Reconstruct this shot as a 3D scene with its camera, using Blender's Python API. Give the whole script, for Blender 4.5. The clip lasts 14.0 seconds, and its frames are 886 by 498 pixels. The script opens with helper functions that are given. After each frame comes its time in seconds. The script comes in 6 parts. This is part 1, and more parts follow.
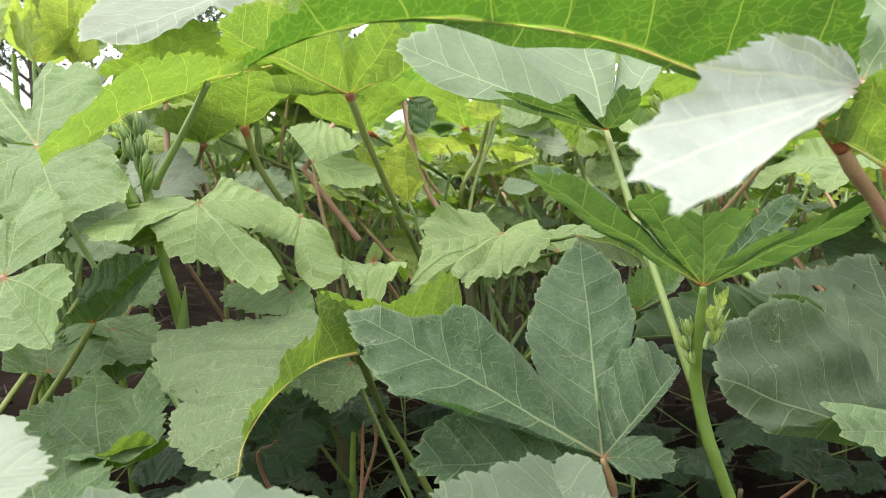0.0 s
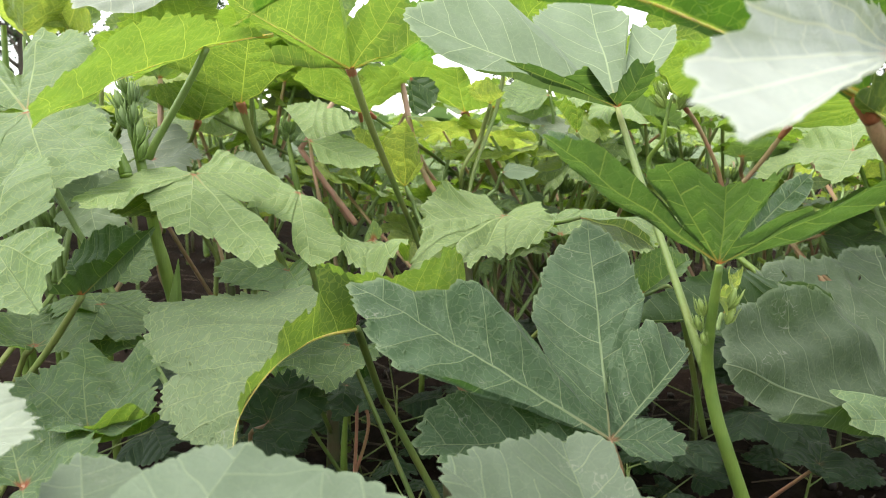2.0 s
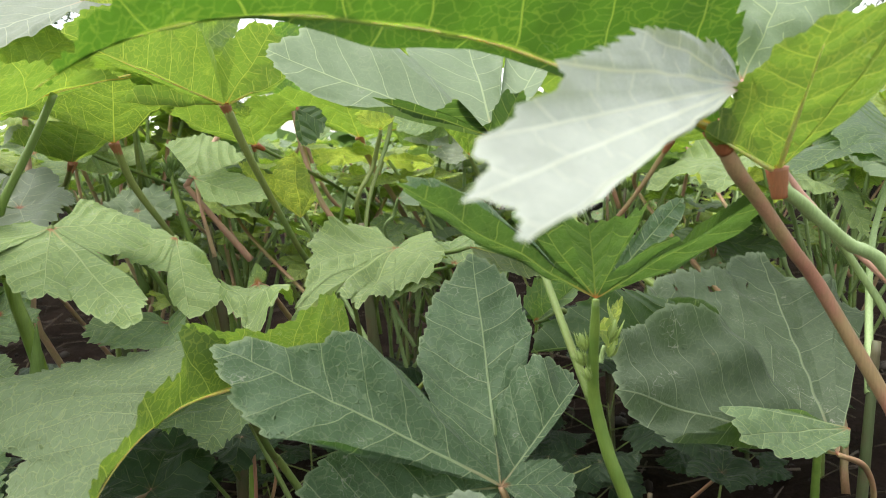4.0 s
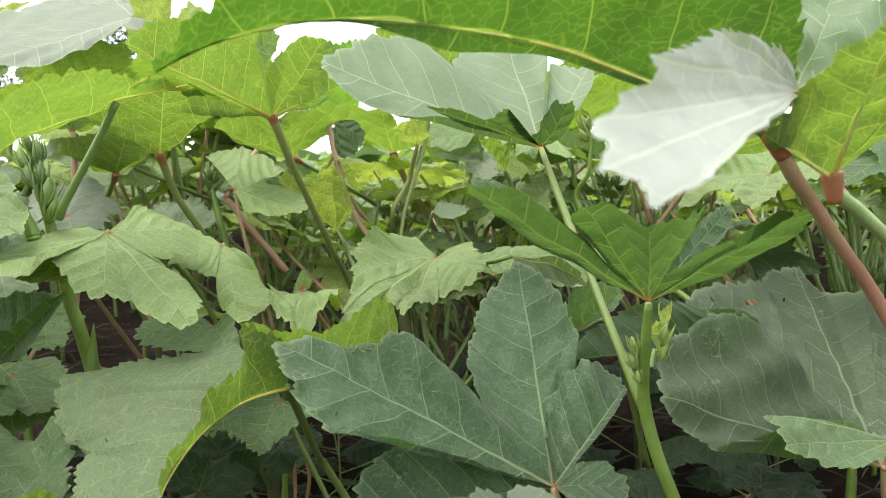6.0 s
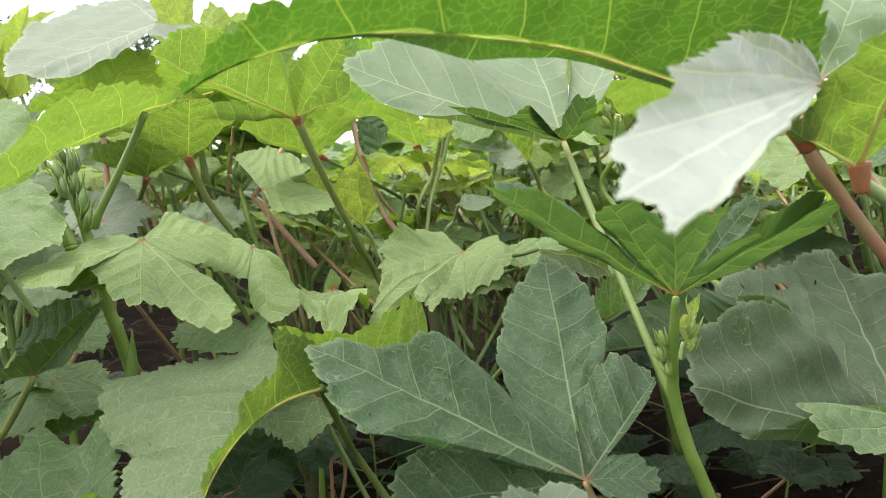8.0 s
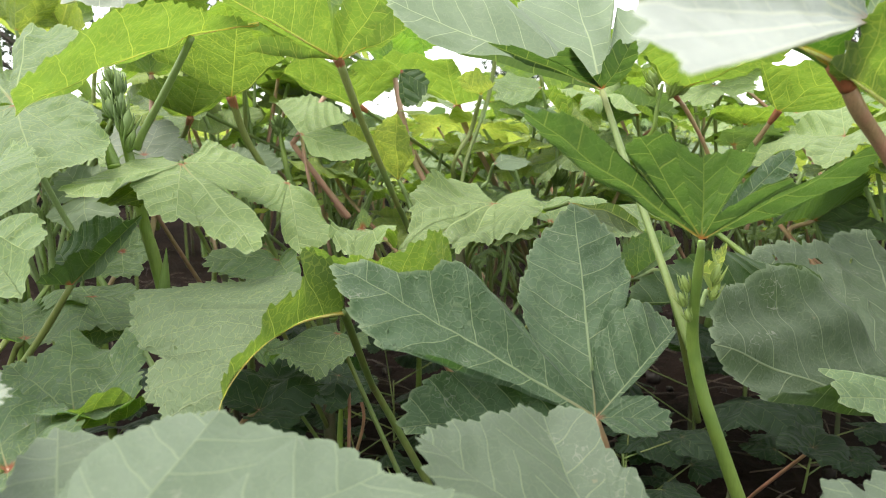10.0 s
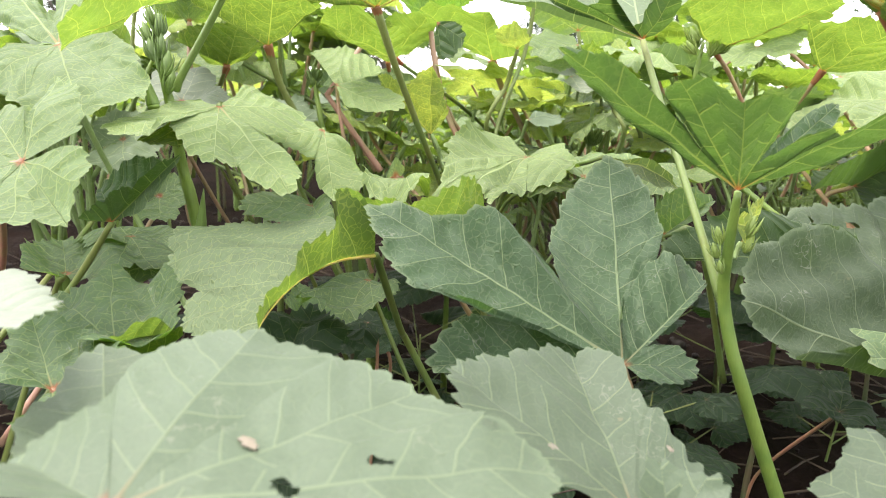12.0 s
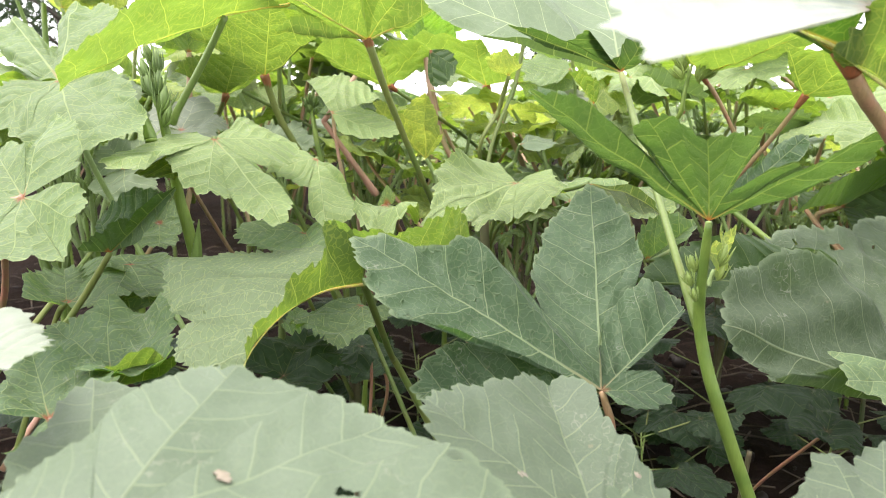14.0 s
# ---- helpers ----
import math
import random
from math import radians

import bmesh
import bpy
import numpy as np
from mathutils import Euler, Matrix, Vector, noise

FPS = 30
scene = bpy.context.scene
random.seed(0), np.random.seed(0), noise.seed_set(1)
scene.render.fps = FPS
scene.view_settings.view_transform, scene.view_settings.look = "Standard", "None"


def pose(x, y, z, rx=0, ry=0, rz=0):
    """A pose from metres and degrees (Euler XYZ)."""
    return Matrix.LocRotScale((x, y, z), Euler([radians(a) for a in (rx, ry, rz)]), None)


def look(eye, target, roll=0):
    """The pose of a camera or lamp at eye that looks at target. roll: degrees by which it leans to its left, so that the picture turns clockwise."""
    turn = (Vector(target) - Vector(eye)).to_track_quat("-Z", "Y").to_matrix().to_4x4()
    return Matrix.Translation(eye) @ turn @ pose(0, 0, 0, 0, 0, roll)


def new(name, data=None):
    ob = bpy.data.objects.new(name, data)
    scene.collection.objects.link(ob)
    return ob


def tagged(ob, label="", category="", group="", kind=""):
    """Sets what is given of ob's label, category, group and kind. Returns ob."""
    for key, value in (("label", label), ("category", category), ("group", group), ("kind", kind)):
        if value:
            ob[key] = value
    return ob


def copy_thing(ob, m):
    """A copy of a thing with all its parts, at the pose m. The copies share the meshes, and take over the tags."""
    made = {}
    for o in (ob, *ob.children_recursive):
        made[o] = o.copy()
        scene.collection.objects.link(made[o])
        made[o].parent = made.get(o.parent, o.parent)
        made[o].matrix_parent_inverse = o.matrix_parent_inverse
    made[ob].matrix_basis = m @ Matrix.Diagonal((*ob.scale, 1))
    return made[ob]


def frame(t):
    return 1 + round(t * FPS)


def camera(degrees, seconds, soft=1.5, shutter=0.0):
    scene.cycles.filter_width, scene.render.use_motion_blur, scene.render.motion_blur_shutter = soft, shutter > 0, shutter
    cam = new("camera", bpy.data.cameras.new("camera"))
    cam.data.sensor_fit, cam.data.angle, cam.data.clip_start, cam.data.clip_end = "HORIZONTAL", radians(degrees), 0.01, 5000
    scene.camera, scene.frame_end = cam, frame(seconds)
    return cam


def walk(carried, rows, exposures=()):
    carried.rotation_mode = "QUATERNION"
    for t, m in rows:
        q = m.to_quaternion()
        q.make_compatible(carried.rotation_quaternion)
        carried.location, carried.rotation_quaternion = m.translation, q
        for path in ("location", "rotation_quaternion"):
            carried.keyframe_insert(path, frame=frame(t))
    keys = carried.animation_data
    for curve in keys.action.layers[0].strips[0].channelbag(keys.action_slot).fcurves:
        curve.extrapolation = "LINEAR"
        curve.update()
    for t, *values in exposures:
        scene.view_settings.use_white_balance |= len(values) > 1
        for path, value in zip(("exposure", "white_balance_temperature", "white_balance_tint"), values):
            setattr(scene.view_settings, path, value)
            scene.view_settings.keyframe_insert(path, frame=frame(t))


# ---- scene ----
# the camera, hand-held among the plants
cam = camera(63.2, 14.0, soft=0.7)
ROWS = [
    (0, 0.0000, 0.0000, 0.6000, 80.95, 0.95, 3.82),
    (0.5, 0.0020, -0.0038, 0.6029, 81.88, 1.65, 3.55),
    (1, 0.0027, -0.0055, 0.6054, 82.62, 2.03, 4.14),
    (1.5, 0.0001, -0.0019, 0.6047, 81.20, 2.69, 4.46),
    (2, -0.0126, 0.0143, 0.5813, 80.67, -0.43, 3.18),
    (2.5, -0.0092, 0.0132, 0.5834, 81.02, 0.19, 2.06),
    (3, 0.0008, 0.0226, 0.5880, 82.42, 0.27, -0.08),
    (3.5, 0.0138, 0.0255, 0.5998, 81.89, 1.62, -0.42),
    (4, 0.0218, 0.0387, 0.6000, 81.43, 2.41, -3.25),
    (4.2, 0.0188, 0.0352, 0.6006, 81.48, 2.08, -2.45),
    (6.3, -0.0060, 0.0267, 0.5899, 83.32, 1.99, -1.99),
    (6.5, -0.0005, 0.0266, 0.5946, 83.21, 2.48, -1.58),
    (7, 0.0038, 0.0282, 0.6014, 81.93, 4.03, -0.69),
    (7.5, -0.0041, 0.0307, 0.5945, 81.43, 3.75, 0.05),
    (7.7, -0.0044, 0.0274, 0.6014, 82.11, 4.16, -0.23),
    (9.8, -0.0040, 0.0132, 0.5776, 81.72, 0.61, 2.68),
    (10, 0.0001, 0.0123, 0.5664, 80.92, 0.38, 3.23),
    (10.5, -0.0041, 0.0084, 0.5558, 80.37, -0.77, 5.66),
    (11, -0.0007, 0.0019, 0.5577, 78.77, -0.91, 5.62),
    (11.5, 0.0040, -0.0008, 0.5568, 79.12, -0.23, 6.45),
    (12, -0.0028, 0.0054, 0.5526, 78.17, -1.05, 5.72),
    (12.5, 0.0013, 0.0050, 0.5550, 78.32, -1.36, 4.88),
    (13, 0.0078, -0.0006, 0.5575, 77.94, -1.50, 6.10),
    (13.5, 0.0109, -0.0040, 0.5599, 78.46, -1.96, 4.66),
    (14, 0.0148, -0.0071, 0.5661, 79.38, -0.43, 6.15),
]
EXPOSURES = [(0, 1.0, 6700, 7), (2.0, 0.94, 6700, 7), (3.5, 0.76, 6700, 7), (4.0, 0.78, 6700, 7), (7.7, 0.84, 6700, 7), (9.8, 0.90, 6700, 9), (10.4, 1.08, 6650, 11), (11.0, 1.30, 6700, 14), (13.0, 1.36, 6700, 15), (14.0, 1.32, 6700, 15)]
walk(cam, [(row[0], pose(*row[1:])) for row in ROWS], EXPOSURES)

# a small, real aperture: what is very near or far goes slightly soft
cam.data.dof.use_dof = True
cam.data.dof.focus_distance = 0.62
cam.data.dof.aperture_fstop = 13.0

# ---- daylight: a bright overcast sky ----
world = bpy.data.worlds.new("overcast")
scene.world = world
world.use_nodes = True
wn, wl = world.node_tree.nodes, world.node_tree.links
sky = wn.new("ShaderNodeTexSky")
sky.sky_type, sky.sun_disc = "NISHITA", False
sky.sun_elevation, sky.sun_rotation = radians(75), radians(-108)
sky.air_density, sky.dust_density, sky.ozone_density = 1.0, 1.5, 1.0
pale = wn.new("ShaderNodeHueSaturation")
pale.inputs["Saturation"].default_value = 0.22
wl.new(sky.outputs["Color"], pale.inputs["Color"])
wl.new(pale.outputs["Color"], wn["Background"].inputs["Color"])
wn["Background"].inputs["Strength"].default_value = 0.32

sun_data = bpy.data.lights.new("sun", "SUN")
sun_data.energy, sun_data.angle, sun_data.color = 1.55, radians(30), (1.0, 0.97, 0.9)
sun = new("sun", sun_data)
sun.matrix_world = look((-1.1, -0.35, 4.35), (0, 0, 0))


# ---- materials ----
def nodes_of(name):
    mat = bpy.data.materials.new(name)
    mat.use_nodes = True
    tree = mat.node_tree
    tree.nodes.clear()
    return mat, tree


class Net:
    """Shorthand for building a node tree."""

    def __init__(self, tree):
        self.tree = tree

    def node(self, kind, operation="", uv_map="", feature="", blend=""):
        n = self.tree.nodes.new(kind)
        if operation:
            n.operation = operation
        if uv_map:
            n.uv_map = uv_map
        if feature:
            n.feature = feature
        if blend:
            n.data_type, n.blend_type = "RGBA", blend
        return n

    def join(self, value, socket):
        if isinstance(value, bpy.types.NodeSocket):
            self.tree.links.new(value, socket)
        else:
            socket.default_value = value

    def math(self, op, a, b=0.0, c=0.0):
        n = self.node("ShaderNodeMath", operation=op)
        for value, socket in zip((a, b, c), n.inputs):
            self.join(value, socket)
        return n.outputs[0]

    def ramp(self, value, lo, hi, out_lo=0.0, out_hi=1.0):
        n = self.node("ShaderNodeMapRange")
        n.interpolation_type = "SMOOTHSTEP"
        for v, socket in zip((value, lo, hi, out_lo, out_hi), n.inputs):
            self.join(v, socket)
        return n.outputs[0]

    def mix(self, factor, a, b, blend="MIX"):
        n = self.node("ShaderNodeMix", blend=blend)
        self.join(factor, n.inputs[0])
        self.join(a if isinstance(a, bpy.types.NodeSocket) else (*a, 1.0), n.inputs[6])
        self.join(b if isinstance(b, bpy.types.NodeSocket) else (*b, 1.0), n.inputs[7])
        return n.outputs[2]

    def noise(self, vector, scale, detail=3.0, rough=0.55):
        n = self.node("ShaderNodeTexNoise")
        if vector is not None:
            self.join(vector, n.inputs["Vector"])
        n.inputs["Scale"].default_value, n.inputs["Detail"].default_value, n.inputs["Roughness"].default_value = scale, detail, rough
        return n.outputs["Fac"]


def leaf_material(name, tissue, vein, glow, blush, gloss=0.5, through_share=0.42, vary=0.35, spots=0.2, relief=0.7, mined=0.5, net_glow=0.85, veinlet=0.16):
    """A palmate leaf: ribs, side veins and a fine net of veinlets, drawn in the blade's own lengths (metres along and across each lobe)."""
    mat, tree = nodes_of(name)
    net = Net(tree)
    rib = net.node("ShaderNodeUVMap", uv_map="rib").outputs[0]
    span = net.node("ShaderNodeUVMap", uv_map="span").outputs[0]
    info = net.node("ShaderNodeObjectInfo").outputs["Random"]
    place = net.node("ShaderNodeTexCoord").outputs["Object"]
    # wander of the side veins
    w1 = net.noise(place, 24.0, 2.0)
    sep = net.node("ShaderNodeSeparateXYZ")
    net.join(rib, sep.inputs[0])
    along, across = sep.outputs[0], sep.outputs[1]
    sp = net.node("ShaderNodeSeparateXYZ")
    net.join(span, sp.inputs[0])
    reach, share = sp.outputs[0], sp.outputs[1]
    side = net.math("ABSOLUTE", across)
    part_way = net.math("DIVIDE", along, reach)
    # the rib
    width = net.math("MULTIPLY", net.math("MINIMUM", reach, 0.36), net.math("MULTIPLY_ADD", part_way, -0.0052, 0.0072))
    ribs = net.math("SUBTRACT", 1.0, net.ramp(net.math("DIVIDE", side, width), 0.45, 1.25))
    # side veins, leaving the rib at a slant and bending to the tip
    spacing = net.math("MULTIPLY_ADD", reach, 0.10, 0.008)
    bent = net.math("MULTIPLY", side, net.math("MULTIPLY_ADD", net.math("DIVIDE", side, reach), 0.55, 0.62))
    run = net.math("SUBTRACT", along, bent)
    run = net.math("MULTIPLY_ADD", net.math("SUBTRACT", w1, 0.5), 0.012, run)
    turnside = net.math("MULTIPLY", net.math("SIGN", across), 0.27)
    phase = net.math("ADD", net.math("DIVIDE", run, spacing), net.math("ADD", turnside, 0.5))
    off = net.math("MULTIPLY", net.math("ABSOLUTE", net.math("SUBTRACT", net.math("FRACT", phase), 0.5)), spacing)
    fade = net.ramp(net.math("DIVIDE", run, reach), 0.03, 0.10)
    swidth = net.math("MULTIPLY_ADD", net.math("DIVIDE", side, reach), -0.0008, 0.00058)
    sides = net.math("MULTIPLY", fade, net.math("SUBTRACT", 1.0, net.ramp(net.math("DIVIDE", off, net.math("MAXIMUM", swidth, 0.0003)), 0.35, 1.25)))
    # veinlets
    bend = net.node("ShaderNodeTexNoise")
    net.join(place, bend.inputs["Vector"])
    bend.inputs["Scale"].default_value, bend.inputs["Detail"].default_value = 130.0, 1.0
    shift = net.node("ShaderNodeVectorMath", operation="MULTIPLY_ADD")
    net.join(bend.outputs["Color"], shift.inputs[0])
    shift.inputs[1].default_value = (0.007, 0.007, 0.0)
    net.join(rib, shift.inputs[2])
    bent_rib = shift.outputs[0]
    vor = net.node("ShaderNodeTexVoronoi", feature="DISTANCE_TO_EDGE")
    net.join(bent_rib, vor.inputs["Vector"])
    vor.inputs["Scale"].default_value = 165.0
    veinlets = net.math("SUBTRACT", 1.0, net.ramp(vor.outputs["Distance"], 0.01, 0.06))
    vor2 = net.node("ShaderNodeTexVoronoi", feature="DISTANCE_TO_EDGE")
    net.join(bent_rib, vor2.inputs["Vector"])
    vor2.inputs["Scale"].default_value = 420.0
    netting = net.math("SUBTRACT", 1.0, net.ramp(vor2.outputs["Distance"], 0.0, 0.16))
    veins = net.math("MAXIMUM", ribs, sides)
    fine = net.math("MAXIMUM", veins, net.math("MULTIPLY", veinlets, veinlet))
    # tissue: blotches, dust and pale specks
    big = net.noise(place, 14.0, 3.0)
    small = net.noise(place, 160.0, 3.0)
    tone = net.math("MULTIPLY_ADD", net.math("SUBTRACT", big, 0.5), vary, net.math("MULTIPLY_ADD", net.math("SUBTRACT", info, 0.5), vary * 0.7, 1.0))
    tone = net.math("MULTIPLY_ADD", net.math("SUBTRACT", small, 0.5), 0.22, tone)
    colour = net.mix(1.0, tissue, tone, "MULTIPLY")
    speck = net.ramp(net.noise(place, 420.0, 2.0), 0.66, 0.76, 0.0, spots)
    colour = net.mix(speck, colour, tuple(min(1, c * 1.7 + 0.03) for c in tissue))
    scar = net.ramp(net.noise(place, 33.0, 4.0, 0.7), 0.70, 0.735, 0.0, 0.55)
    colour = net.mix(scar, colour, (0.30, 0.27, 0.16))
    # pale wandering tracks of leaf miners, in patches
    track = net.math("SUBTRACT", 1.0, net.ramp(net.math("ABSOLUTE", net.math("SUBTRACT", net.noise(place, 130.0, 1.0), 0.5)), 0.006, 0.018))
    track = net.math("MULTIPLY", track, net.ramp(net.noise(place, 26.0, 1.0), 0.64, 0.68, 0.0, mined))
    colour = net.mix(track, colour, (0.50, 0.50, 0.38))
    colour = net.mix(net.math("MULTIPLY", netting, 0.12), colour, tuple(c * 0.5 for c in tissue))
    colour = net.mix(net.math("MULTIPLY", fine, 0.66), colour, vein)
    colour = net.mix(net.ramp(share, 0.965, 1.0, 0.0, 0.5), colour, vein)
    red = net.math("SUBTRACT", 1.0, net.ramp(net.math("MULTIPLY", share, reach), 0.002, 0.007))
    red = net.math("MAXIMUM", red, net.math("MULTIPLY", ribs, net.math("SUBTRACT", 0.5, net.ramp(part_way, 0.02, 0.20, 0.0, 0.5))))
    colour = net.mix(net.math("MULTIPLY", red, blush), colour, (0.36, 0.085, 0.045))
    lit = net.mix(1.0, glow, tone, "MULTIPLY")
    lit = net.mix(net.math("MULTIPLY", net.math("MAXIMUM", veins, net.math("MULTIPLY", veinlets, net_glow)), 0.88), lit, (glow[0] * 1.9 + 0.08, glow[1] * 1.45 + 0.07, glow[2] * 1.3 + 0.02))
    lit = net.mix(net.math("MULTIPLY", red, blush), lit, (0.45, 0.11, 0.03))
    # relief: puffed tissue between sunken veins
    height = net.math("SUBTRACT", net.math("MULTIPLY", net.noise(place, 75.0, 2.0), 0.7), net.math("MULTIPLY", net.math("MAXIMUM", veins, net.math("MULTIPLY", veinlets, 0.3)), 0.5))
    height = net.math("SUBTRACT", height, net.math("MULTIPLY", netting, 0.10))
    swell = net.math("MULTIPLY", fade, net.ramp(net.math("DIVIDE", off, spacing), 0.0, 0.5))
    height = net.math("MULTIPLY_ADD", swell, 1.5, height)
    height = net.math("MULTIPLY_ADD", net.noise(place, 260.0, 2.0), 0.45, height)
    bump = net.node("ShaderNodeBump")
    bump.inputs["Strength"].default_value, bump.inputs["Distance"].default_value = relief, 0.0014
    net.join(height, bump.inputs["Height"])
    front = net.node("ShaderNodeBsdfPrincipled")
    net.join(colour, front.inputs["Base Color"])
    net.join(net.math("MULTIPLY_ADD", net.math("SUBTRACT", small, 0.5), 0.2, gloss), front.inputs["Roughness"])
    front.inputs["Specular IOR Level"].default_value = 0.30
    front.inputs["Sheen Weight"].default_value = 0.07
    front.inputs["Sheen Roughness"].default_value = 0.5
    net.join(bump.outputs[0], front.inputs["Normal"])
    back = net.node("ShaderNodeBsdfTranslucent")
    net.join(lit, back.inputs["Color"])
    net.join(bump.outputs[0], back.inputs["Normal"])
    both = net.node("ShaderNodeMixShader")
    both.inputs[0].default_value = through_share
    net.join(front.outputs[0], both.inputs[1])
    net.join(back.outputs[0], both.inputs[2])
    net.join(both.outputs[0], net.node("ShaderNodeOutputMaterial").inputs[0])
    return mat


LEAF = leaf_material("okra_leaf_mature", (0.116, 0.176, 0.084), (0.33, 0.41, 0.20), (0.16, 0.34, 0.024), 0.85, through_share=0.48)
LEAF_SOFT = leaf_material("okra_leaf_soft_green", (0.155, 0.225, 0.108), (0.38, 0.46, 0.24), (0.16, 0.31, 0.025), 0.85, through_share=0.45)
LEAF_PALE = leaf_material("okra_leaf_pale", (0.205, 0.285, 0.124), (0.43, 0.52, 0.25), (0.185, 0.315, 0.026), 0.8, through_share=0.48)
# brighter copy of the pale leaf, making up for shade from leaves overhead
LEAF_BANK_BRIGHT = leaf_material("okra_leaf_pale_brightened", (0.245, 0.328, 0.130), (0.46, 0.55, 0.27), (0.185, 0.315, 0.026), 0.8, through_share=0.40)
# greyed and lightened: faint sky glare on the hairs, kept in the colour
LEAF_GLARE_FAINT = leaf_material("okra_leaf_glare_faint", (0.190, 0.250, 0.148), (0.36, 0.44, 0.25), (0.14, 0.25, 0.04), 0.6, through_share=0.33, relief=0.3, vary=0.22, net_glow=0.2)
LEAF_FRONT = leaf_material("okra_leaf_greyish", (0.132, 0.172, 0.110), (0.205, 0.265, 0.155), (0.10, 0.19, 0.038), 0.5, through_share=0.33, relief=0.3, vary=0.3, mined=0.22, net_glow=0.2)
# near white: the glare of the sky is put into the leaf's colour
LEAF_GLARE = leaf_material("okra_leaf_glare", (0.445, 0.475, 0.42), (0.53, 0.565, 0.48), (0.28, 0.36, 0.10), 0.9, through_share=0.3, relief=0.35, mined=0.0, net_glow=0.2)
# weaker glare white, for leaf tops that the sky overexposes
LEAF_GLARE_SOFT = leaf_material("okra_leaf_glare_soft", (0.25, 0.285, 0.215), (0.42, 0.46, 0.34), (0.22, 0.30, 0.07), 0.7, through_share=0.3, relief=0.35, mined=0.0, net_glow=0.2)
LEAF_FOLD = leaf_material("okra_leaf_folded", (0.178, 0.244, 0.116), (0.40, 0.48, 0.25), (0.135, 0.235, 0.02), 0.8, through_share=0.45, relief=1.0, veinlet=0.26)
# underside green, with the yellow of light coming through put into it
LEAF_UNDER_LIT = leaf_material("okra_leaf_underside_lit", (0.120, 0.166, 0.056), (0.40, 0.45, 0.17), (0.162, 0.272, 0.030), 0.85, through_share=0.54, net_glow=0.65)
LEAF_DARK = leaf_material("okra_leaf_blue_green", (0.078, 0.132, 0.064), (0.31, 0.39, 0.21), (0.075, 0.18, 0.018), 0.45, net_glow=0.2, veinlet=0.34, relief=0.95)
# dark copy for leaf sides turned from the sky; their shade is in the colour
LEAF_CUP_SHADE = leaf_material("okra_leaf_cup_shaded", (0.056, 0.095, 0.038), (0.19, 0.26, 0.11), (0.090, 0.175, 0.026), 0.8, through_share=0.46, net_glow=0.18)
# dark face, saturated glow: the overhead leaf's backlit shade put into its colour
LEAF_SHADE = leaf_material("okra_leaf_backlit_shade", (0.05, 0.10, 0.022), (0.36, 0.42, 0.10), (0.085, 0.195, 0.016), 0.8, through_share=0.6, net_glow=0.42)
LEAF_DULL = leaf_material("okra_leaf_dull", (0.077, 0.108, 0.060), (0.27, 0.34, 0.20), (0.08, 0.16, 0.02), 0.8, mined=0.5, net_glow=0.2, veinlet=0.22)
LEAF_YOUNG = leaf_material("okra_leaf_young", (0.32, 0.41, 0.12), (0.48, 0.55, 0.24), (0.36, 0.48, 0.07), 0.4, through_share=0.5)
# dark green, deepened further so that the colour carries the shade down there
WEED_SHADED = leaf_material("weed_leaf_shaded", (0.024, 0.050, 0.023), (0.09, 0.14, 0.065), (0.05, 0.12, 0.02), 0.1, net_glow=0.2)


def fibre_material(name, colour, second, rough=0.5, streak=900.0, glow=0.0):
    """Stems, petioles, pods: streaked along their length."""
    mat, tree = nodes_of(name)
    net = Net(tree)
    place = net.node("ShaderNodeTexCoord").outputs["Object"]
    squash = net.node("ShaderNodeMapping")
    squash.inputs["Scale"].default_value = (1.0, 1.0, 0.08)
    net.join(place, squash.inputs["Vector"])
    info = net.node("ShaderNodeObjectInfo").outputs["Random"]
    large = net.noise(place, 22.0, 3.0)
    fine = net.noise(squash.outputs[0], streak, 2.0)
    swing = net.math("ADD", net.ramp(large, 0.38, 0.62), net.math("MULTIPLY", net.math("SUBTRACT", info, 0.5), 0.7))
    colour = net.mix(net.math("MINIMUM", net.math("MAXIMUM", swing, 0.0), 1.0), colour, second)
    colour = net.mix(net.ramp(fine, 0.35, 0.7, 0.0, 0.35), colour, tuple(c * 0.55 for c in second))
    bump = net.node("ShaderNodeBump")
    bump.inputs["Strength"].default_value, bump.inputs["Distance"].default_value = 0.35, 0.0006
    net.join(fine, bump.inputs["Height"])
    b = net.node("ShaderNodeBsdfPrincipled")
    net.join(colour, b.inputs["Base Color"])
    b.inputs["Roughness"].default_value = rough
    net.join(bump.outputs[0], b.inputs["Normal"])
    b.inputs["Subsurface Weight"].default_value = glow
    b.inputs["Subsurface Radius"].default_value = (0.004, 0.006, 0.002)
    b.inputs["Subsurface Scale"].default_value = 0.5
    net.join(b.outputs[0], net.node("ShaderNodeOutputMaterial").inputs[0])
    return mat


STEM = fibre_material("okra_stem_green", (0.12, 0.20, 0.035), (0.19, 0.27, 0.05), 0.45)
STEM_OLD = fibre_material("okra_stem_dark", (0.075, 0.10, 0.04), (0.11, 0.085, 0.045), 0.55)
STALK = fibre_material("petiole_green", (0.14, 0.21, 0.055), (0.19, 0.22, 0.06), 0.45)
STALK_RED = fibre_material("petiole_red", (0.36, 0.16, 0.11), (0.30, 0.21, 0.10), 0.45)
STALK_PINK = fibre_material("petiole_pink", (0.48, 0.25, 0.19), (0.40, 0.29, 0.17), 0.45)
STALK_PALE = fibre_material("petiole_pale", (0.30, 0.40, 0.17), (0.24, 0.33, 0.12), 0.45)
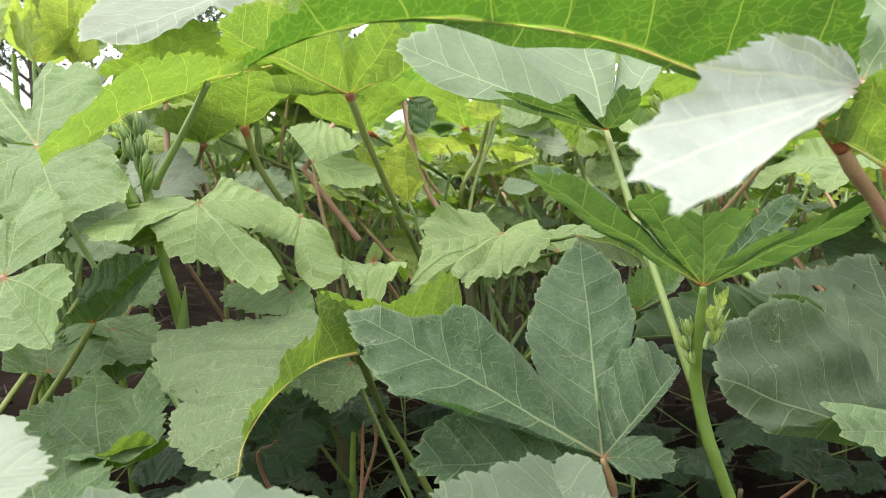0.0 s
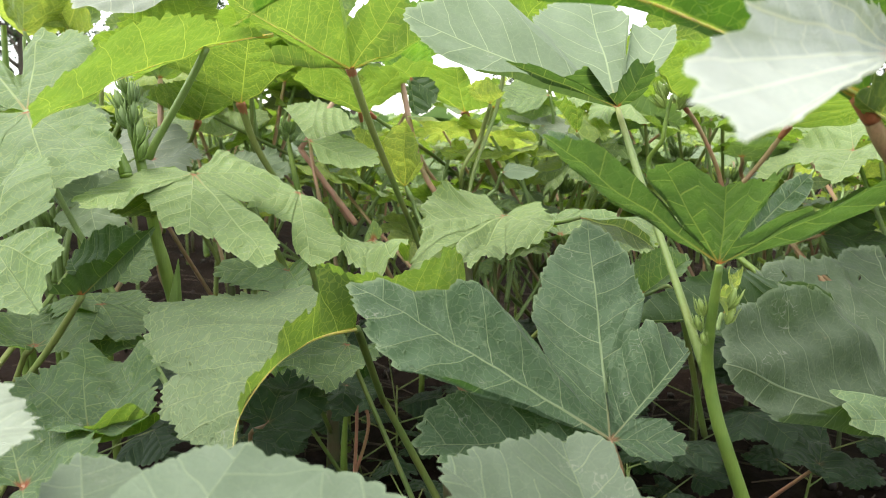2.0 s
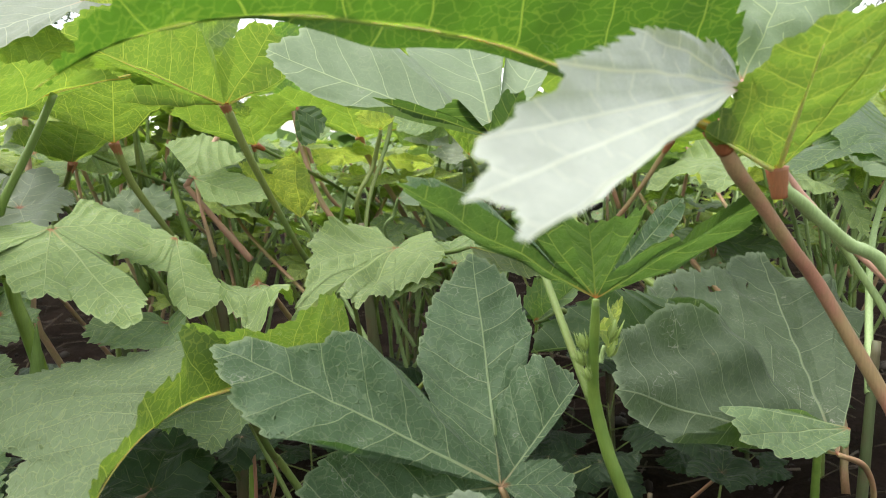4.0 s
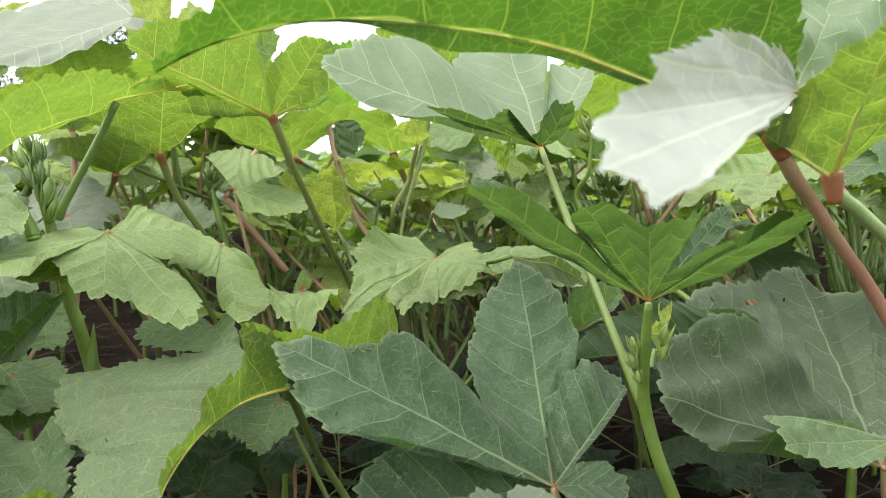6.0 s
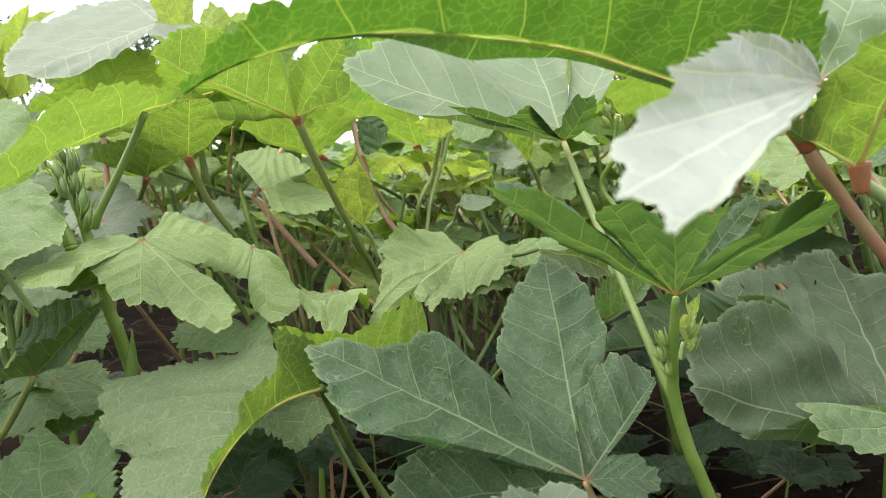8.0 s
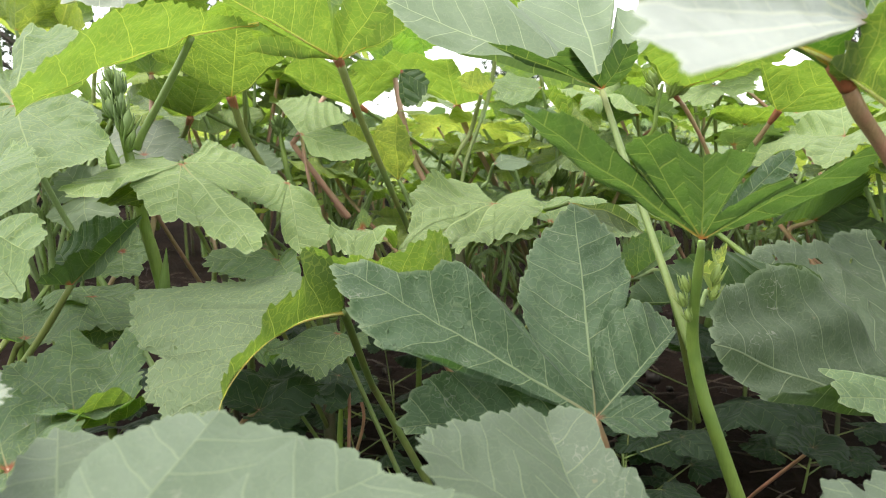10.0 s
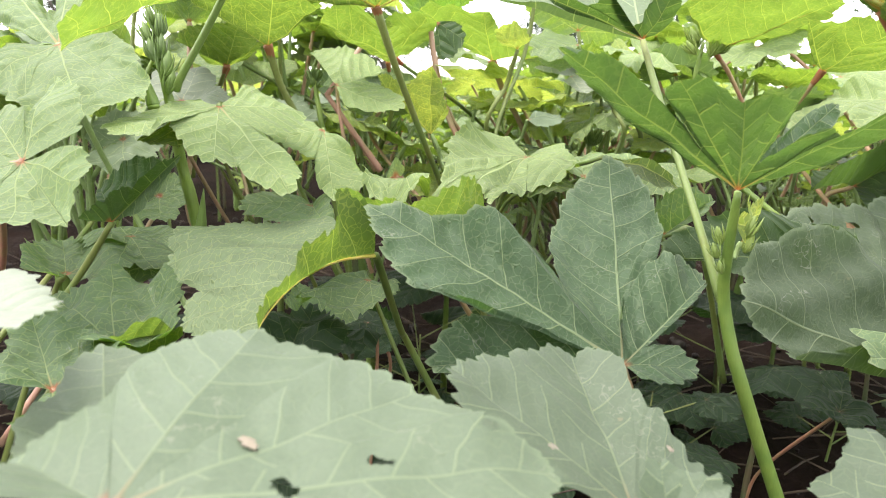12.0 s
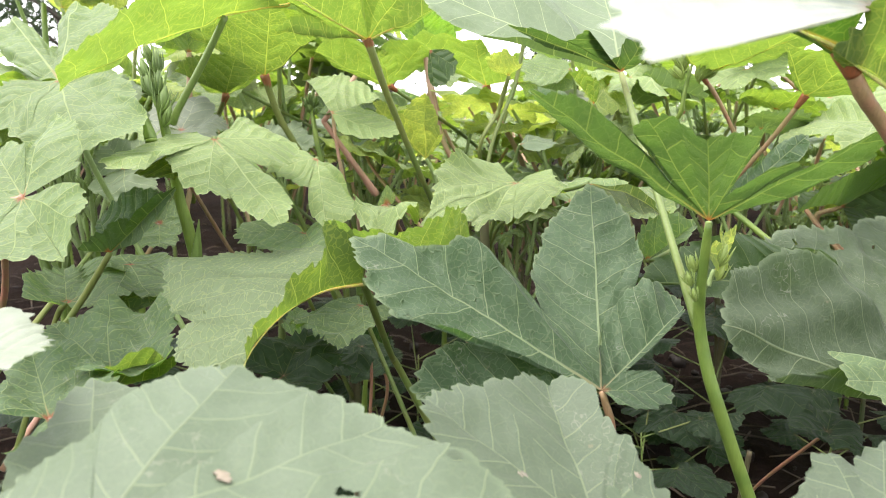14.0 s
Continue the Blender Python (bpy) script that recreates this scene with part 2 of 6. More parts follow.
HEART = fibre_material("leaf_heart_red", (0.34, 0.075, 0.03), (0.27, 0.11, 0.045), 0.5)
RIB = fibre_material("midrib_yellow", (0.60, 0.62, 0.22), (0.60, 0.50, 0.15), 0.5, glow=0.8)
POD = fibre_material("okra_pod", (0.16, 0.24, 0.06), (0.12, 0.19, 0.045), 0.5, 600.0)
BUD_YOUNG = fibre_material("okra_bud_young", (0.26, 0.34, 0.08), (0.20, 0.28, 0.07), 0.5, 500.0)
BUD = fibre_material("okra_bud", (0.17, 0.25, 0.065), (0.10, 0.16, 0.045), 0.55, 500.0)
SCAR = fibre_material("dry_leaf_skin", (0.24, 0.22, 0.16), (0.20, 0.17, 0.12), 0.7, 400.0)
# straw brown, darkened to stand in for the shade on the ground
STRAW = fibre_material("dry_straw", (0.085, 0.058, 0.036), (0.045, 0.03, 0.022), 0.8, 500.0)
BARK = fibre_material("tree_bark", (0.10, 0.08, 0.06), (0.06, 0.05, 0.04), 0.9, 60.0)


def soil_material():
    mat, tree = nodes_of("shade_dark_soil")
    net = Net(tree)
    place = net.node("ShaderNodeTexCoord").outputs["Object"]
    a, b, c = net.noise(place, 4.0, 4.0), net.noise(place, 60.0, 5.0, 0.65), net.noise(place, 420.0, 3.0)
    # soil browns, darkened to stand in for shade under a dense canopy
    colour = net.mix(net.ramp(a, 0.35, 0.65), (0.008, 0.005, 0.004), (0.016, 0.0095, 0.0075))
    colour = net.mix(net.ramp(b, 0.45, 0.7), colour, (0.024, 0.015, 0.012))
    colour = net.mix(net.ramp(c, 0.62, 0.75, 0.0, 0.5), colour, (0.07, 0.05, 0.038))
    bump = net.node("ShaderNodeBump")
    bump.inputs["Strength"].default_value, bump.inputs["Distance"].default_value = 0.9, 0.012
    net.join(net.math("ADD", b, net.math("MULTIPLY", c, 0.3)), bump.inputs["Height"])
    s = net.node("ShaderNodeBsdfPrincipled")
    net.join(colour, s.inputs["Base Color"])
    s.inputs["Roughness"].default_value = 0.95
    s.inputs["Specular IOR Level"].default_value = 0.06
    net.join(bump.outputs[0], s.inputs["Normal"])
    net.join(s.outputs[0], net.node("ShaderNodeOutputMaterial").inputs[0])
    return mat


def clump_material(name, dark, light):
    mat, tree = nodes_of(name)
    net = Net(tree)
    island = net.node("ShaderNodeNewGeometry").outputs["Random Per Island"]
    place = net.node("ShaderNodeTexCoord").outputs["Object"]
    colour = net.mix(net.math("MULTIPLY_ADD", net.noise(place, 9.0), 0.5, net.math("MULTIPLY", island, 0.5)), dark, light)
    s = net.node("ShaderNodeBsdfPrincipled")
    net.join(colour, s.inputs["Base Color"])
    s.inputs["Roughness"].default_value = 0.6
    t = net.node("ShaderNodeBsdfTranslucent")
    net.join(colour, t.inputs["Color"])
    both = net.node("ShaderNodeMixShader")
    both.inputs[0].default_value = 0.35
    net.join(s.outputs[0], both.inputs[1])
    net.join(t.outputs[0], both.inputs[2])
    net.join(both.outputs[0], net.node("ShaderNodeOutputMaterial").inputs[0])
    return mat


SOIL = soil_material()
# clods as brown as the soil, with the same shade in their colour
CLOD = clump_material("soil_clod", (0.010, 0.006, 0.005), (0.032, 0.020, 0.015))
TREE_LEAF = clump_material("tree_foliage", (0.025, 0.045, 0.02), (0.06, 0.10, 0.035))
FIELD_LEAF = clump_material("far_crop_foliage", (0.09, 0.16, 0.05), (0.20, 0.31, 0.09))


# ---- builders ----
def mesh_object(name, verts, faces, material, parent=None, label="", smooth=True):
    """One mesh from whole arrays, under a thing or a part."""
    me = bpy.data.meshes.new(name)
    me.from_pydata(np.asarray(verts, float).tolist(), [], faces if isinstance(faces, list) else faces.tolist())
    me.materials.append(material)
    if smooth:
        me.polygons.foreach_set("use_smooth", np.ones(len(me.polygons), bool))
    ob = new(name, me)
    ob.parent = parent
    if label:
        tagged(ob, label)
    return ob


def curve_points(points, count):
    """A smooth line through points (Catmull-Rom)."""
    p = np.asarray(points, float)
    if len(p) == 2:
        return p[0] + (p[1] - p[0]) * np.linspace(0, 1, count)[:, None]
    q = np.vstack([2 * p[0] - p[1], p, 2 * p[-1] - p[-2]])
    out = []
    for s in np.linspace(0, len(p) - 1 - 1e-9, count):
        i, u = int(s), s - int(s)
        a, b, c, d = q[i], q[i + 1], q[i + 2], q[i + 3]
        out.append(0.5 * (2 * b + (c - a) * u + (2 * a - 5 * b + 4 * c - d) * u**2 + (3 * b - a - 3 * c + d) * u**3))
    return np.array(out)


def tube_arrays(points, radii, count=14, sides=8, ridge=0.0, ridges=5):
    """A tapered round rod along a smooth line, closed at both ends."""
    line = curve_points(points, count)
    rad = np.interp(np.linspace(0, 1, count), np.linspace(0, 1, len(radii)), radii)
    tang = np.gradient(line, axis=0)
    tang /= np.linalg.norm(tang, axis=1)[:, None] + 1e-12
    side = np.cross(tang[0], (0.31, 0.87, 0.21))
    side /= np.linalg.norm(side)
    ang = np.linspace(0, 2 * np.pi, sides, endpoint=False)
    fat = 1 + ridge * np.cos(ang * ridges)
    verts = []
    for c, t, r in zip(line, tang, rad):
        side = side - t * (side @ t)
        side /= np.linalg.norm(side)
        up = np.cross(t, side)
        verts.append(c + r * fat[:, None] * (np.cos(ang)[:, None] * side + np.sin(ang)[:, None] * up))
    verts = np.vstack(verts)
    faces = []
    for i in range(count - 1):
        for j in range(sides):
            k = (j + 1) % sides
            faces.append((i * sides + j, i * sides + k, (i + 1) * sides + k, (i + 1) * sides + j))
    faces.append(tuple(range(sides))[::-1])
    faces.append(tuple((count - 1) * sides + j for j in range(sides)))
    return verts, faces


def rod(name, points, radii, material, parent=None, label="", **kw):
    base = np.asarray(points[0], float)
    verts, faces = tube_arrays(np.asarray(points, float) - base, radii, **kw)
    ob = mesh_object(name, verts, faces, material, parent, label)
    ob.location = base
    return ob


def unit(v):
    v = np.asarray(v, float)
    return v / (np.linalg.norm(v, axis=-1, keepdims=True) + 1e-12)


def around(v, axis, angle):
    c, s = math.cos(angle), math.sin(angle)
    return v * c + np.cross(axis, v) * s + axis * (axis @ v) * (1 - c)


def lobe_vectors(lobes):
    """Lobes as (azimuth, elevation, reach): degrees from +x to the left, degrees up, metres."""
    out = []
    for az, el, reach in lobes:
        a, e = radians(az), radians(el)
        out.append(reach * np.array([math.cos(e) * math.cos(a), math.cos(e) * math.sin(a), math.sin(e)]))
    return np.array(out)


def blade_arrays(tips, notch=0.6, basal=0.35, open_base=50, point=1.0, tooth=0.0085, step=0.0017, rings=22, ruffle=0.02, sag=0.05, pleat=-0.03, arch=0.0, crumple=0.0035, ragged=1.15, seed=0):
    """A palmate, toothed leaf blade that grows from the origin to its lobes' tips.
    notch: how far the bays between lobes come in (one value or one a bay); sag: arching; pleat: rise of the bays; ruffle: waves of the rim;
    arch: metres by which the middle stands over the straight way to the tips; crumple: metres of uneven folds."""
    rng = np.random.default_rng(seed)
    tips = np.asarray(tips, float)
    n = len(tips)
    reach = np.linalg.norm(tips, axis=1)
    way = tips / reach[:, None]
    normal = sum(np.cross(way[i], way[i + 1]) for i in range(n - 1))
    normal = unit(normal)
    flip = 1.0 if normal[2] >= 0 else -1.0
    notches = list(notch) if isinstance(notch, (list, tuple)) else [notch] * (n - 1)
    dirs, rads, own, swing, bay, full = [], [], [], [], [], []

    def stretch(start, start_reach, end, end_reach, owner, inner, first_tip, other):
        """One half lobe between its tip and a bay."""
        ang = math.acos(float(np.clip(start @ end, -1, 1)))
        length = 0.5 * (start_reach + end_reach) * ang + abs(start_reach - end_reach)
        m = max(3, int(length / step))
        u = np.linspace(0, 1, m, endpoint=False)
        v = u if first_tip else 1 - u
        sn = math.sin(ang) + 1e-9
        d = (np.sin((1 - u) * ang)[:, None] * start + np.sin(u * ang)[:, None] * end) / sn
        f = 1 - (1 - v) ** point
        tip_reach, bay_reach = (start_reach, end_reach) if first_tip else (end_reach, start_reach)
        dirs.append(unit(d))
        rads.append(tip_reach + (bay_reach - tip_reach) * f)
        own.append(np.full(m, owner))
        swing.append((v * ang) * (1 if first_tip else -1) * flip)
        bay.append(v * inner)
        full.append(tip_reach + (other - tip_reach) * 0.5 * v)

    turn, turn_last = (radians(a) for a in (open_base if isinstance(open_base, (list, tuple)) else (open_base, open_base)))
    axis = normal * flip
    sense = 1 if (np.cross(way[0], way[1]) @ axis) > 0 else -1
    first = around(way[0], axis, -sense * turn)
    last = around(way[-1], axis, sense * turn_last)
    stretch(first, reach[0] * basal, way[0], reach[0], 0, 0.0, False, reach[0])
    for i in range(n - 1):
        mid = unit(way[i] + way[i + 1])
        depth = notches[i] * min(reach[i], reach[i + 1]) * 0.6 + notches[i] * 0.4 * max(reach[i], reach[i + 1])
        stretch(way[i], reach[i], mid, depth, i, 1.0, True, reach[i + 1])
        stretch(mid, depth, way[i + 1], reach[i + 1], i + 1, 1.0, False, reach[i])
    stretch(way[-1], reach[-1], last, reach[-1] * basal, n - 1, 0.0, True, reach[-1])
    d, r = np.vstack(dirs), np.concatenate(rads)
    own, swing, bay, full = np.concatenate(own), np.concatenate(swing), np.concatenate(bay), np.concatenate(full)
    m = len(r)
    edge = d * r[:, None]
    arc = np.concatenate([[0], np.cumsum(np.linalg.norm(np.diff(edge, axis=0), axis=1))])
    # teeth of uneven size, and a wandering outline
    def saw_line(size, lean, wild):
        run = arc / size + wild * np.sin(arc / size / 4.3 + rng.uniform(0, 6)) + 0.6 * wild * np.sin(arc / size / 2.1 + rng.uniform(0, 6))
        part_run = run % 1.0
        rise = np.where(part_run < lean, (lean - part_run) / lean, (part_run - lean) / (1 - lean))
        deep = rng.uniform(0.35, 1.0, int(run.max() - run.min()) + 4)[(run - run.min()).astype(int)]
        return rise**0.85 * deep * size

    notch_in = 0.52 * saw_line(tooth * 1.7, 0.34, 1.2) + 0.42 * saw_line(tooth * 0.7, 0.4, 0.9)
    notch_in = notch_in * ragged
    drift = 1 + 0.035 * np.sin(arc / 0.035 + rng.uniform(0, 6)) + 0.03 * np.sin(arc / 0.019 + rng.uniform(0, 6))
    wave = np.sin(arc / 0.013 + rng.uniform(0, 6)) + 0.8 * np.sin(arc / 0.024 + rng.uniform(0, 6)) + 0.5 * np.sin(arc / 0.0077 + rng.uniform(0, 6))
    size = float(reach.max())
    s = np.linspace(0.0, 1.0, rings + 1)[1:] ** 0.85
    s = np.concatenate([[0.001], s])
    S = s[:, None]
    R = r[None] * S * (1 + (drift[None] - 1) * S**2) - notch_in[None] * S**14
    along = np.minimum(1.0, R / full[None])
    lift = size * (sag * 4 * along * (1 - along) + pleat * np.sin(bay * np.pi / 2)[None] ** 2 * S**0.9 + ruffle * wave[None] * S**3 * np.minimum(1, r[None] / (0.4 * size)))
    # puffed tissue
    flat = d[None] * R[..., None]
    k1, k2 = rng.uniform(0, 6, 3), rng.uniform(0, 6, 3)
    puff = np.sin(flat[..., 0] / 0.011 + k1[0]) * np.sin(flat[..., 1] / 0.012 + k1[1]) + 0.6 * np.sin(flat[..., 2] / 0.010 + flat[..., 0] / 0.021 + k2[0])
    fold = 0.0
    for size_m in (0.062, 0.045, 0.033, 0.024):
        k = unit(rng.normal(0, 1, 3)) * 6.283 / size_m
        fold = fold + np.sin(flat @ k + rng.uniform(0, 6)) * size_m / 0.062
    lift = lift + (0.0012 * puff + crumple * fold) * np.minimum(1, S * 2.2)
    verts = flat + normal * flip * lift[..., None]
    verts[..., 2] += arch * 4 * along * (1 - along) * (full / size)[None]
    verts = verts.reshape(-1, 3)
    rows = len(s)
    j, c = np.meshgrid(np.arange(rows - 1), np.arange(m - 1), indexing="ij")
    quad = np.stack([j * m + c, (j + 1) * m + c, (j + 1) * m + c + 1, j * m + c + 1], -1).reshape(-1, 4)
    owner = own[c].reshape(-1)
    # lengths along and across each lobe, corner by corner
    ring_of, col_of = quad // m, quad % m
    rad = R.reshape(-1)[quad]
    phi = swing[col_of]
    wrong = own[col_of] != owner[:, None]
    phi = np.where(wrong, -swing[col_of], phi)
    rib = np.stack([rad * np.cos(phi), rad * np.sin(phi)], -1)
    span = np.stack([np.repeat(reach[owner][:, None], 4, 1), s[ring_of]], -1)
    return verts, quad, rib.reshape(-1, 2), span.reshape(-1, 2)


def mesh_from(arrays, material, holes=()):
    """The mesh of a blade, with the lengths along and across its lobes; holes: (x, y, z, radius) that insects ate."""
    verts, quad, rib, span = arrays
    if holes:
        mid = verts[quad].mean(1)
        keep = np.ones(len(quad), bool)
        for hx, hy, hz, hr in holes:
            keep &= np.linalg.norm((mid - np.array([hx, hy, hz])) / np.array([1, 1, 1.5]), axis=1) > hr
        corner = np.repeat(keep, 4)
        quad, rib, span = quad[keep], rib[corner], span[corner]
    me = bpy.data.meshes.new("leaf")
    me.vertices.add(len(verts))
    me.vertices.foreach_set("co", verts.ravel())
    me.loops.add(quad.size)
    me.loops.foreach_set("vertex_index", quad.ravel().astype(np.int32))
    me.polygons.add(len(quad))
    me.polygons.foreach_set("loop_start", np.arange(0, quad.size, 4, dtype=np.int32))
    me.polygons.foreach_set("use_smooth", np.ones(len(quad), bool))
    me.update(calc_edges=True)
    for layer, data in (("rib", rib), ("span", span)):
        uv = me.uv_layers.new(name=layer)
        uv.data.foreach_set("uv", data.ravel())
    me.materials.append(material)
    me.validate()
    return me


LEAF_SEED = [100]


def leaf(plant, at, lobes, material, stalk=(), stalk_material=None, stalk_radius=0.0032, label="", holes=(), neck=0.8, midribs=(), rib_radius=0.003, **kw):
    """A leaf of a plant: the blade, and under it the petiole that carries it (points from the blade down to the stem)."""
    LEAF_SEED[0] += 1
    kw.setdefault("seed", LEAF_SEED[0])
    at = np.asarray(at, float)
    base = np.array(plant.location)
    ob = new("leaf", mesh_from(blade_arrays(lobe_vectors(lobes), **kw), material, [(h[0] - at[0], h[1] - at[1], h[2] - at[2], h[3]) for h in holes]))
    ob.parent = plant
    ob.location = at - base
    if label:
        tagged(ob, label)
    tips = lobe_vectors(lobes)
    for i in midribs:
        # the rib stands out under the blade
        u = np.linspace(0, 0.9, 9)[:, None]
        span = np.linalg.norm(tips[i]) / max(np.linalg.norm(t) for t in tips)
        line = tips[i] * u + np.array([0, 0, 1.0]) * kw.get("arch", 0.0) * 4 * u * (1 - u) * span - np.array([0, 0, 0.001])
        verts, faces = tube_arrays(line, [rib_radius, rib_radius * 0.8, rib_radius * 0.55, rib_radius * 0.3, rib_radius * 0.12], count=24, sides=8)
        mesh_object("midrib", verts, faces, RIB, ob, "yellow midrib, orange at its base")
    if len(stalk):
        pts = [np.zeros(3)] + [np.asarray(p, float) - at for p in stalk]
        verts, faces = tube_arrays(pts, [stalk_radius * neck, stalk_radius * 1.05, stalk_radius * 0.9, stalk_radius, stalk_radius * 1.2], count=16, sides=9)
        mesh_object("petiole", verts, faces, stalk_material or STALK, ob)
    return ob


def fitted_arrays(rim, ribs, tooth=0.0078, step=0.0014, rings=20, ruffle=0.016, sag=0.03, pleat=0.02, crumple=0.0018, ragged=1.0, droop=0.0, seed=0):
    """A lobed, toothed blade from the origin to a rim fitted to the camera's view. rim: the lobes' tips and the bays
    and shoulders between them, in turn round the margin; ribs: which of them are tips, each with a rib of its own; sag:
    arching of the ribs; droop: metres by which the rim hangs."""
    rng = np.random.default_rng(seed)
    pts = np.asarray(rim, float)
    n = len(pts)
    reach = np.linalg.norm(pts, axis=1)
    way = pts / reach[:, None]
    normal = unit(sum(np.cross(way[i], way[i + 1]) * min(reach[i], reach[i + 1]) for i in range(n - 1)))
    flip = 1.0 if normal[2] >= 0 else -1.0
    ribs = list(ribs)
    dirs, rads, own, bay = [], [], [], []
    for i in range(n - 1):
        ang = math.acos(float(np.clip(way[i] @ way[i + 1], -1, 1)))
        length = math.sqrt((0.5 * (reach[i] + reach[i + 1]) * ang) ** 2 + (reach[i] - reach[i + 1]) ** 2)
        m = max(3, int(length / step))
        u = np.linspace(0, 1, m, endpoint=False)
        d = (np.sin((1 - u) * ang)[:, None] * way[i] + np.sin(u * ang)[:, None] * way[i + 1]) / (math.sin(ang) + 1e-9)
        if i in ribs or i + 1 in ribs:
            v = u if i in ribs else 1 - u
            f = 0.5 * v + 0.5 * v**2.6
            a, b = (reach[i], reach[i + 1]) if i in ribs else (reach[i + 1], reach[i])
            r = a + (b - a) * f
        else:
            r = reach[i] + (reach[i + 1] - reach[i]) * (u * u * (3 - 2 * u) * 0.5 + u * 0.5)
        near = min(ribs, key=lambda k: abs(k - i - 0.5))
        dirs.append(unit(d))
        rads.append(r)
        own.append(np.full(m, near))
    d, r, own = np.vstack(dirs), np.concatenate(rads), np.concatenate(own)
    # the margin is rounded a little where two stretches meet
    soft = np.array([1.0, 2.0, 3.0, 2.0, 1.0])
    keep = np.concatenate([[r[0]] * 2, r, [r[-1]] * 2])
    r = np.convolve(keep, soft / soft.sum(), "valid")
    m = len(r)
    edge = d * r[:, None]
    arc = np.concatenate([[0], np.cumsum(np.linalg.norm(np.diff(edge, axis=0), axis=1))])
    size = float(reach.max())
    dev = edge - (edge @ normal)[:, None] * normal
    swing = np.zeros(m)
    full = np.zeros(m)
    for k in ribs:
        axis = unit(way[k] - normal * (way[k] @ normal))
        side = np.cross(normal * flip, axis)
        pick = own == k
        swing[pick] = np.arctan2(dev[pick] @ side, dev[pick] @ axis)
        full[pick] = reach[k]
    full = np.maximum(full, r)
    fold_in = np.minimum(1.0, np.abs(swing) / 0.5)

    def teeth(length, wild):
        run = arc / length + wild * np.sin(arc / length / 4.3 + rng.uniform(0, 6)) + 0.6 * wild * np.sin(arc / length / 2.1 + rng.uniform(0, 6))
        part_run = run % 1.0
        deep = rng.uniform(0.3, 1.0, int(run.max() - run.min()) + 4)[(run - run.min()).astype(int)]
        lean = 0.36
        rise = np.where(part_run < lean, (lean - part_run) / lean, (part_run - lean) / (1 - lean))
        return rise**1.1 * deep * length

    notch_in = ragged * (0.40 * teeth(tooth * 2.2, 1.1) + 0.50 * teeth(tooth, 0.8))
    drift = 1 + 0.018 * np.sin(arc / 0.03 + rng.uniform(0, 6)) + 0.014 * np.sin(arc / 0.017 + rng.uniform(0, 6))
    wave = np.sin(arc / 0.014 + rng.uniform(0, 6)) + 0.8 * np.sin(arc / 0.026 + rng.uniform(0, 6)) + 0.6 * np.sin(arc / 0.0068 + rng.uniform(0, 6))
    s = np.concatenate([[0.001], np.linspace(0.0, 1.0, rings + 1)[1:] ** 0.85])
    S = s[:, None]
    R = r[None] * S * (1 + (drift[None] - 1) * S**2) - notch_in[None] * S**11
    along = np.minimum(1.0, R / full[None])
    lift = size * (sag * 4 * along * (1 - along) + pleat * fold_in[None] * S + ruffle * wave[None] * S**3 * np.minimum(1, r[None] / (0.4 * size)))
    flat = d[None] * R[..., None]
    k1, k2 = rng.uniform(0, 6, 3), rng.uniform(0, 6, 3)
    puff = np.sin(flat[..., 0] / 0.011 + k1[0]) * np.sin(flat[..., 1] / 0.012 + k1[1]) + 0.6 * np.sin(flat[..., 2] / 0.010 + flat[..., 0] / 0.021 + k2[0])
    fold = 0.0
    for size_m in (0.062, 0.045, 0.033, 0.024):
        k = unit(rng.normal(0, 1, 3)) * 6.283 / size_m
        fold = fold + np.sin(flat @ k + rng.uniform(0, 6)) * size_m / 0.062
    lift = lift + (0.0011 * puff + crumple * fold) * np.minimum(1, S * 2.2)
    verts = flat + normal * flip * lift[..., None]
    verts[..., 2] -= droop * S**2.5
    verts = verts.reshape(-1, 3)
    rows = len(s)
    j, c = np.meshgrid(np.arange(rows - 1), np.arange(m - 1), indexing="ij")
    quad = np.stack([j * m + c, (j + 1) * m + c, (j + 1) * m + c + 1, j * m + c + 1], -1).reshape(-1, 4)
    owner = own[c].reshape(-1)
    ring_of, col_of = quad // m, quad % m
    rad = R.reshape(-1)[quad]
    phi = swing[col_of]
    phi = np.where(own[col_of] != owner[:, None], -phi, phi)
    rib = np.stack([rad * np.cos(phi), rad * np.sin(phi)], -1)
    span = np.stack([np.repeat(reach[owner][:, None], 4, 1), s[ring_of]], -1)
    return verts, quad, rib.reshape(-1, 2), span.reshape(-1, 2)


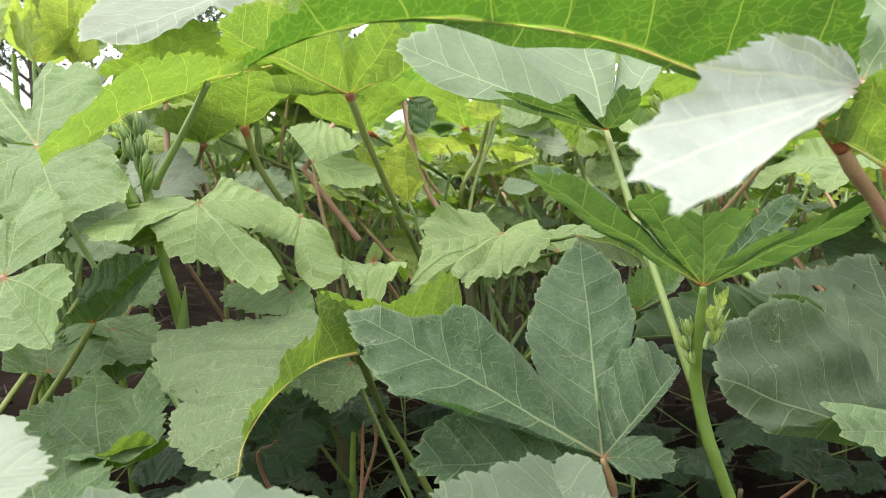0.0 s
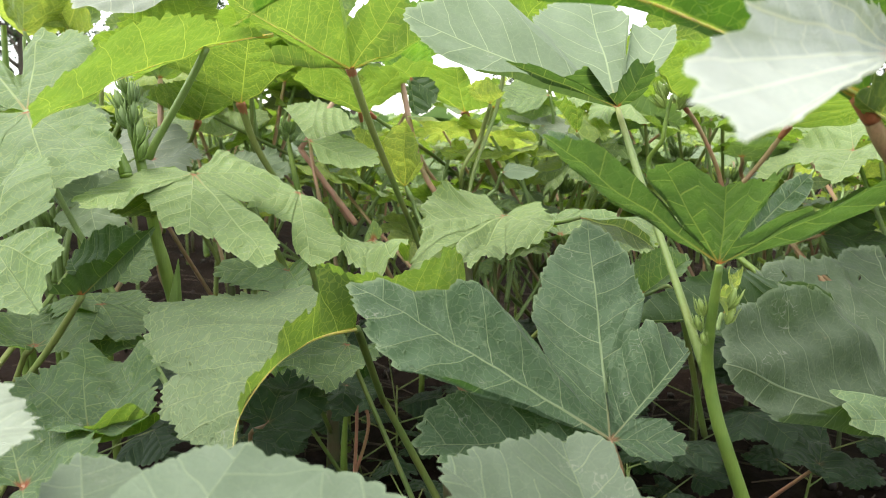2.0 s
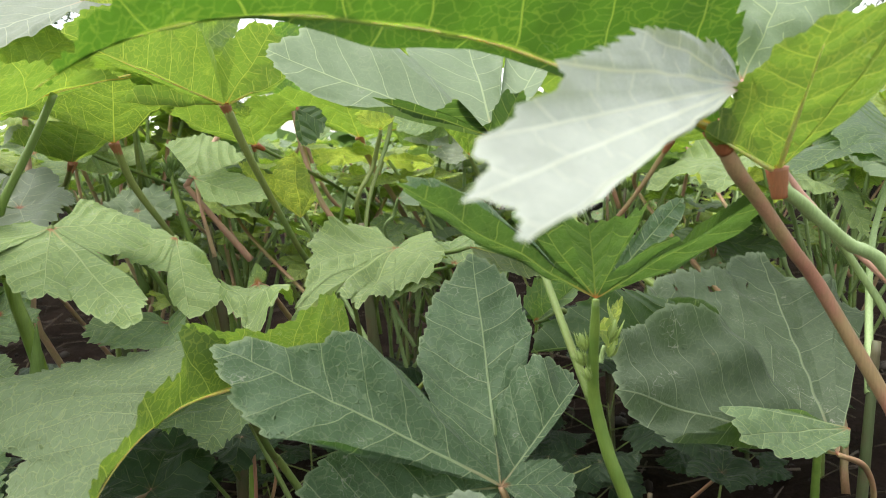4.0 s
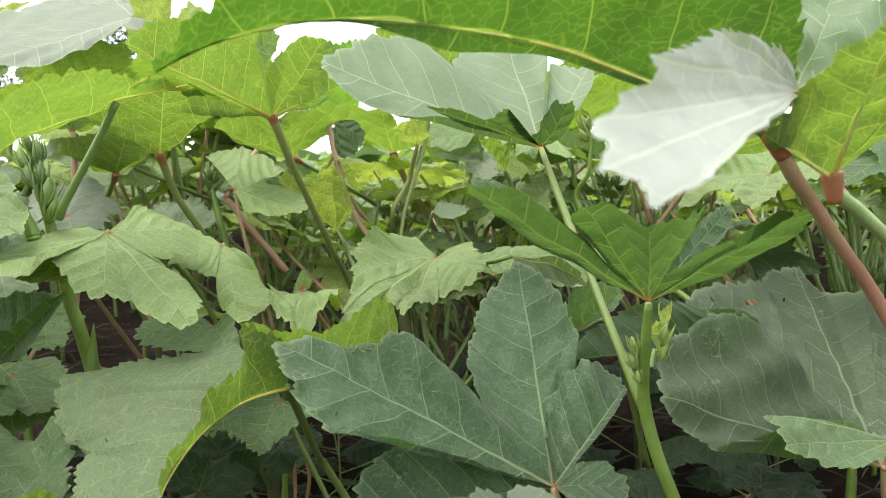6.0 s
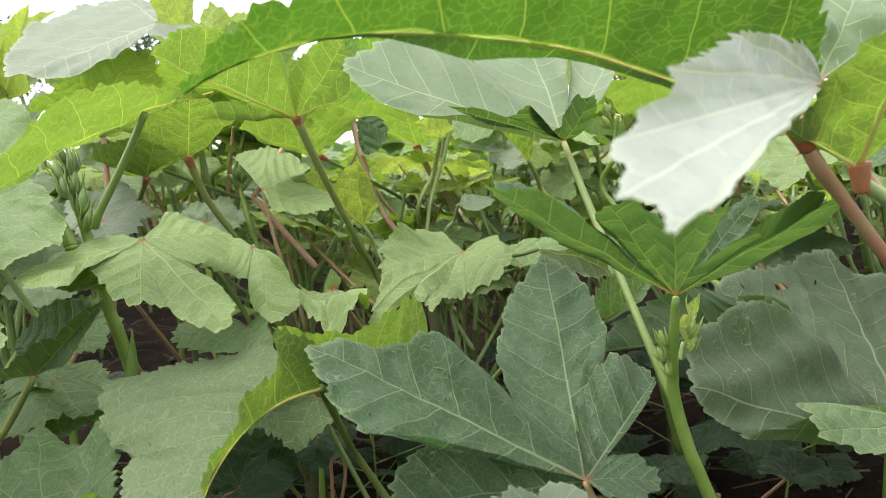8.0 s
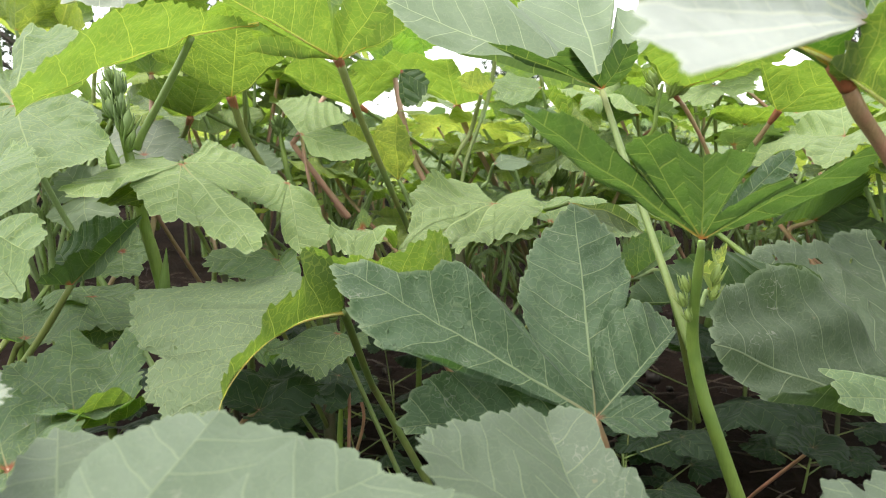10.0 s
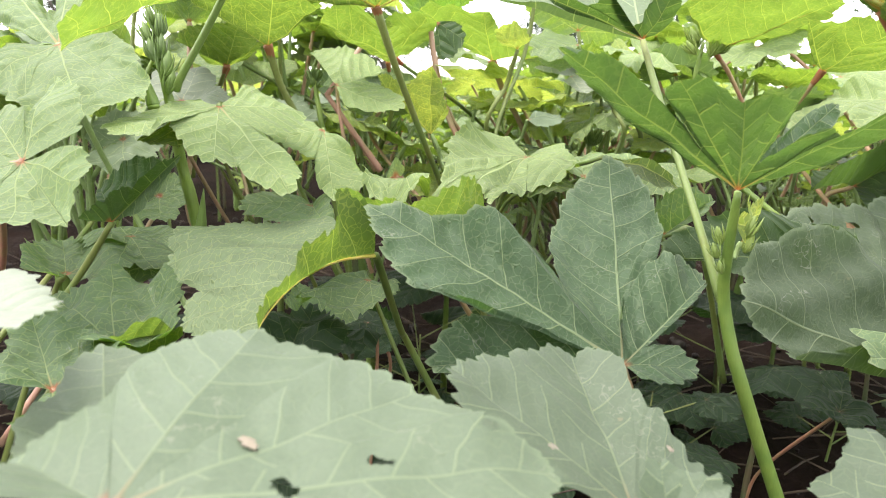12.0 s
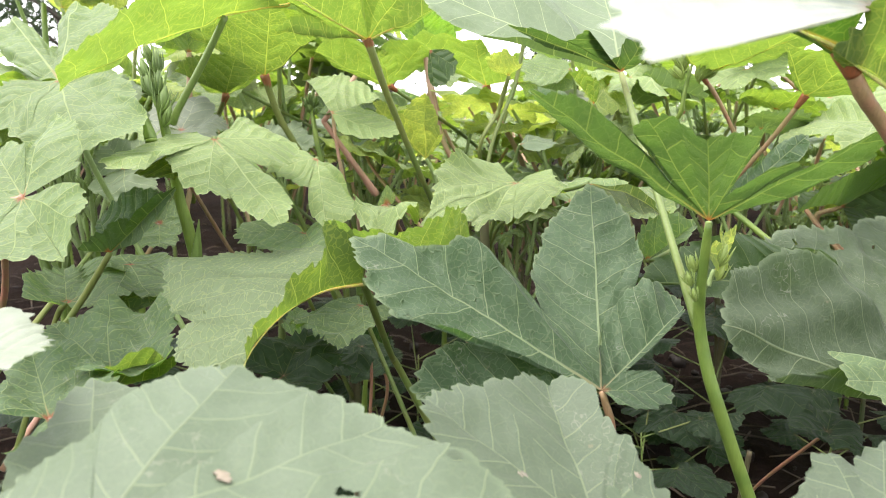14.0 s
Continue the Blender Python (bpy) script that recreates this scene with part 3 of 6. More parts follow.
def railed_arrays(rails, midrib=1, tooth=0.0078, step=0.0014, rows=14, ruffle=0.0, belly=0.0, crumple=0.0012, ragged=1.0, seed=0, toothed=(True, True)):
    """A blade stretched between lines that run side by side from its base to its tip: the margins, and the midrib between them (index midrib)."""
    rng = np.random.default_rng(seed)
    length = max(np.linalg.norm(np.diff(np.asarray(q, float), axis=0), axis=1).sum() for q in rails)
    count = max(12, int(length / step))
    lines = []
    for q in rails:
        fine = curve_points(q, 240)
        run = np.concatenate([[0], np.cumsum(np.linalg.norm(np.diff(fine, axis=0), axis=1))])
        at = np.linspace(0, run[-1], count)
        lines.append(np.stack([np.interp(at, run, fine[:, k]) for k in range(3)], -1))
    # teeth and waves on the margins
    for which, inner in ((0, 1), (-1, -2)):
        line, to = lines[which], unit(lines[inner] - lines[which])
        arc = np.concatenate([[0], np.cumsum(np.linalg.norm(np.diff(line, axis=0), axis=1))])
        if toothed[which]:
            run = arc / tooth + 0.7 * np.sin(arc / tooth / 3.3 + rng.uniform(0, 6))
            big = arc / tooth / 2.6 + 0.9 * np.sin(arc / tooth / 7 + rng.uniform(0, 6))
            deep = rng.uniform(0.3, 1.0, int(run.max()) + 6)[(run - run.min()).astype(int)]
            line = line + to * (ragged * tooth * (0.32 * (1 + np.cos(2 * np.pi * (run % 1.0) ** 0.8)) * deep + 0.55 * (1 + np.cos(2 * np.pi * big)) * 0.5))[:, None]
        up = unit(np.cross(to, np.gradient(line, axis=0)))
        wave = np.sin(arc / 0.017 + rng.uniform(0, 6)) + 0.7 * np.sin(arc / 0.009 + rng.uniform(0, 6))
        lines[which] = line + up * (ruffle * wave * np.minimum(1, arc / 0.02))[:, None]
    gap = np.zeros(count)
    stack, offsets = [], []
    for k in range(len(lines) - 1):
        a, b = lines[k], lines[k + 1]
        wide = np.linalg.norm(b - a, axis=1)
        out = unit(np.cross(b - a, np.gradient(0.5 * (a + b), axis=0)))
        for i in range(rows + (k == len(lines) - 2)):
            u = i / rows
            stack.append(a + (b - a) * u + out * (belly * wide * 4 * u * (1 - u))[:, None])
            offsets.append(gap + wide * u)
        if k + 1 == midrib:
            zero = gap + wide
        gap = gap + wide
    if midrib == 0:
        zero = np.zeros(count)
    verts = np.stack(stack)
    fold = 0.0
    for size_m in (0.05, 0.034, 0.024, 0.016):
        k = unit(rng.normal(0, 1, 3)) * 6.283 / size_m
        fold = fold + np.sin(verts @ k + rng.uniform(0, 6)) * size_m / 0.05
    lift = unit(np.cross(np.gradient(verts, axis=0), np.gradient(verts, axis=1)))
    verts = verts + lift * (crumple * fold)[..., None]
    across = np.stack(offsets) - zero[None]
    mid = lines[midrib]
    run = np.concatenate([[0], np.cumsum(np.linalg.norm(np.diff(mid, axis=0), axis=1))])
    m = count
    j, c = np.meshgrid(np.arange(len(stack) - 1), np.arange(m - 1), indexing="ij")
    quad = np.stack([j * m + c, (j + 1) * m + c, (j + 1) * m + c + 1, j * m + c + 1], -1).reshape(-1, 4)
    rib = np.stack([(run[None] + 0.45 * np.abs(across)).reshape(-1)[quad], across.reshape(-1)[quad]], -1)
    edge = np.abs(across) / (np.abs(across).max(0)[None] + 1e-6)
    span = np.stack([np.full(quad.shape, run[-1]), 0.1 + 0.9 * edge.reshape(-1)[quad] ** 3], -1)
    return verts.reshape(-1, 3), quad, rib.reshape(-1, 2), span.reshape(-1, 2)


def stalked(plant, ob, at, stalk, stalk_material, stalk_radius, neck=0.8, joint=False):
    """The petiole under a blade: points from the blade down to the stem."""
    pts = [np.zeros(3)] + [np.asarray(p, float) - at for p in stalk]
    verts, faces = tube_arrays(pts, [stalk_radius * neck, stalk_radius * 1.05, stalk_radius * 0.9, stalk_radius, stalk_radius * 1.2], count=20, sides=9)
    mesh_object("petiole", verts, faces, stalk_material or STALK, ob)
    if not joint:
        return
    first = unit(pts[1])
    collar, sides = tube_arrays([-first * 0.002, first * 0.006, first * 0.015], [stalk_radius * 1.5, stalk_radius * 1.4, stalk_radius * 1.2, stalk_radius * 1.04], count=9, sides=12)
    mesh_object("leaf_joint", collar, sides, HEART, ob, "red joint of petiole and blade")


def raised_rib(ob, points, radius):
    """A rib that stands out under the blade."""
    verts, faces = tube_arrays(points, [radius, radius * 0.8, radius * 0.55, radius * 0.3, radius * 0.12], count=24, sides=8)
    mesh_object("midrib", verts, faces, RIB, ob, "yellow midrib, orange at its base")


def fitted_leaf(plant, at, rim, ribs, material, stalk=(), stalk_material=None, stalk_radius=0.0032, label="", holes=(), neck=0.8, raised=(), rib_radius=0.0014, joint=False, **kw):
    """A leaf whose blade runs from at to the tips and bays of its rim, fitted to the camera's view, each as (azimuth,
    elevation, reach).
    """
    LEAF_SEED[0] += 1
    kw.setdefault("seed", LEAF_SEED[0])
    at = np.asarray(at, float)
    pts = lobe_vectors(rim)
    arrays = fitted_arrays(pts, ribs, **kw)
    ob = new("leaf", mesh_from(arrays, material, [(h[0] - at[0], h[1] - at[1], h[2] - at[2], h[3]) for h in holes]))
    ob.parent, ob.location = plant, at - np.array(plant.location)
    if label:
        tagged(ob, label)
    for i in raised:
        u = np.linspace(0, 0.85, 9)[:, None]
        raised_rib(ob, pts[ribs[i]] * u - np.array([0, 0, 0.0008]), rib_radius)
    if len(stalk):
        stalked(plant, ob, at, stalk, stalk_material, stalk_radius, neck, joint)
    return ob


def railed_leaf(plant, rails, material, stalk=(), stalk_material=None, stalk_radius=0.0032, label="", neck=0.8, rib_radius=0.0, under=None, joint=False, **kw):
    """A folded or curled leaf, stretched between its margins and its midrib."""
    LEAF_SEED[0] += 1
    kw.setdefault("seed", LEAF_SEED[0])
    at = np.asarray(rails[kw.get("midrib", 1)][0], float)
    local = [np.asarray(q, float) - at for q in rails]
    me = mesh_from(railed_arrays(local, **kw), material)
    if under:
        # the folded-over half gets an underside colour, toned for light coming through
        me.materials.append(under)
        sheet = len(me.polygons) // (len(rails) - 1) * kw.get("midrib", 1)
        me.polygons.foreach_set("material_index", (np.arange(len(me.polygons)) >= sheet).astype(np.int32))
    ob = new("leaf", me)
    ob.parent, ob.location = plant, at - np.array(plant.location)
    if label:
        tagged(ob, label)
    if rib_radius:
        raised_rib(ob, local[kw.get("midrib", 1)], rib_radius)
    if len(stalk):
        stalked(plant, ob, at, stalk, stalk_material, stalk_radius, neck, joint)
    return ob


def plant_at(x, y, label, group="okra plants of the field"):
    ob = new("okra_plant")
    ob.empty_display_size = 0.05
    ob.location = (x, y, 0.0)
    return tagged(ob, label, "okra plant", group)


def stem(plant, points, radii, material=None, name="stem", **kw):
    base = np.array(plant.location)
    pts = [np.asarray(p, float) - base for p in points]
    kw.setdefault("count", 24)
    kw.setdefault("sides", 12)
    verts, faces = tube_arrays(pts, radii, **kw)
    return mesh_object(name, verts, faces, material or STEM, plant)


def scar(blade, at, normal, size, seed):
    """A dry, pale patch on a blade: a thin, ragged flake of dead skin."""
    rng = np.random.default_rng(seed)
    base = np.array(blade.location) + np.array(blade.parent.location)
    n = unit(normal) * (1.0 if normal[2] > 0 else -1.0)
    a = unit(np.cross(n, (0.3, 0.8, 0.1)))
    b = np.cross(n, a)
    ang = np.linspace(0, 2 * np.pi, 14, endpoint=False)
    r = size * rng.uniform(0.55, 1.0, 14)
    flat = r[:, None] * (np.cos(ang)[:, None] * a + 0.6 * np.sin(ang)[:, None] * b)
    mid = np.asarray(at, float) - base
    verts = np.vstack([mid + n * 0.0009, mid + flat + n * 0.0006, mid + flat * 1.02 + n * 0.0001])
    faces = [(0, k + 1, (k + 1) % 14 + 1) for k in range(14)] + [(k + 1, k + 15, (k + 1) % 14 + 15, (k + 1) % 14 + 1) for k in range(14)]
    return mesh_object("dry_patch", verts, faces, SCAR, blade, "pale dry patch", smooth=False)


def pod(plant, foot, tip, radius=0.008, name="pod"):
    """A ribbed, pointed okra pod."""
    foot, tip = np.asarray(foot, float), np.asarray(tip, float)
    base = np.array(plant.location)
    line = [foot, foot + (tip - foot) * 0.15, foot + (tip - foot) * 0.55, tip]
    verts, faces = tube_arrays([p - base for p in line], [radius * 0.5, radius, radius * 0.95, radius * 0.7, radius * 0.4, radius * 0.06], count=16, sides=20, ridge=0.09, ridges=5)
    ob = mesh_object(name, verts, faces, POD, plant)
    cap_v, cap_f = tube_arrays([foot - base - (tip - foot) * 0.06, foot - base + (tip - foot) * 0.05], [radius * 0.6, radius * 1.08, radius * 1.0], count=6, sides=12)
    mesh_object("calyx", cap_v, cap_f, STEM, ob)
    return ob


def bud(plant, foot, size=0.02, lean=(0, 0, 1), seed=0, sepals=7, material=None):
    """A flower bud in its whorl of narrow bracts."""
    rng = np.random.default_rng(seed)
    foot = np.asarray(foot, float) - np.array(plant.location)
    axis = unit(lean)
    verts, faces = tube_arrays([foot, foot + axis * size * 0.5, foot + axis * size], [size * 0.10, size * 0.20, size * 0.17, size * 0.03], count=9, sides=10, ridge=0.06)
    ob = mesh_object("bud", verts, faces, material or BUD, plant)
    vs, fs = [], []
    side = unit(np.cross(axis, (0.2, 0.9, 0.3)))
    for i in range(sepals):
        out = around(side, axis, i * 2 * math.pi / sepals + rng.uniform(-0.2, 0.2))
        tip = foot + axis * size * rng.uniform(0.8, 1.2) + out * size * rng.uniform(0.2, 0.5)
        v, f = tube_arrays([foot, foot + axis * size * 0.35 + out * size * 0.28, tip], [size * 0.04, size * 0.06, size * 0.012], count=6, sides=5)
        fs += [tuple(k + sum(len(a) for a in vs) for k in q) for q in f]
        vs.append(v)
    mesh_object("bract_whorl", np.vstack(vs), fs, material or BUD, ob)
    return ob


# ---- the plants close to the camera ----

# their leaves are placed and shaped to fit the camera's view
# the plant with the cupped top leaf
cup_plant = plant_at(0.229, 0.486, "okra plant with a fan-like leaf, cupped top and small buds")
stem(cup_plant, [(0.255, 0.486, -0.020), (0.236, 0.486, 0.150), (0.162, 0.487, 0.353), (0.149, 0.489, 0.390), (0.141, 0.491, 0.425), (0.138, 0.482, 0.452), (0.137, 0.473, 0.480), (0.136, 0.466, 0.499)], [0.0058, 0.0054, 0.0047, 0.0045, 0.0043, 0.0036, 0.0032, 0.0022], STEM)
fitted_leaf(cup_plant, (0.136, 0.466, 0.500), [(-162.5, 30.6, 0.031), (-161.0, 27.3, 0.083), (-151.0, 30.8, 0.159), (-143.0, 35.4, 0.110), (-143.1, 33.9, 0.036), (-144.8, 39.1, 0.092), (-135.7, 41.7, 0.098), (-121.2, 42.6, 0.097), (-107.3, 37.5, 0.087), (-94.8, 43.1, 0.084), (-71.9, 50.6, 0.085), (-63.0, 49.9, 0.024), (-31.2, 34.7, 0.066), (-20.8, 33.3, 0.121), (-9.0, 22.5, 0.096), (-3.3, 17.7, 0.036)], (2, 6, 8, 10, 13), LEAF_CUP_SHADE, joint=True, sag=0.0, ruffle=0.006, crumple=0.001)
fitted_leaf(cup_plant, (0.135, 0.470, 0.502), [(-162.9, 37.4, 0.051), (-159.6, 34.5, 0.094), (-154.7, 31.6, 0.151), (-163.7, 39.7, 0.107), (-174.4, 43.2, 0.057)], (2,), LEAF_DARK, sag=0.0, ruffle=0.004, crumple=0.0008)
fitted_leaf(cup_plant, (0.144, 0.474, 0.504), [(63.2, 49.0, 0.010), (43.2, 38.2, 0.048), (38.1, 28.7, 0.103), (34.5, 24.2, 0.089), (26.4, 22.6, 0.039)], (2,), LEAF_DARK, sag=0.0, ruffle=0.012, crumple=0.001)
bud(cup_plant, (0.133, 0.480, 0.463), 0.0128, (-0.35, -0.1, 1.0), 1, 7, BUD_YOUNG)
bud(cup_plant, (0.134, 0.477, 0.444), 0.0096, (-0.26666666666666666, -0.1, 1.0), 2, 7, BUD_YOUNG)
bud(cup_plant, (0.148, 0.482, 0.467), 0.0160, (0.3, -0.1, 1.0), 3, 7, BUD_YOUNG)
bud(cup_plant, (0.131, 0.478, 0.454), 0.0112, (-0.4, -0.1, 1.0), 4, 7, BUD_YOUNG)
bud(cup_plant, (0.148, 0.480, 0.458), 0.0112, (0.3333333333333333, -0.1, 1.0), 5, 7, BUD_YOUNG)
leaf(cup_plant, (0.147, 0.486, 0.464), [(39.1, 49.6, 0.041), (-28.7, 76.2, 0.036), (-83.1, 54.9, 0.029)], LEAF_YOUNG, [(0.143, 0.484, 0.453)], stalk_material=STALK_PALE, stalk_radius=0.0018, notch=0.7, tooth=0.005, ruffle=0.02)
fitted_leaf(cup_plant, (0.261, 0.660, 0.420), [(-143.6, -24.1, 0.037), (-159.6, 0.6, 0.115), (-161.0, 1.2, 0.154), (-169.5, 13.3, 0.113), (180.0, 35.9, 0.072), (140.6, 65.5, 0.038), (85.9, 53.1, 0.017)], (2, 5), LEAF_CUP_SHADE, [(0.340, 0.770, 0.310)], stalk_material=STALK, stalk_radius=0.003)
fitted_leaf(cup_plant, (0.136, 0.680, 0.431), [(-141.9, 48.5, 0.024), (180.0, 79.8, 0.034), (0.0, 38.2, 0.058), (-46.3, 28.4, 0.047)], (2,), LEAF_SOFT, [(0.18, 0.72, 0.42), (0.230, 0.760, 0.260)], stalk_material=STALK, stalk_radius=0.003)

# the broad blue-green leaf in the middle and its plant
mid_plant = plant_at(0.100, 0.620, "okra plant with a deeply lobed, blue-green leaf")
stem(mid_plant, [(0.100, 0.620, -0.020), (0.095, 0.625, 0.120), (0.085, 0.630, 0.220), (0.090, 0.640, 0.280)], [0.01, 0.009, 0.007, 0.004], STEM_OLD)
fitted_leaf(mid_plant, (0.076, 0.470, 0.379), [(-129.6, -10.3, 0.040), (-169.1, 1.2, 0.132), (180.0, 14.9, 0.114), (167.4, 21.8, 0.074), (165.7, 28.5, 0.046)], (1,), LEAF_DARK, sag=0.01, ruffle=0.01, crumple=0.0014)
fitted_leaf(mid_plant, (0.074, 0.465, 0.382), [(-174.5, 20.0, 0.034), (-164.8, 24.0, 0.104), (-165.1, 21.1, 0.154), (178.3, 30.7, 0.198), (170.5, 35.3, 0.163), (160.2, 44.5, 0.145), (142.5, 37.2, 0.072), (116.9, 36.5, 0.125), (90.4, 40.5, 0.191), (68.0, 36.3, 0.127), (94.9, 41.5, 0.034), (60.6, 37.7, 0.102), (42.9, 27.0, 0.107), (33.3, 27.3, 0.020), (-24.1, 6.3, 0.049), (-74.1, -16.7, 0.022)], (3, 8, 12, 14), LEAF_DARK, [(0.083, 0.473, 0.344), (0.085, 0.560, 0.240), (0.087, 0.630, 0.200)], stalk_material=STALK_RED, stalk_radius=0.003, sag=0.012, ruffle=0.008, crumple=0.0014, holes=[(-0.0295, 0.4664, 0.4437, 0.0016), (0.0826, 0.4936, 0.4153, 0.0022)], rings=40)

# the folded pale leaf
fold_plant = plant_at(-0.030, 0.660, "okra plant with a folded, pale green leaf")
stem(fold_plant, [(-0.030, 0.660, -0.020), (-0.035, 0.660, 0.140), (-0.040, 0.650, 0.260), (-0.040, 0.650, 0.300)], [0.009, 0.008, 0.006, 0.004], STEM_OLD)
railed_leaf(fold_plant, [[(-0.158, 0.600, 0.454), (-0.223, 0.575, 0.449), (-0.258, 0.530, 0.454), (-0.253, 0.495, 0.439), (-0.237, 0.475, 0.424), (-0.218, 0.462, 0.422), (-0.221, 0.447, 0.414), (-0.212, 0.430, 0.404), (-0.186, 0.410, 0.395), (-0.156, 0.400, 0.392)], [(-0.104, 0.525, 0.436), (-0.125, 0.500, 0.437), (-0.141, 0.475, 0.432), (-0.151, 0.445, 0.423), (-0.156, 0.415, 0.410), (-0.156, 0.400, 0.392)], [(-0.102, 0.512, 0.478), (-0.126, 0.500, 0.492), (-0.125, 0.488, 0.472), (-0.140, 0.462, 0.455), (-0.138, 0.450, 0.445), (-0.156, 0.417, 0.430), (-0.156, 0.402, 0.406), (-0.156, 0.400, 0.392)]], LEAF_FOLD, [(-0.104, 0.540, 0.427), (-0.096, 0.600, 0.355), (-0.090, 0.620, 0.331), (-0.035, 0.660, 0.200)], stalk_material=STALK, stalk_radius=0.0032, crumple=0.0011, ruffle=0.0012, rib_radius=0.0013, under=LEAF_UNDER_LIT)
railed_leaf(fold_plant, [[(-0.131, 0.505, 0.492), (-0.102, 0.510, 0.484), (-0.071, 0.510, 0.481), (-0.057, 0.525, 0.489), (-0.038, 0.545, 0.499), (-0.026, 0.560, 0.489)], [(-0.119, 0.550, 0.455), (-0.093, 0.540, 0.449), (-0.071, 0.535, 0.454), (-0.055, 0.545, 0.449), (-0.040, 0.560, 0.454), (-0.027, 0.580, 0.460)]], LEAF_UNDER_LIT, midrib=1, crumple=0.001, ruffle=0.001, toothed=(True, False))

# the big leaf overhead, and before it the leaf whitened for sky glare
near_plant = plant_at(0.360, 0.400, "tall okra plant with a large leaf overhead")
stem(near_plant, [(0.360, 0.400, -0.020), (0.355, 0.400, 0.200), (0.350, 0.400, 0.450), (0.340, 0.410, 0.660), (0.350, 0.400, 0.740)], [0.012, 0.011, 0.009, 0.007, 0.004], STEM)
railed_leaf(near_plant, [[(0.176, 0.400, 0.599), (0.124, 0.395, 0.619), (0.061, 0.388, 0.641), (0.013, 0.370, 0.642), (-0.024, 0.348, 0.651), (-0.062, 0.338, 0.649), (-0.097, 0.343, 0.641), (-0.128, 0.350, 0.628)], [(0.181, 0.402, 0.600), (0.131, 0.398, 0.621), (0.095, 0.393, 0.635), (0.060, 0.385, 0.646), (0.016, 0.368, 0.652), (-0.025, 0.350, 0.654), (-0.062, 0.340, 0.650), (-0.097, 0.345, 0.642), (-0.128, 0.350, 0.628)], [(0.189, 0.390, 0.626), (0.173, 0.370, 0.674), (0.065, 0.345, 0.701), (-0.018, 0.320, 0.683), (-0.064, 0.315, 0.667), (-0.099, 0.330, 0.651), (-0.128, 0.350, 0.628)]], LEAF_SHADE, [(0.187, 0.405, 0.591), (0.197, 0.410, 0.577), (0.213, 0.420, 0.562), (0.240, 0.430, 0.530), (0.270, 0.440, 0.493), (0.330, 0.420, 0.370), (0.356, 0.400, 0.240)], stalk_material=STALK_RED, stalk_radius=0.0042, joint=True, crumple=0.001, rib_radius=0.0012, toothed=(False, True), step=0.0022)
fitted_leaf(near_plant, (0.224, 0.420, 0.576), [(-160.8, 20.1, 0.032), (-149.1, 21.1, 0.073), (-142.1, 31.9, 0.067), (-127.8, 37.0, 0.087), (-103.5, 40.4, 0.108), (-79.3, 40.0, 0.113), (-56.8, 38.9, 0.077), (-55.8, 45.1, 0.034)], (1, 4, 5), LEAF_UNDER_LIT, [(0.225, 0.420, 0.568), (0.243, 0.425, 0.556), (0.271, 0.430, 0.533), (0.306, 0.435, 0.507), (0.360, 0.400, 0.380)], stalk_material=STALK_PALE, stalk_radius=0.004, neck=1.0, joint=True, sag=0.0, raised=(0, 1), rib_radius=0.0018)
leaf(near_plant, (0.194, 0.398, 0.621), [(-123.9, -9.0, 0.275), (-126.6, -7.1, 0.258), (-129.5, -5.0, 0.240), (-131.6, -0.0, 0.205), (-131.7, 6.7, 0.137), (-129.5, 18.9, 0.052)], LEAF_GLARE, [(0.222, 0.432, 0.592), (0.250, 0.440, 0.552), (0.284, 0.449, 0.523), (0.355, 0.400, 0.380)], stalk_material=STALK_PALE, stalk_radius=0.0022, holes=[(0.0564, 0.2387, 0.6151, 0.0035)], rings=60, notch=[0.94, 0.97, 0.97, 0.95, 0.9], basal=0.35, open_base=(0.8, 14), pleat=0.0, sag=0.0, ruffle=0.003, point=0.9, crumple=0.001, tooth=0.009, ragged=1.45, neck=0.15)
leaf(near_plant, (0.212, 0.438, 0.625), [(91.8, 69.4, 0.084), (37.8, 49.6, 0.095), (14.8, 29.6, 0.110)], LEAF_GLARE_FAINT, [(0.232, 0.466, 0.605), (0.283, 0.477, 0.543), (0.350, 0.400, 0.450)], stalk_material=STALK_PINK, stalk_radius=0.0025, notch=[0.85, 0.9], basal=0.4, open_base=12, pleat=0.0, sag=0.0)

# the leaf held up like a fan, behind the glare-white one; faint glare in its colour
fitted_leaf(cup_plant, (0.095, 0.612, 0.600), [(-163.9, 20.6, 0.046), (-174.5, 12.3, 0.127), (177.4, 23.0, 0.190), (155.1, 38.6, 0.161), (142.6, 39.3, 0.134), (155.6, 30.0, 0.050), (126.4, 37.7, 0.138), (94.9, 39.5, 0.179), (77.5, 35.8, 0.149), (73.3, 43.8, 0.026), (74.0, 41.9, 0.123), (49.3, 39.8, 0.117), (35.6, 35.8, 0.059)], (2, 7, 11), LEAF_GLARE_FAINT, [(0.108, 0.575, 0.545), (0.118, 0.545, 0.506), (0.130, 0.510, 0.458), (0.141, 0.494, 0.421)], stalk_material=STALK, stalk_radius=0.003, sag=0.005, ruffle=0.008, crumple=0.0012)
# the fan leaf's lower lobes, a separate blade in the shaded colour
fitted_leaf(cup_plant, (0.094, 0.606, 0.601), [(-152.1, 13.1, 0.046), (-151.9, 15.9, 0.113), (-144.0, 19.3, 0.065), (-127.3, 29.6, 0.059), (-144.1, 23.4, 0.020), (-106.9, 53.4, 0.019), (-67.8, 36.2, 0.055), (-38.0, 21.7, 0.019)], (1, 3, 6), LEAF_CUP_SHADE, sag=0.0, ruffle=0.01, crumple=0.001)

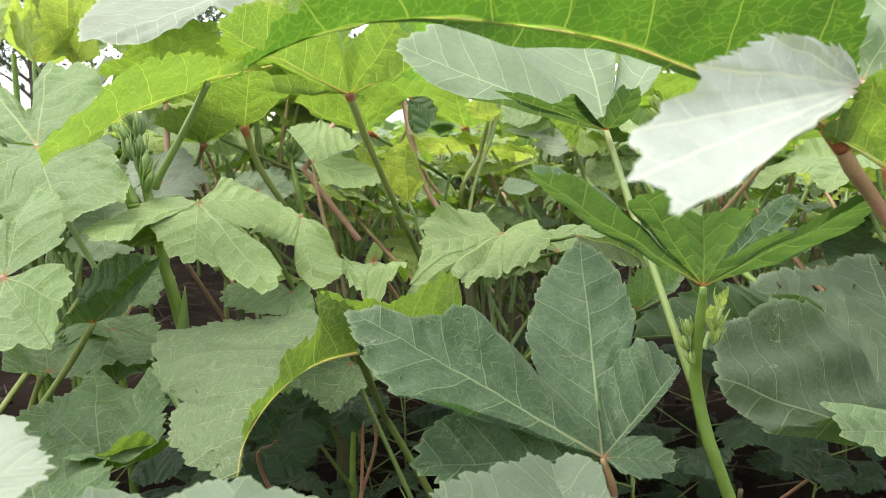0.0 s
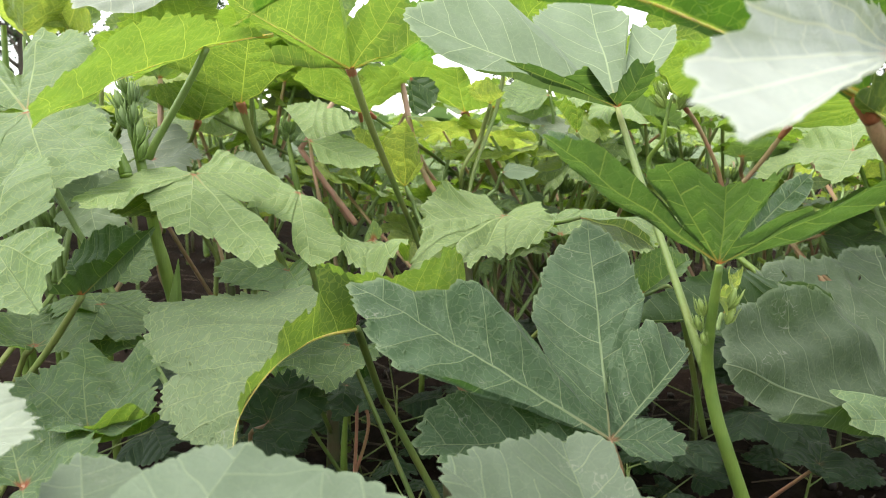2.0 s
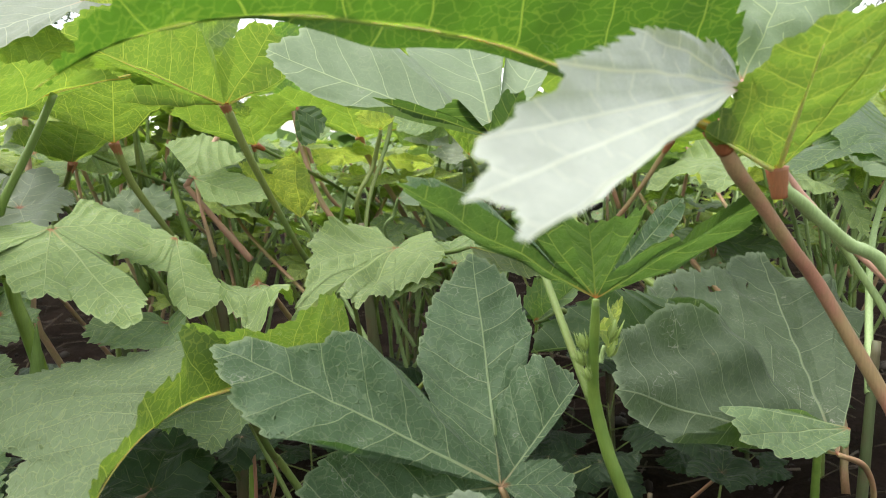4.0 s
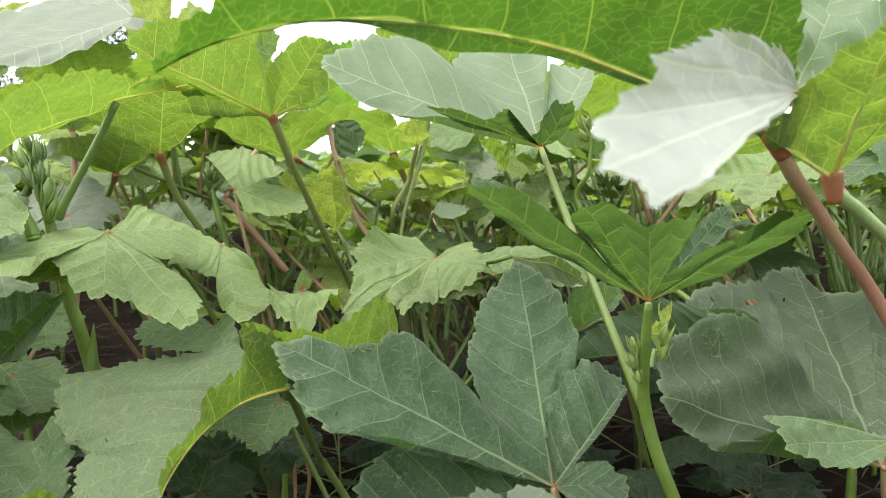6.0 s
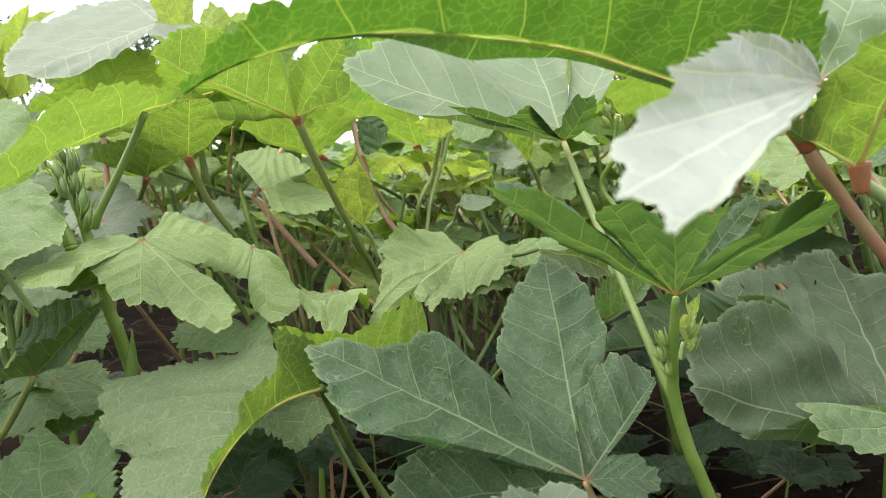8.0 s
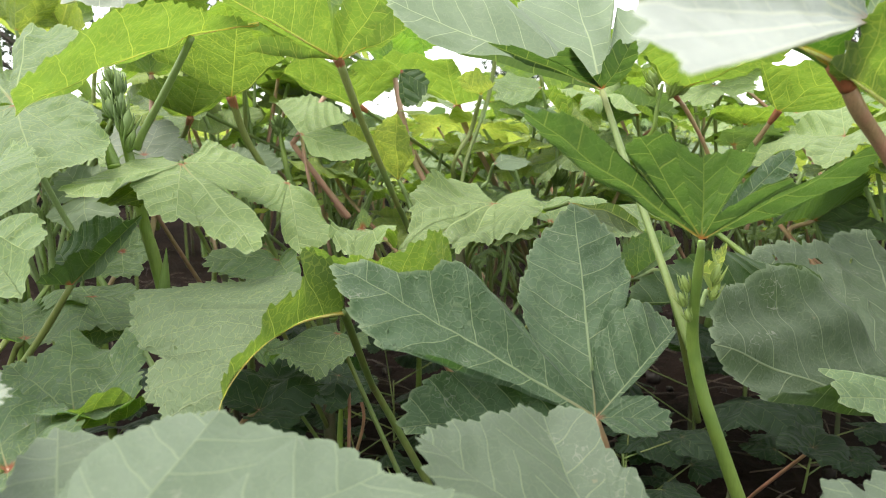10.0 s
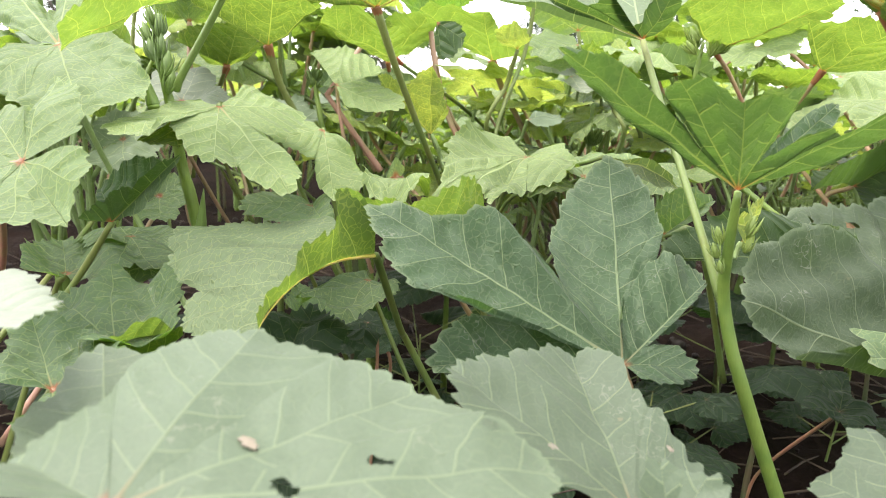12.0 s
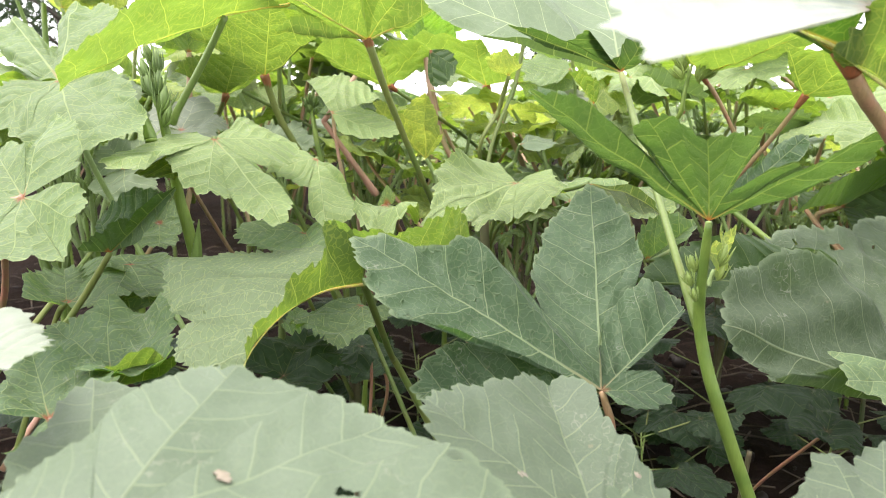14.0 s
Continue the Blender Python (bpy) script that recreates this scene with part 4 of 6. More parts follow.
# the plant with the tall red-topped petiole
back_plant = plant_at(-0.020, 0.980, "okra plant with long petioles and leaves seen from below")
stem(back_plant, [(-0.020, 0.980, -0.020), (-0.020, 0.970, 0.200), (-0.030, 0.960, 0.380), (-0.035, 0.960, 0.500)], [0.01, 0.009, 0.007, 0.004], STEM_OLD)
fitted_leaf(back_plant, (-0.153, 0.785, 0.644), [(-132.9, 11.1, 0.028), (-131.0, -0.4, 0.113), (-127.7, 14.1, 0.085), (-116.4, 14.9, 0.191), (-101.4, 31.7, 0.138), (-86.7, 35.4, 0.104), (-82.6, 50.2, 0.047), (-62.1, 40.5, 0.097), (-42.0, 35.7, 0.110), (-33.8, 27.7, 0.102), (-23.8, 19.0, 0.092), (-14.1, 14.2, 0.042)], (1, 3, 8, 10), LEAF_UNDER_LIT, [(-0.137, 0.816, 0.585), (-0.109, 0.885, 0.490), (-0.092, 0.938, 0.429), (-0.022, 0.970, 0.220)], stalk_material=STALK, stalk_radius=0.0038, joint=True, sag=0.0, ruffle=0.01, raised=(1, 3), neck=1.3)
fitted_leaf(back_plant, (-0.125, 1.060, 0.501), [(-143.5, 34.7, 0.031), (-139.2, 41.7, 0.123), (-107.9, 42.1, 0.099), (-85.1, 51.5, 0.121), (-70.4, 41.8, 0.100), (-63.8, 32.9, 0.080), (-50.9, 27.9, 0.029)], (1, 3, 5), LEAF_YOUNG, [(-0.116, 1.060, 0.484), (-0.100, 1.060, 0.443), (-0.020, 0.980, 0.300)], stalk_material=STALK_PALE, stalk_radius=0.003, sag=0.0, ruffle=0.01)
second_back_plant = plant_at(-0.234, 1.040, "okra plant with several leaves held overhead")
stem(second_back_plant, [(-0.234, 1.040, -0.020), (-0.234, 1.040, 0.200), (-0.239, 1.030, 0.380), (-0.244, 1.020, 0.500)], [0.01, 0.009, 0.007, 0.004], STEM_OLD)
fitted_leaf(second_back_plant, (-0.316, 0.916, 0.612), [(-142.5, 22.9, 0.029), (-125.8, 22.3, 0.115), (-90.1, 27.4, 0.131), (-66.7, 27.1, 0.154), (-49.0, 25.0, 0.126), (-35.8, 22.3, 0.122), (-33.7, 21.4, 0.050)], (1, 3, 5), LEAF_UNDER_LIT, [(-0.306, 0.940, 0.559), (-0.278, 0.973, 0.493), (-0.260, 0.996, 0.436), (-0.234, 1.040, 0.240)], stalk_material=STALK, stalk_radius=0.0042, joint=True, sag=0.0, ruffle=0.01, neck=1.2)
fitted_leaf(second_back_plant, (-0.435, 1.076, 0.591), [(-129.4, 17.3, 0.022), (-105.8, 18.4, 0.083), (-78.6, 25.0, 0.119), (-61.5, 21.2, 0.129), (-41.8, 17.3, 0.119), (-33.4, 13.9, 0.049)], (1, 4), LEAF_UNDER_LIT, [(-0.454, 1.066, 0.540), (-0.478, 1.054, 0.473), (-0.493, 1.066, 0.427)], stalk_material=STALK, stalk_radius=0.0034, joint=True, sag=0.0)

# the left plant with its whorl of buds and its pods
pod_plant = plant_at(-0.260, 0.740, "okra plant with a whorl of buds and young pods")
stem(pod_plant, [(-0.260, 0.740, -0.020), (-0.302, 0.665, 0.412), (-0.314, 0.660, 0.480), (-0.321, 0.655, 0.543), (-0.328, 0.656, 0.577), (-0.335, 0.661, 0.608)], [0.0072, 0.006, 0.0054, 0.0046, 0.0036, 0.0028], STEM)
railed_leaf(pod_plant, [[(-0.204, 0.668, 0.663), (-0.247, 0.630, 0.647), (-0.264, 0.615, 0.638), (-0.295, 0.585, 0.620), (-0.316, 0.545, 0.599), (-0.327, 0.505, 0.580)], [(-0.200, 0.665, 0.665), (-0.245, 0.625, 0.649), (-0.262, 0.610, 0.640), (-0.292, 0.580, 0.622), (-0.313, 0.540, 0.601), (-0.323, 0.500, 0.583)], [(-0.199, 0.660, 0.666), (-0.220, 0.610, 0.666), (-0.237, 0.560, 0.669), (-0.262, 0.520, 0.651), (-0.277, 0.485, 0.627), (-0.295, 0.460, 0.597)]], LEAF_UNDER_LIT, rib_radius=0.0008, ruffle=0.0015, toothed=(False, True))
stem(pod_plant, [(-0.244, 0.622, 0.648), (-0.270, 0.630, 0.610), (-0.301, 0.642, 0.570), (-0.312, 0.650, 0.556)], [0.0028, 0.0032, 0.0034, 0.004], STALK, name="petiole")
pod(pod_plant, (-0.282, 0.614, 0.412), (-0.270, 0.604, 0.472), 0.0065)
pod(pod_plant, (-0.329, 0.640, 0.539), (-0.339, 0.645, 0.573), 0.0055)
bud(pod_plant, (-0.332, 0.652, 0.581), 0.022, (-0.2, 0, 1.0), 20)
bud(pod_plant, (-0.323, 0.650, 0.565), 0.026, (0.25, 0, 1.0), 21)
bud(pod_plant, (-0.327, 0.655, 0.601), 0.022, (0.0, 0, 1.0), 22)
bud(pod_plant, (-0.335, 0.654, 0.597), 0.02, (-0.375, 0, 1.0), 23)
bud(pod_plant, (-0.320, 0.648, 0.552), 0.022, (0.4, 0, 1.0), 24)
bud(pod_plant, (-0.333, 0.656, 0.613), 0.018, (-0.3, 0, 1.0), 25)
bud(pod_plant, (-0.326, 0.652, 0.583), 0.022, (0.1, 0, 1.0), 26)
fitted_leaf(pod_plant, (-0.435, 0.670, 0.596), [(-165.8, -11.5, 0.042), (-121.8, -30.8, 0.096), (-79.4, -35.2, 0.100), (-51.2, -24.9, 0.156), (-33.7, -18.6, 0.162), (-21.5, -10.9, 0.111), (-4.5, 3.9, 0.064), (50.7, 21.1, 0.014), (112.9, 34.6, 0.171), (125.9, 20.6, 0.079), (137.7, 22.4, 0.209), (152.2, 4.2, 0.043)], (1, 3, 4, 8, 10), LEAF_PALE, [(-0.455, 0.730, 0.530), (-0.430, 0.790, 0.400), (-0.270, 0.745, 0.150)], stalk_material=STALK_PALE, stalk_radius=0.0034, sag=0.015)

# the pink upright petioles behind it
pink_plant = plant_at(-0.420, 1.150, "okra plant with pink upright petioles")
stem(pink_plant, [(-0.420, 1.150, -0.020), (-0.420, 1.150, 0.200), (-0.420, 1.140, 0.400)], [0.009, 0.008, 0.005], STEM_OLD)
leaf(pink_plant, (-0.447, 0.982, 0.647), [(-179.0, 23.7, 0.069), (-70.6, 44.2, 0.063), (58.8, 14.8, 0.068)], LEAF_PALE, [(-0.445, 0.968, 0.555), (-0.443, 0.955, 0.469), (-0.447, 0.960, 0.371), (-0.420, 1.150, 0.120)], stalk_material=STALK_PINK, stalk_radius=0.0042, notch=0.8)
leaf(pink_plant, (-0.144, 1.165, 0.678), [(141.9, 19.8, 0.086), (-81.9, 45.0, 0.062), (49.1, 4.1, 0.074)], LEAF, [(-0.126, 1.152, 0.583), (-0.102, 1.143, 0.510), (-0.063, 1.137, 0.455)], stalk_material=STALK_PINK, stalk_radius=0.0045, notch=0.8)

# the leaf at the upper left, sky glare put into its colour
tall_left_plant = plant_at(-0.560, 1.020, "okra plant with a leaf held high, whitened for sky glare")
stem(tall_left_plant, [(-0.560, 1.020, -0.020), (-0.565, 1.020, 0.250), (-0.560, 1.020, 0.470)], [0.007, 0.006, 0.003], STEM)
fitted_leaf(tall_left_plant, (-0.346, 0.950, 0.782), [(44.2, -3.4, 0.043), (-89.4, -30.9, 0.058), (-105.1, -28.8, 0.130), (-125.0, -23.9, 0.200), (-161.0, -8.5, 0.155), (157.1, 13.0, 0.132), (127.2, 24.0, 0.138), (109.2, 24.7, 0.058)], (3, 6), LEAF_GLARE_SOFT, [(-0.52, 1.0, 0.70), (-0.560, 1.020, 0.45)], stalk_material=STALK, stalk_radius=0.003, sag=0.01)

# the leaf with the red heart
red_plant = plant_at(-0.520, 0.620, "okra plant whose leaf has a red heart")
stem(red_plant, [(-0.520, 0.620, -0.020), (-0.515, 0.620, 0.200), (-0.500, 0.610, 0.420)], [0.009, 0.008, 0.005], STEM_OLD)
fitted_leaf(red_plant, (-0.353, 0.490, 0.503), [(-18.2, 7.3, 0.064), (-33.3, -6.3, 0.092), (-42.0, -18.6, 0.110), (-52.4, -19.7, 0.094), (-60.5, -22.8, 0.100), (-77.2, -25.7, 0.080), (-122.4, -16.8, 0.049), (164.9, 12.5, 0.039), (138.4, 21.6, 0.097), (114.0, 34.9, 0.053), (104.6, 37.5, 0.104), (68.7, 35.6, 0.066), (16.1, 26.9, 0.040)], (1, 2, 4, 6, 8, 10), LEAF_PALE, [(-0.374, 0.496, 0.488), (-0.440, 0.570, 0.400), (-0.510, 0.610, 0.300)], stalk_material=STALK_RED, stalk_radius=0.003, sag=0.02, ruffle=0.02)
fitted_leaf(red_plant, (-0.348, 0.590, 0.442), [(-30.8, 16.7, 0.051), (-18.3, 32.6, 0.076), (-7.8, 40.7, 0.097), (-26.8, 46.1, 0.048), (-99.0, 64.8, 0.024), (-131.9, 12.8, 0.028), (-160.3, 3.3, 0.015)], (2, 5), LEAF_CUP_SHADE, [(-0.387, 0.603, 0.394), (-0.421, 0.603, 0.351), (-0.449, 0.605, 0.314)], stalk_material=STALK, stalk_radius=0.0032, sag=0.0, ruffle=0.008)
fitted_leaf(red_plant, (-0.350, 0.600, 0.445), [(18.9, 38.6, 0.040), (36.7, 44.7, 0.071), (96.3, 48.9, 0.061), (137.8, 29.8, 0.051), (154.3, 24.4, 0.025)], (1, 3), LEAF_DARK, sag=0.0)
leaf(red_plant, (-0.427, 0.638, 0.380), [(-113.0, 18.9, 0.046), (124.0, 16.8, 0.077), (44.4, 12.7, 0.103), (4.9, 0.1, 0.110)], LEAF, [(-0.454, 0.650, 0.346), (-0.510, 0.620, 0.160)], stalk_material=STALK, stalk_radius=0.003, notch=0.8, sag=0.04)

# the drooping leaves in the middle distance
fitted_leaf(second_back_plant, (-0.270, 0.645, 0.542), [(88.1, 9.9, 0.056), (39.7, -4.4, 0.086), (-17.0, -35.7, 0.042), (-25.4, -26.9, 0.079), (-30.2, -23.8, 0.120), (-40.6, -30.2, 0.142), (-59.1, -32.6, 0.097), (-72.1, -29.9, 0.091), (-98.8, -25.4, 0.073), (-116.8, -13.3, 0.058), (-106.3, -17.6, 0.098), (-126.7, -12.2, 0.108), (-155.6, -8.9, 0.074), (144.2, 1.0, 0.034)], (1, 5, 7, 11), LEAF_BANK_BRIGHT, [(-0.309, 0.819, 0.509), (-0.300, 0.962, 0.443), (-0.234, 1.040, 0.220)], stalk_material=STALK, stalk_radius=0.0034, sag=0.02, ruffle=0.014, crumple=0.0018)
fitted_leaf(second_back_plant, (-0.302, 0.620, 0.529), [(-44.0, -18.3, 0.030), (-59.2, -32.1, 0.041), (-107.2, -26.4, 0.047), (-119.2, -22.3, 0.025)], (1,), LEAF_UNDER_LIT, sag=0.0)
fitted_leaf(second_back_plant, (-0.198, 0.735, 0.519), [(136.1, 2.8, 0.036), (180.0, 3.0, 0.048), (-144.2, -10.2, 0.061), (-123.4, -21.7, 0.058), (-88.3, -38.1, 0.051), (-69.1, -36.5, 0.106), (-46.3, -30.0, 0.104), (-42.4, -28.0, 0.067), (-32.4, -20.2, 0.020)], (2, 5), LEAF_BANK_BRIGHT, [(-0.215, 0.816, 0.484), (-0.233, 0.959, 0.420), (-0.234, 1.040, 0.200)], stalk_material=STALK, stalk_radius=0.003, sag=0.03, ruffle=0.02, crumple=0.002)
fitted_leaf(second_back_plant, (-0.199, 0.690, 0.447), [(152.1, 12.1, 0.022), (180.0, 9.4, 0.048), (-151.9, 2.8, 0.074), (-121.4, -7.2, 0.071), (-79.9, -16.1, 0.053), (-64.1, -10.7, 0.079), (-51.5, 3.6, 0.051), (-31.1, 33.4, 0.023)], (2, 5), LEAF_SOFT, [(-0.249, 0.756, 0.409), (-0.278, 0.900, 0.359), (-0.234, 1.040, 0.120)], stalk_material=STALK, stalk_radius=0.003, ruffle=0.02, crumple=0.002)
fitted_leaf(back_plant, (-0.117, 0.700, 0.476), [(46.8, 23.7, 0.015), (-138.7, 21.6, 0.016), (-126.5, 1.4, 0.037), (-107.6, -5.8, 0.063), (-87.0, -10.8, 0.087), (-71.9, -7.8, 0.106), (-60.9, 1.2, 0.092), (-46.6, 8.1, 0.042)], (1, 3, 5), LEAF_BANK_BRIGHT, [(-0.127, 0.811, 0.446), (-0.129, 0.906, 0.400), (-0.020, 0.970, 0.200)], stalk_material=STALK_RED, stalk_radius=0.0034, ruffle=0.085, crumple=0.0045, ragged=1.4)
fitted_leaf(back_plant, (0.011, 0.765, 0.494), [(124.4, 22.9, 0.046), (-175.5, 13.4, 0.065), (-142.3, -2.1, 0.106), (-124.4, -11.3, 0.161), (-116.1, -14.1, 0.172), (-115.1, -6.9, 0.133), (-108.7, -13.5, 0.136), (-105.6, -15.2, 0.140), (-90.8, -11.6, 0.107), (-64.5, -8.9, 0.095), (-41.3, 5.8, 0.053), (35.3, 4.9, 0.026)], (2, 4, 7, 9), LEAF_BANK_BRIGHT, [(-0.041, 0.860, 0.437), (-0.047, 0.953, 0.375), (-0.020, 0.980, 0.150)], stalk_material=STALK, stalk_radius=0.003, ruffle=0.036, crumple=0.003, ragged=1.3)
fitted_leaf(back_plant, (0.034, 0.700, 0.482), [(-29.0, -1.9, 0.021), (-76.3, -29.2, 0.035), (-121.8, -22.4, 0.051), (-135.5, -19.3, 0.030)], (1,), LEAF_UNDER_LIT, sag=0.0)
fitted_leaf(back_plant, (0.080, 0.700, 0.501), [(-30.3, -5.6, 0.040), (-31.0, -16.4, 0.081), (-65.2, -17.0, 0.069), (-83.3, -19.6, 0.043)], (1,), LEAF_UNDER_LIT, [(-0.02, 0.95, 0.42), (-0.020, 0.980, 0.150)], stalk_material=STALK, stalk_radius=0.0026)
fitted_leaf(back_plant, (0.069, 0.760, 0.474), [(-149.7, 8.0, 0.020), (93.8, 27.8, 0.045), (63.0, 17.4, 0.071), (31.1, 14.6, 0.080), (-19.7, 11.6, 0.030)], (1, 3), LEAF_PALE, [(-0.02, 0.96, 0.40), (-0.020, 0.980, 0.150)], stalk_material=STALK, stalk_radius=0.0026)
leaf(back_plant, (0.112, 0.851, 0.473), [(-134.1, -1.8, 0.078), (-100.5, -5.6, 0.118), (-59.2, -5.4, 0.103), (5.2, 2.0, 0.080)], LEAF_PALE, [(0.128, 0.874, 0.420), (0.060, 0.930, 0.320), (-0.018, 0.978, 0.220)], stalk_material=STALK, stalk_radius=0.003, notch=0.85, sag=0.05)

# the broad dull leaf on the other side of the cupped one
right_plant = plant_at(0.440, 0.660, "okra plant with a broad, scarred, dull green leaf")
stem(right_plant, [(0.440, 0.660, -0.020), (0.440, 0.660, 0.150), (0.445, 0.660, 0.300), (0.450, 0.660, 0.400)], [0.006, 0.0055, 0.005, 0.004], STEM_OLD)
fitted_leaf(right_plant, (0.380, 0.600, 0.321), [(-163.8, 27.4, 0.081), (-165.4, 21.7, 0.128), (-167.9, 12.5, 0.171), (-173.0, 20.9, 0.220), (180.0, 30.6, 0.224), (174.4, 40.0, 0.200), (161.6, 50.0, 0.157), (147.4, 48.2, 0.167), (140.4, 37.2, 0.197), (127.8, 33.1, 0.227), (109.9, 32.9, 0.241), (91.2, 30.8, 0.245), (79.4, 28.5, 0.278), (72.1, 25.5, 0.256), (61.7, 26.1, 0.253), (51.3, 26.0, 0.200)], (3, 9, 12, 15), LEAF_DULL, [(0.419, 0.621, 0.296), (0.436, 0.633, 0.250), (0.440, 0.660, 0.150)], stalk_material=STALK_RED, stalk_radius=0.0028, sag=0.006, ruffle=0.01, rings=50, holes=[(0.3394, 0.7649, 0.4330, 0.0045), (0.3450, 0.7660, 0.4333, 0.004), (0.2949, 0.7501, 0.4409, 0.003), (0.3888, 0.7863, 0.4302, 0.002)])
leaf(right_plant, (0.380, 0.586, 0.351), [(-170.8, 16.6, 0.124), (-161.9, 7.0, 0.122), (-151.8, -1.0, 0.099), (-125.0, -2.4, 0.042)], LEAF_SOFT, notch=[0.95, 0.95, 0.9], basal=0.4, open_base=4, pleat=0, sag=0.02, ruffle=0.015, point=0.6, crumple=0.001)
leaf(right_plant, (0.544, 0.769, 0.579), [(-162.3, -7.9, 0.155), (144.2, 5.7, 0.096), (80.0, 25.4, 0.122), (-114.9, -20.6, 0.112)], LEAF, [(0.531, 0.772, 0.533), (0.497, 0.744, 0.466), (0.445, 0.660, 0.350)], stalk_material=STALK_PALE, stalk_radius=0.0035, notch=0.8, sag=0.06)
leaf(right_plant, (0.430, 0.971, 0.452), [(-137.3, 0.9, 0.115), (28.0, 16.2, 0.095), (-17.3, -10.2, 0.093), (-103.2, -15.2, 0.095)], LEAF_CUP_SHADE, [(0.402, 0.969, 0.425), (0.450, 0.740, 0.340), (0.440, 0.680, 0.240)], stalk_material=STALK_RED, stalk_radius=0.0034, notch=0.8)
fitted_leaf(right_plant, (0.249, 1.000, 0.619), [(-120.3, 14.7, 0.060), (-119.3, 17.0, 0.144), (-99.2, 20.1, 0.173), (-61.2, 13.5, 0.188), (-50.8, 8.2, 0.104)], (1, 3), LEAF_UNDER_LIT, [(0.273, 1.010, 0.591), (0.303, 1.020, 0.541), (0.321, 1.030, 0.496)], stalk_material=STALK_RED, stalk_radius=0.003, joint=True, sag=0.0, raised=(1,), rib_radius=0.0014)
fitted_leaf(right_plant, (0.327, 0.850, 0.588), [(-127.1, 21.3, 0.040), (-121.8, 24.8, 0.104), (-102.4, 25.8, 0.114), (-69.1, 24.2, 0.106), (-8.3, 1.5, 0.069)], (1, 3), LEAF_UNDER_LIT, [(0.309, 0.870, 0.550), (0.286, 0.890, 0.510), (0.269, 0.910, 0.482)], stalk_material=STALK_RED, stalk_radius=0.003, joint=True, sag=0.0)
fitted_leaf(right_plant, (0.413, 1.250, 0.650), [(-146.6, 10.4, 0.055), (-135.6, 13.9, 0.147), (-115.7, 17.5, 0.175), (-91.6, 20.2, 0.139), (-64.9, 9.3, 0.056)], (1, 3), LEAF_PALE, [(0.52, 1.25, 0.55), (0.445, 0.700, 0.330)], stalk_material=STALK_PINK, stalk_radius=0.003, sag=0.0)

# the leaves right under the camera
front_plant = plant_at(-0.200, 0.100, "okra plant with broad greyish leaves")
stem(front_plant, [(-0.200, 0.100, -0.020), (-0.200, 0.100, 0.150), (-0.200, 0.105, 0.280), (-0.200, 0.110, 0.360)], [0.01, 0.009, 0.007, 0.005], STEM)
front_leaf = fitted_leaf(front_plant, (-0.117, 0.185, 0.433), [(-137.5, 19.7, 0.039), (160.5, 5.3, 0.045), (116.4, 12.9, 0.057), (82.6, 15.0, 0.104), (66.0, 5.9, 0.110), (48.2, 1.2, 0.121), (38.3, -1.5, 0.134), (25.7, -5.0, 0.150), (12.0, -9.9, 0.122)], (1, 3, 5, 7), LEAF_FRONT, [(-0.156, 0.203, 0.385), (-0.190, 0.110, 0.330), (-0.200, 0.100, 0.250)], stalk_material=STALK, stalk_radius=0.0035, rings=90, sag=0.02, ruffle=0.005, crumple=0.0007, tooth=0.0058, holes=[(-0.0465, 0.2275, 0.4316, 0.0022), (-0.0435, 0.2278, 0.4313, 0.0018), (-0.0405, 0.2282, 0.4310, 0.0012), (-0.0735, 0.2095, 0.4308, 0.0028), (-0.0700, 0.2072, 0.4297, 0.0028), (-0.0080, 0.2597, 0.4316, 0.0034)])
fitted_leaf(front_plant, (-0.127, 0.200, 0.424), [(165.6, 7.0, 0.041), (131.9, 2.7, 0.094), (120.4, 6.2, 0.128), (106.7, 3.0, 0.115), (95.1, 4.5, 0.101)], (2, 4), LEAF_FRONT, sag=0.01, ruffle=0.006, crumple=0.0008)
fitted_leaf(front_plant, (-0.217, 0.250, 0.470), [(-44.4, 5.6, 0.043), (-27.9, 0.8, 0.053), (-11.1, -0.9, 0.052), (37.9, -2.7, 0.041), (79.9, -3.4, 0.051), (107.1, -3.7, 0.073), (123.0, -6.0, 0.060)], (1, 3), LEAF_GLARE_SOFT, [(-0.215, 0.250, 0.450), (-0.205, 0.130, 0.330)], stalk_material=STALK, stalk_radius=0.003, sag=0.0)
front_right_plant = plant_at(0.130, 0.140, "low okra plant with broad greyish leaves")
stem(front_right_plant, [(0.130, 0.140, -0.020), (0.130, 0.145, 0.120), (0.125, 0.150, 0.240), (0.120, 0.160, 0.300)], [0.01, 0.009, 0.007, 0.005], STEM)
front_right_leaf = fitted_leaf(front_right_plant, (0.056, 0.300, 0.375), [(-157.8, 21.0, 0.071), (180.0, 29.2, 0.094), (160.9, 30.1, 0.106), (132.0, 29.7, 0.101), (105.0, 23.9, 0.108), (89.7, 25.0, 0.099), (84.7, 25.0, 0.072), (59.6, 18.6, 0.055), (36.7, 8.2, 0.051), (6.9, 3.3, 0.041)], (2, 4, 8), LEAF_FRONT, [(0.073, 0.307, 0.351), (0.125, 0.160, 0.270)], stalk_material=STALK, stalk_radius=0.0035, rings=60, sag=0.012, ruffle=0.006, crumple=0.001, holes=[(-0.009, 0.325, 0.400, 0.0034)])
fitted_leaf(front_right_plant, (0.065, 0.270, 0.384), [(180.0, 38.8, 0.018), (100.3, 50.2, 0.032), (67.9, 44.4, 0.030), (40.6, 44.3, 0.032), (0.0, 25.0, 0.032)], (1, 3), LEAF_FRONT, sag=0.01)
